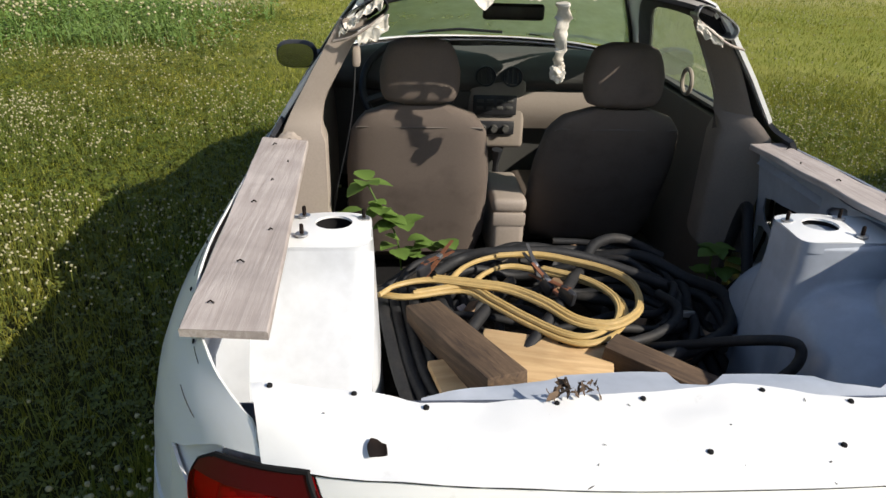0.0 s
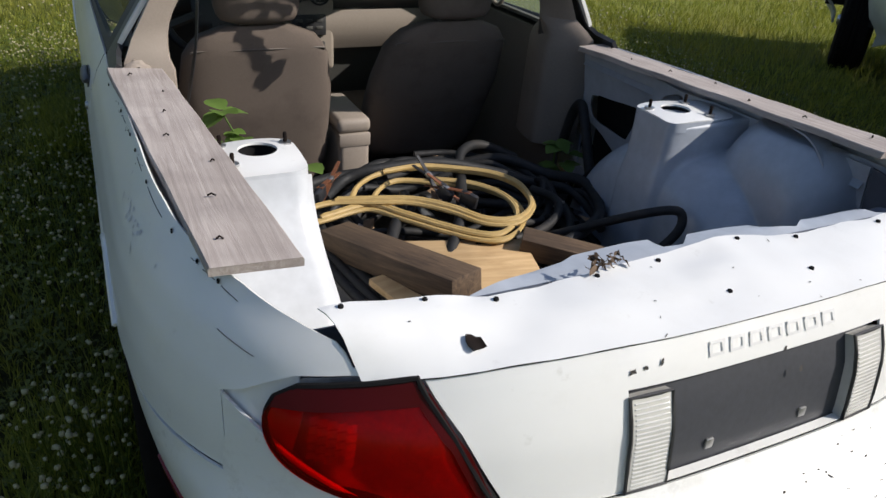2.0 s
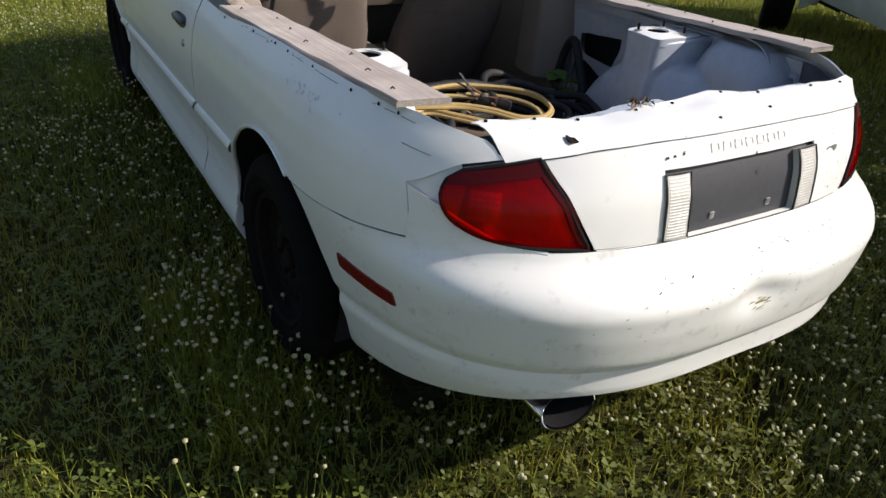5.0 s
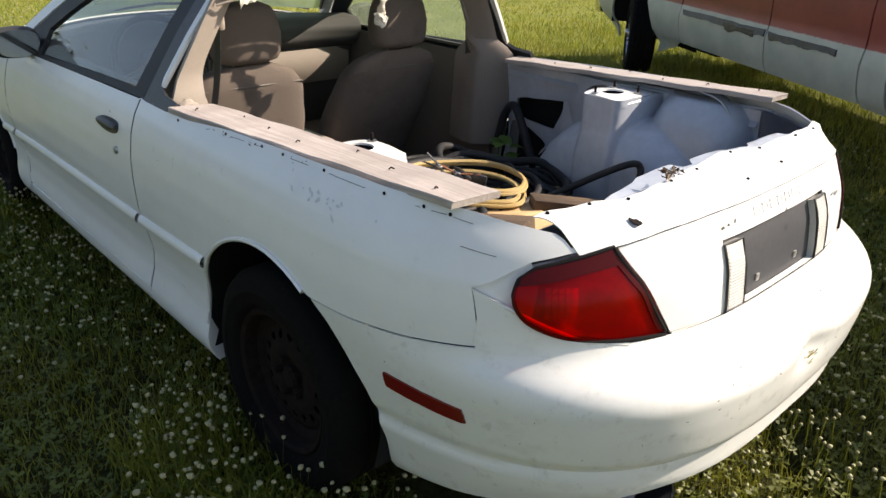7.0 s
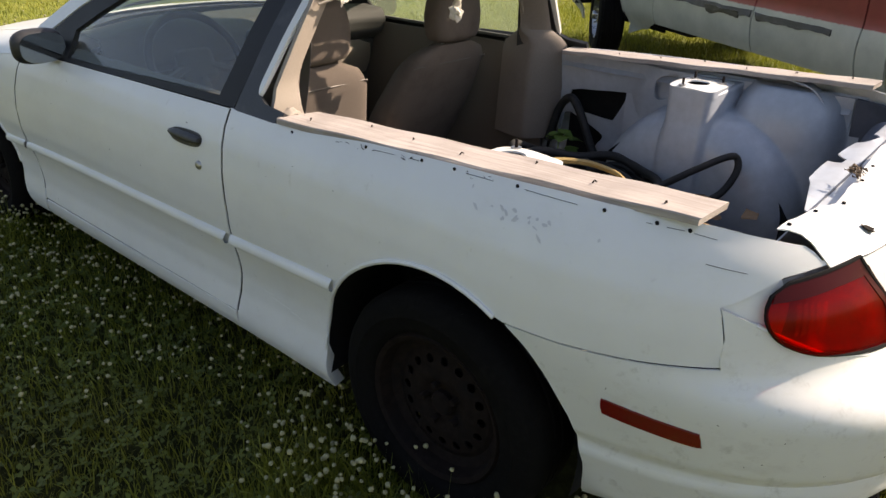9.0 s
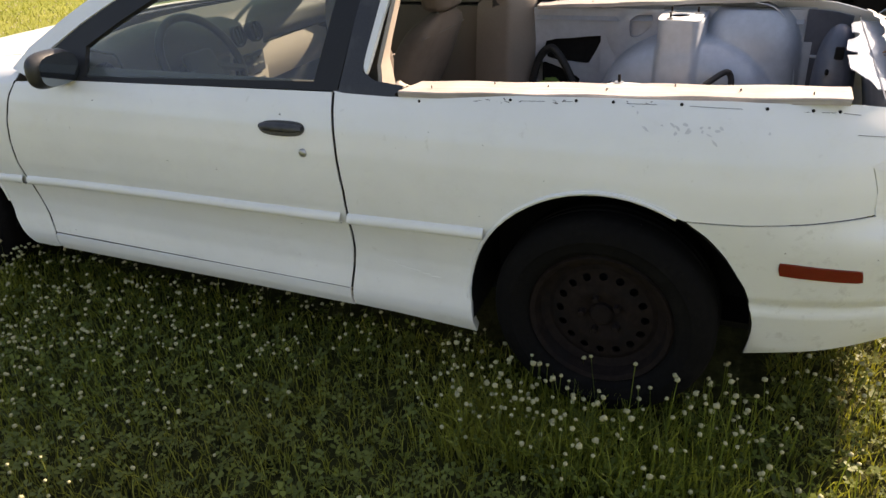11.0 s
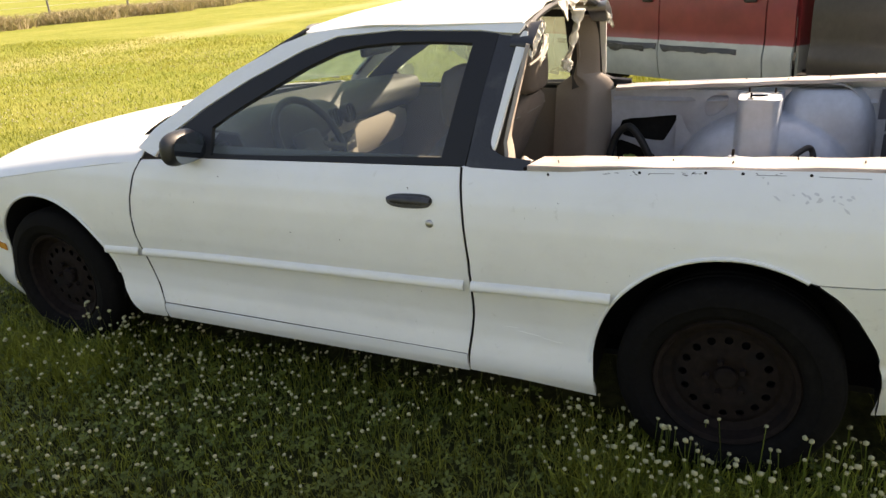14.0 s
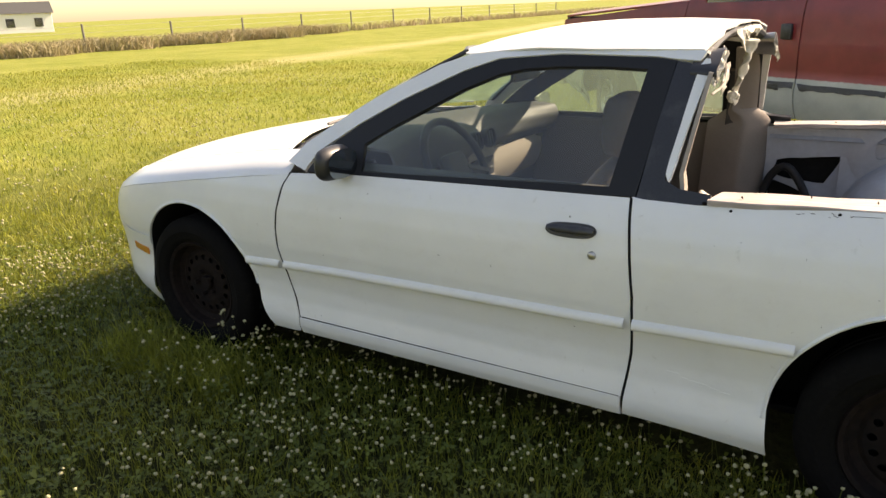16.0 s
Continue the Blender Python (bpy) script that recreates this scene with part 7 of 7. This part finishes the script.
def flower_heads(name, count, region, seed, rad=.0095, tall=(.10, .19), sub=1, density=None, lab="white clover flower heads on thin stems"):
    r = np.random.RandomState(seed)
    x0, x1, y0, y1 = region
    px, py = r.uniform(x0, x1, count), r.uniform(y0, y1, count)
    k = off_car(px, py, r) & thinned(px, py, region, r)
    clump = np.array([noise.noise(Vector((a * .9, b * .9, 5))) + .5 * noise.noise(Vector((a * 3, b * 3, 9))) for a, b in zip(px, py)])
    k &= clump > r.uniform(-.35, .5, count)
    px, py = px[k], py[k]
    n = len(px)
    gz = np.array([ground_z(a, b) for a, b in zip(px, py)])
    h = r.uniform(*tall, n)
    lean = r.uniform(-.03, .03, (n, 2))
    v0, f0 = ico(sub)
    rr = rad * r.uniform(.7, 1.25, n)
    C = np.stack([px + lean[:, 0], py + lean[:, 1], gz + h], 1)
    wob = 1 + .22 * r.uniform(-1, 1, (n, len(v0), 1))
    V = v0[None] * rr[:, None, None] * wob * np.array([1, 1, .9]) + C[:, None]
    F = (f0[None] + (np.arange(n) * len(v0))[:, None, None]).reshape(-1, 3)
    raw_mesh(name, V.reshape(-1, 3), F, FLOWER, lab, "flowers", True)
    P = np.zeros((n, 4, 3))
    w = .0012
    for j, (t, s) in enumerate(((0, 1), (0, -1), (1, 1), (1, -1))):
        P[:, j, 0] = px + lean[:, 0] * t + w * s
        P[:, j, 1] = py + lean[:, 1] * t + w * s
        P[:, j, 2] = gz + h * t
    b = np.arange(n) * 4
    raw_mesh(name + "_stems", P.reshape(-1, 3), np.concatenate([np.stack([b, b + 1, b + 3], 1), np.stack([b, b + 3, b + 2], 1)]), CLOVER, "thin green clover stems under the flowers", "stems")


scatter_clover(85000, (-4.4, 4.2, -3.4, 5.6), 21, .0105)
scatter_clover(45000, (-9.5, -1.2, 2.0, 11.5), 22, .015)
flower_heads("clover_flowers", 38000, (-4.4, 4.0, -3.2, 5.6), 31, .0063, (.08, .19), 0)
flower_heads("clover_flowers_beyond", 9000, (-8, 10, 3.5, 14), 32, .010, (.10, .18), 0, lab="white clover flowers in the further meadow")
flower_heads("clover_flowers_side", 9500, (-8, -1.8, -2, 8), 33, .009, (.10, .18), 0, lab="white clover flowers in the meadow beside the car")


for wy, sd in ((0.0, 35), (AXLE_F, 36)):
    flower_heads("clover_flowers_at_wheel", 420, (-1.25, -.80, wy - .48, wy + .48), sd, .0075, (.14, .27), 0, lab="taller clover flowers against the wheel")


# weeds growing in the car
def leaf(length, width, fold=.25, droop=.3):
    def fn(u, v):
        w = width * math.sin(math.pi * min(1, u * .93 + .05)) ** .8 * (1 - .25 * u)
        w *= 1 + .10 * math.sin(u * 26)
        s = 2 * v - 1
        return Vector((w * s, length * u, -droop * length * u * u + fold * w * abs(s)))
    return grid(fn, 8, 4)


def weed(name, base, stem, leaves, label):
    t = thing(name, label, "plant")
    part("stem", tube(smooth_poly(stem, 5, False), .003, 6), WEED, t)
    meshes = []
    for k in range(3):
        me = bpy.data.meshes.new("leaf")
        b = leaf((.075, .06, .048)[k], (.038, .032, .026)[k], .2, (.2, .45, .1)[k])
        b.to_mesh(me)
        b.free()
        for p in me.polygons:
            p.use_smooth = True
        me.materials.append(WEED)
        meshes.append(me)
    for i, (x, y, z, yaw, pitch, k) in enumerate(leaves):
        o = new("leaf", meshes[k])
        o.parent = t
        o.matrix_world = Matrix.Translation((x, y, z)) @ Matrix.Rotation(radians(yaw), 4, "Z") @ Matrix.Rotation(radians(pitch), 4, "X")


pr = random.Random(5)
lv = []
for (cx, cy, cz, nn, sp) in ((-.49, .70, .735, 6, .012), (-.46, .69, .66, 6, .02), (-.40, .70, .60, 7, .025), (-.37, .68, .52, 9, .05), (-.27, .70, .52, 4, .03), (-.58, .66, .64, 3, .012)):
    for i in range(nn):
        lv.append((cx + pr.uniform(-sp, sp), cy + pr.uniform(-sp, sp), cz + pr.uniform(-sp, sp) * .7, 360 * i / nn + pr.uniform(-25, 25), pr.uniform(-15, 30), pr.choice((0, 0, 1, 2))))
weed("weed", None, [(-.38, .72, .40), (-.40, .71, .55), (-.45, .70, .65), (-.49, .70, .735)], lv, "bright green leafy weed growing behind the driver's seat")
lv = []
for (cx, cy, cz, nn, sp) in ((.56, .55, .585, 6, .015), (.57, .53, .53, 5, .03), (.53, .56, .50, 3, .02)):
    for i in range(nn):
        lv.append((cx + pr.uniform(-sp, sp), cy + pr.uniform(-sp, sp), cz + pr.uniform(-sp, sp), 360 * i / nn + pr.uniform(-25, 25), pr.uniform(-10, 30), pr.choice((0, 1, 2))))
weed("weed", None, [(.55, .55, .39), (.56, .55, .50), (.56, .55, .585)], lv, "small green weed growing beside the far wheel house")

# tall flowering weeds, track, brush, fence and far things
blades("tall_weeds", 7000, (-7.5, -2.2, 6.8, 11.5), .38, .014, WEED, "tall green weeds with white flowers", "weeds", 41, lambda x, y, r: np.array([noise.noise(Vector((a * .6, b * .6, 1))) for a, b in zip(x, y)]) > -.15, .4)
flower_heads("weed_flowers", 2600, (-7.5, -2.2, 6.8, 11.5), 42, .020, (.26, .44), 1, lab="white flowers on the tall weeds")
def leaf_clumps(name, count, region, height, seed, material, lab, cat, size=.05):
    """Broad leaves scattered through a stand of weeds."""
    r = np.random.RandomState(seed)
    px, py = r.uniform(region[0], region[1], count), r.uniform(region[2], region[3], count)
    top = np.array([max(0, .75 + .9 * noise.noise(Vector((a * .9, b * .9, 2)))) for a, b in zip(px, py)])
    k = (top > .45) & thinned(px, py, region, r)
    px, py, top = px[k], py[k], top[k]
    n = len(px)
    pz = np.array([ground_z(a, b) for a, b in zip(px, py)]) + height * top * r.uniform(.15, 1, n)
    a, t = r.uniform(0, 6.28, n), r.uniform(-.7, .7, n)
    s = size * r.uniform(.5, 1.3, n)
    d = np.stack([np.cos(a), np.sin(a), t], 1)
    e = np.stack([-np.sin(a), np.cos(a), r.uniform(-.4, .4, n)], 1)
    c = np.stack([px, py, pz], 1)
    V = np.stack([c, c + (d * .5 + e * .3) * s[:, None], c + d * s[:, None], c + (d * .5 - e * .3) * s[:, None]], 1)
    b = np.arange(n) * 4
    return raw_mesh(name, V.reshape(-1, 3), np.stack([b, b + 1, b + 2, b + 3], 1), material, lab, cat)


leaf_clumps("weed_leaves", 26000, (-8, -2.2, 6.6, 12), .36, 61, WEED, "broad green leaves of the tall weeds", "weeds", .06)
BRUSH = leaf_mat("dry_brush", (.20, .18, .08), (.36, .30, .16), .3)
TREE = leaf_mat("far_leaves", (.025, .05, .012), (.06, .10, .025), .2)
blades("brush", 30000, (6, 36, 30.0, 37.5), .75, .05, BRUSH, "dry brown brush along the fence", "brush", 51, lambda x, y, r: np.abs(y - 33.8 + .03 * (x - 20)) < 1.5 + .7 * np.sin(x * 1.3) + .5 * np.sin(x * .47) + r.normal(0, .3, len(x)), 1.1)
blades("dry_grass", 16000, (32, 92, 28.5, 38.5), .6, .06, BRUSH, "dry tall grass along the fence", "grass", 52, lambda x, y, r: np.abs(y - 33.2) < 1.0, .6)
FENCEWOOD = wood("grey_post", (.25, .23, .2), (.10, .09, .08))
for i in range(14):
    x = 9 + i * 5.2
    post = tagged(finish(lathe([(.055, 0), (.055, 1.25), (0, 1.27)], 8, Matrix.Translation((x, 34.6, ground_z(x, 34.6)))), "fence_post", FENCEWOOD), "thin grey fence post in the brush", "fence post", "fence posts")
for z in (.5, .85, 1.15):
    single("fence_wire", tube([(9 + i * 5.2, 34.6, z) for i in range(14)], .006, 4), STEEL, "thin fence wire strung between posts", "fence wire", "fence wires")


def far_tree(x, y, h, seed):
    t = thing("tree", "dark green leafy tree at the field's edge", "tree", "far trees")
    r = random.Random(seed)
    part("trunk", tube([(x, y, 0), (x + .2, y, h * .35), (x, y + .2, h * .6)], [.28, .2, .1], 7), FENCEWOOD, t)
    V, F = [], []
    rs = np.random.RandomState(seed)
    n = 900
    cl = [(r.uniform(-.35, .35) * h * .8, r.uniform(-.35, .35) * h * .8, h * r.uniform(.3, .95), h * r.uniform(.14, .26)) for _ in range(10)]
    P = np.zeros((n, 4, 3))
    for i in range(n):
        c = cl[rs.randint(len(cl))]
        d = rs.normal(size=3)
        d /= np.linalg.norm(d)
        p = np.array([x + c[0], y + c[1], c[2]]) + d * c[3] * rs.uniform(.6, 1.1)
        a, b2 = rs.normal(size=3), rs.normal(size=3)
        s = .28
        for j, (u, v) in enumerate(((-1, -1), (1, -1), (1, 1), (-1, 1))):
            P[i, j] = p + s * (u * a / np.linalg.norm(a) + v * b2 / np.linalg.norm(b2)) * .6
    me = bpy.data.meshes.new("crown")
    b = np.arange(n) * 4
    me.from_pydata(P.reshape(-1, 3).tolist(), [], np.stack([b, b + 1, b + 2, b + 3], 1).tolist())
    me.materials.append(TREE)
    o = new("crown", me)
    o.parent = t


for i in range(26):
    far_tree(-38 + pr.uniform(-5, 5), -34 + i * 4.2, pr.uniform(6, 10), 100 + i)


for i in range(18):
    far_tree(-78 + i * 4.6 + pr.uniform(-2, 2), 72 + pr.uniform(-5, 5), pr.uniform(13, 18), 200 + i)


def far_house(x, y, w, d, h, yaw, wall, label):
    t = thing("house", label, "house", "far houses", pose(x, y, 0, 0, 0, yaw))
    part("wall", rbox(w, d, h, (0, 0, h / 2), .03, 1), wall, t)
    bm = bmesh.new()
    a = [bm.verts.new(p) for p in ((-w / 2 - .3, -d / 2 - .3, h), (w / 2 + .3, -d / 2 - .3, h), (w / 2 + .3, d / 2 + .3, h), (-w / 2 - .3, d / 2 + .3, h), (-w / 2 - .3, 0, h + d * .3), (w / 2 + .3, 0, h + d * .3))]
    for f in ((0, 1, 5, 4), (2, 3, 4, 5), (0, 4, 3), (1, 2, 5), (0, 3, 2, 1)):
        bm.faces.new([a[i] for i in f])
    part("roof", bm, DASH, t)
    for i in range(3):
        wn_ = part("window", rbox(1.0, .06, 1.1, (-w / 3 + i * w / 3, -d / 2 - .02, h * .55), .01, 1), BLACK, t)
        part("pane", rbox(.8, .02, .9, (-w / 3 + i * w / 3, -d / 2 - .06, h * .55), .01, 1), GLASS, wn_)


WALLW = mat("white_siding", (.75, .75, .74), .7, 0, .9, 10, 2, .1)
WALLG = mat("grey_siding", (.3, .3, .31), .7, 0, .9, 10, 2, .1)
far_house(35, 98, 9, 6, 3.0, -20, WALLG, "grey house far across the field")
far_house(53, 103, 10, 5, 2.6, -25, WALLW, "low white shed far across the field")

# dark truck and barrels far behind the weeds
dt = thing("dark_truck", "old navy pickup parked far off on bare ground", "pickup truck", "", pose(-4.41, 14.55, 0, 0, 0, -2))
body_o = [(-2.55, .55), (-2.55, 1.12), (-.55, 1.12), (-.50, 1.72), (.55, 1.74), (1.05, 1.18), (2.30, 1.05), (2.36, .58)] + arc_pts(1.45, .40, .44, 20, 160, 12) + [(1.0, .50), (-.95, .50)] + arc_pts(-1.40, .40, .44, 20, 160, 12) + [(-1.85, .52)]
part("body", sheet(body_o, lambda x, z: Vector((x, -.90, z)), .2, thick=1.8, ref=Vector((0, 0, .9))), NAVY, dt)
part("bumper", rbox(.18, 1.84, .20, (2.42, 0, .58), .05, 2), CHROME, dt, "bright chrome bumper")
part("step_bar", tube([(-.8, -.98, .40), (.9, -.98, .40)], .035, 8), ALLOY, dt)
for xx in (-.02, .88):
    part("door_gap", tube([(xx, -.904, .52), (xx, -.904, 1.15)], .008, 5), DARK, dt)
for s in (-1, 1):
    for xx in (-1.4, 1.45):
        w = new("wheel")
        w.parent = dt
        m = Matrix.Translation((xx, s * .84, .35)) @ Matrix.Rotation(radians(90 * -s), 4, "X") @ Matrix.Rotation(radians(180), 4, "X")
        part("tyre", lathe([(.19, -.1), (.32, -.11), (.35, -.07), (.35, .07), (.32, .11), (.20, .10), (.19, .05)], 32, m), RUBBER, w)
        part("rim", lathe([(.195, .09), (.17, .06), (.12, .02), (.10, .05), (.04, .06), (0, .06)], 24, m), ALLOY, w, "pale steel rim")
for x, y, k in ((-1.62, 15.78, .66), (-1.20, 15.66, .68)):
    b = thing("barrel", "grey metal barrel standing in the meadow", "barrel", "barrels", pose(x, y, 0))
    part("shell", lathe([(r * k, h) for r, h in [(0, 0), (.28, 0), (.29, .02), (.285, .3), (.295, .31), (.285, .32), (.285, .6), (.295, .61), (.285, .62), (.29, .88), (.27, .88), (.27, .86), (0, .86)]], 24), ALLOY, b)
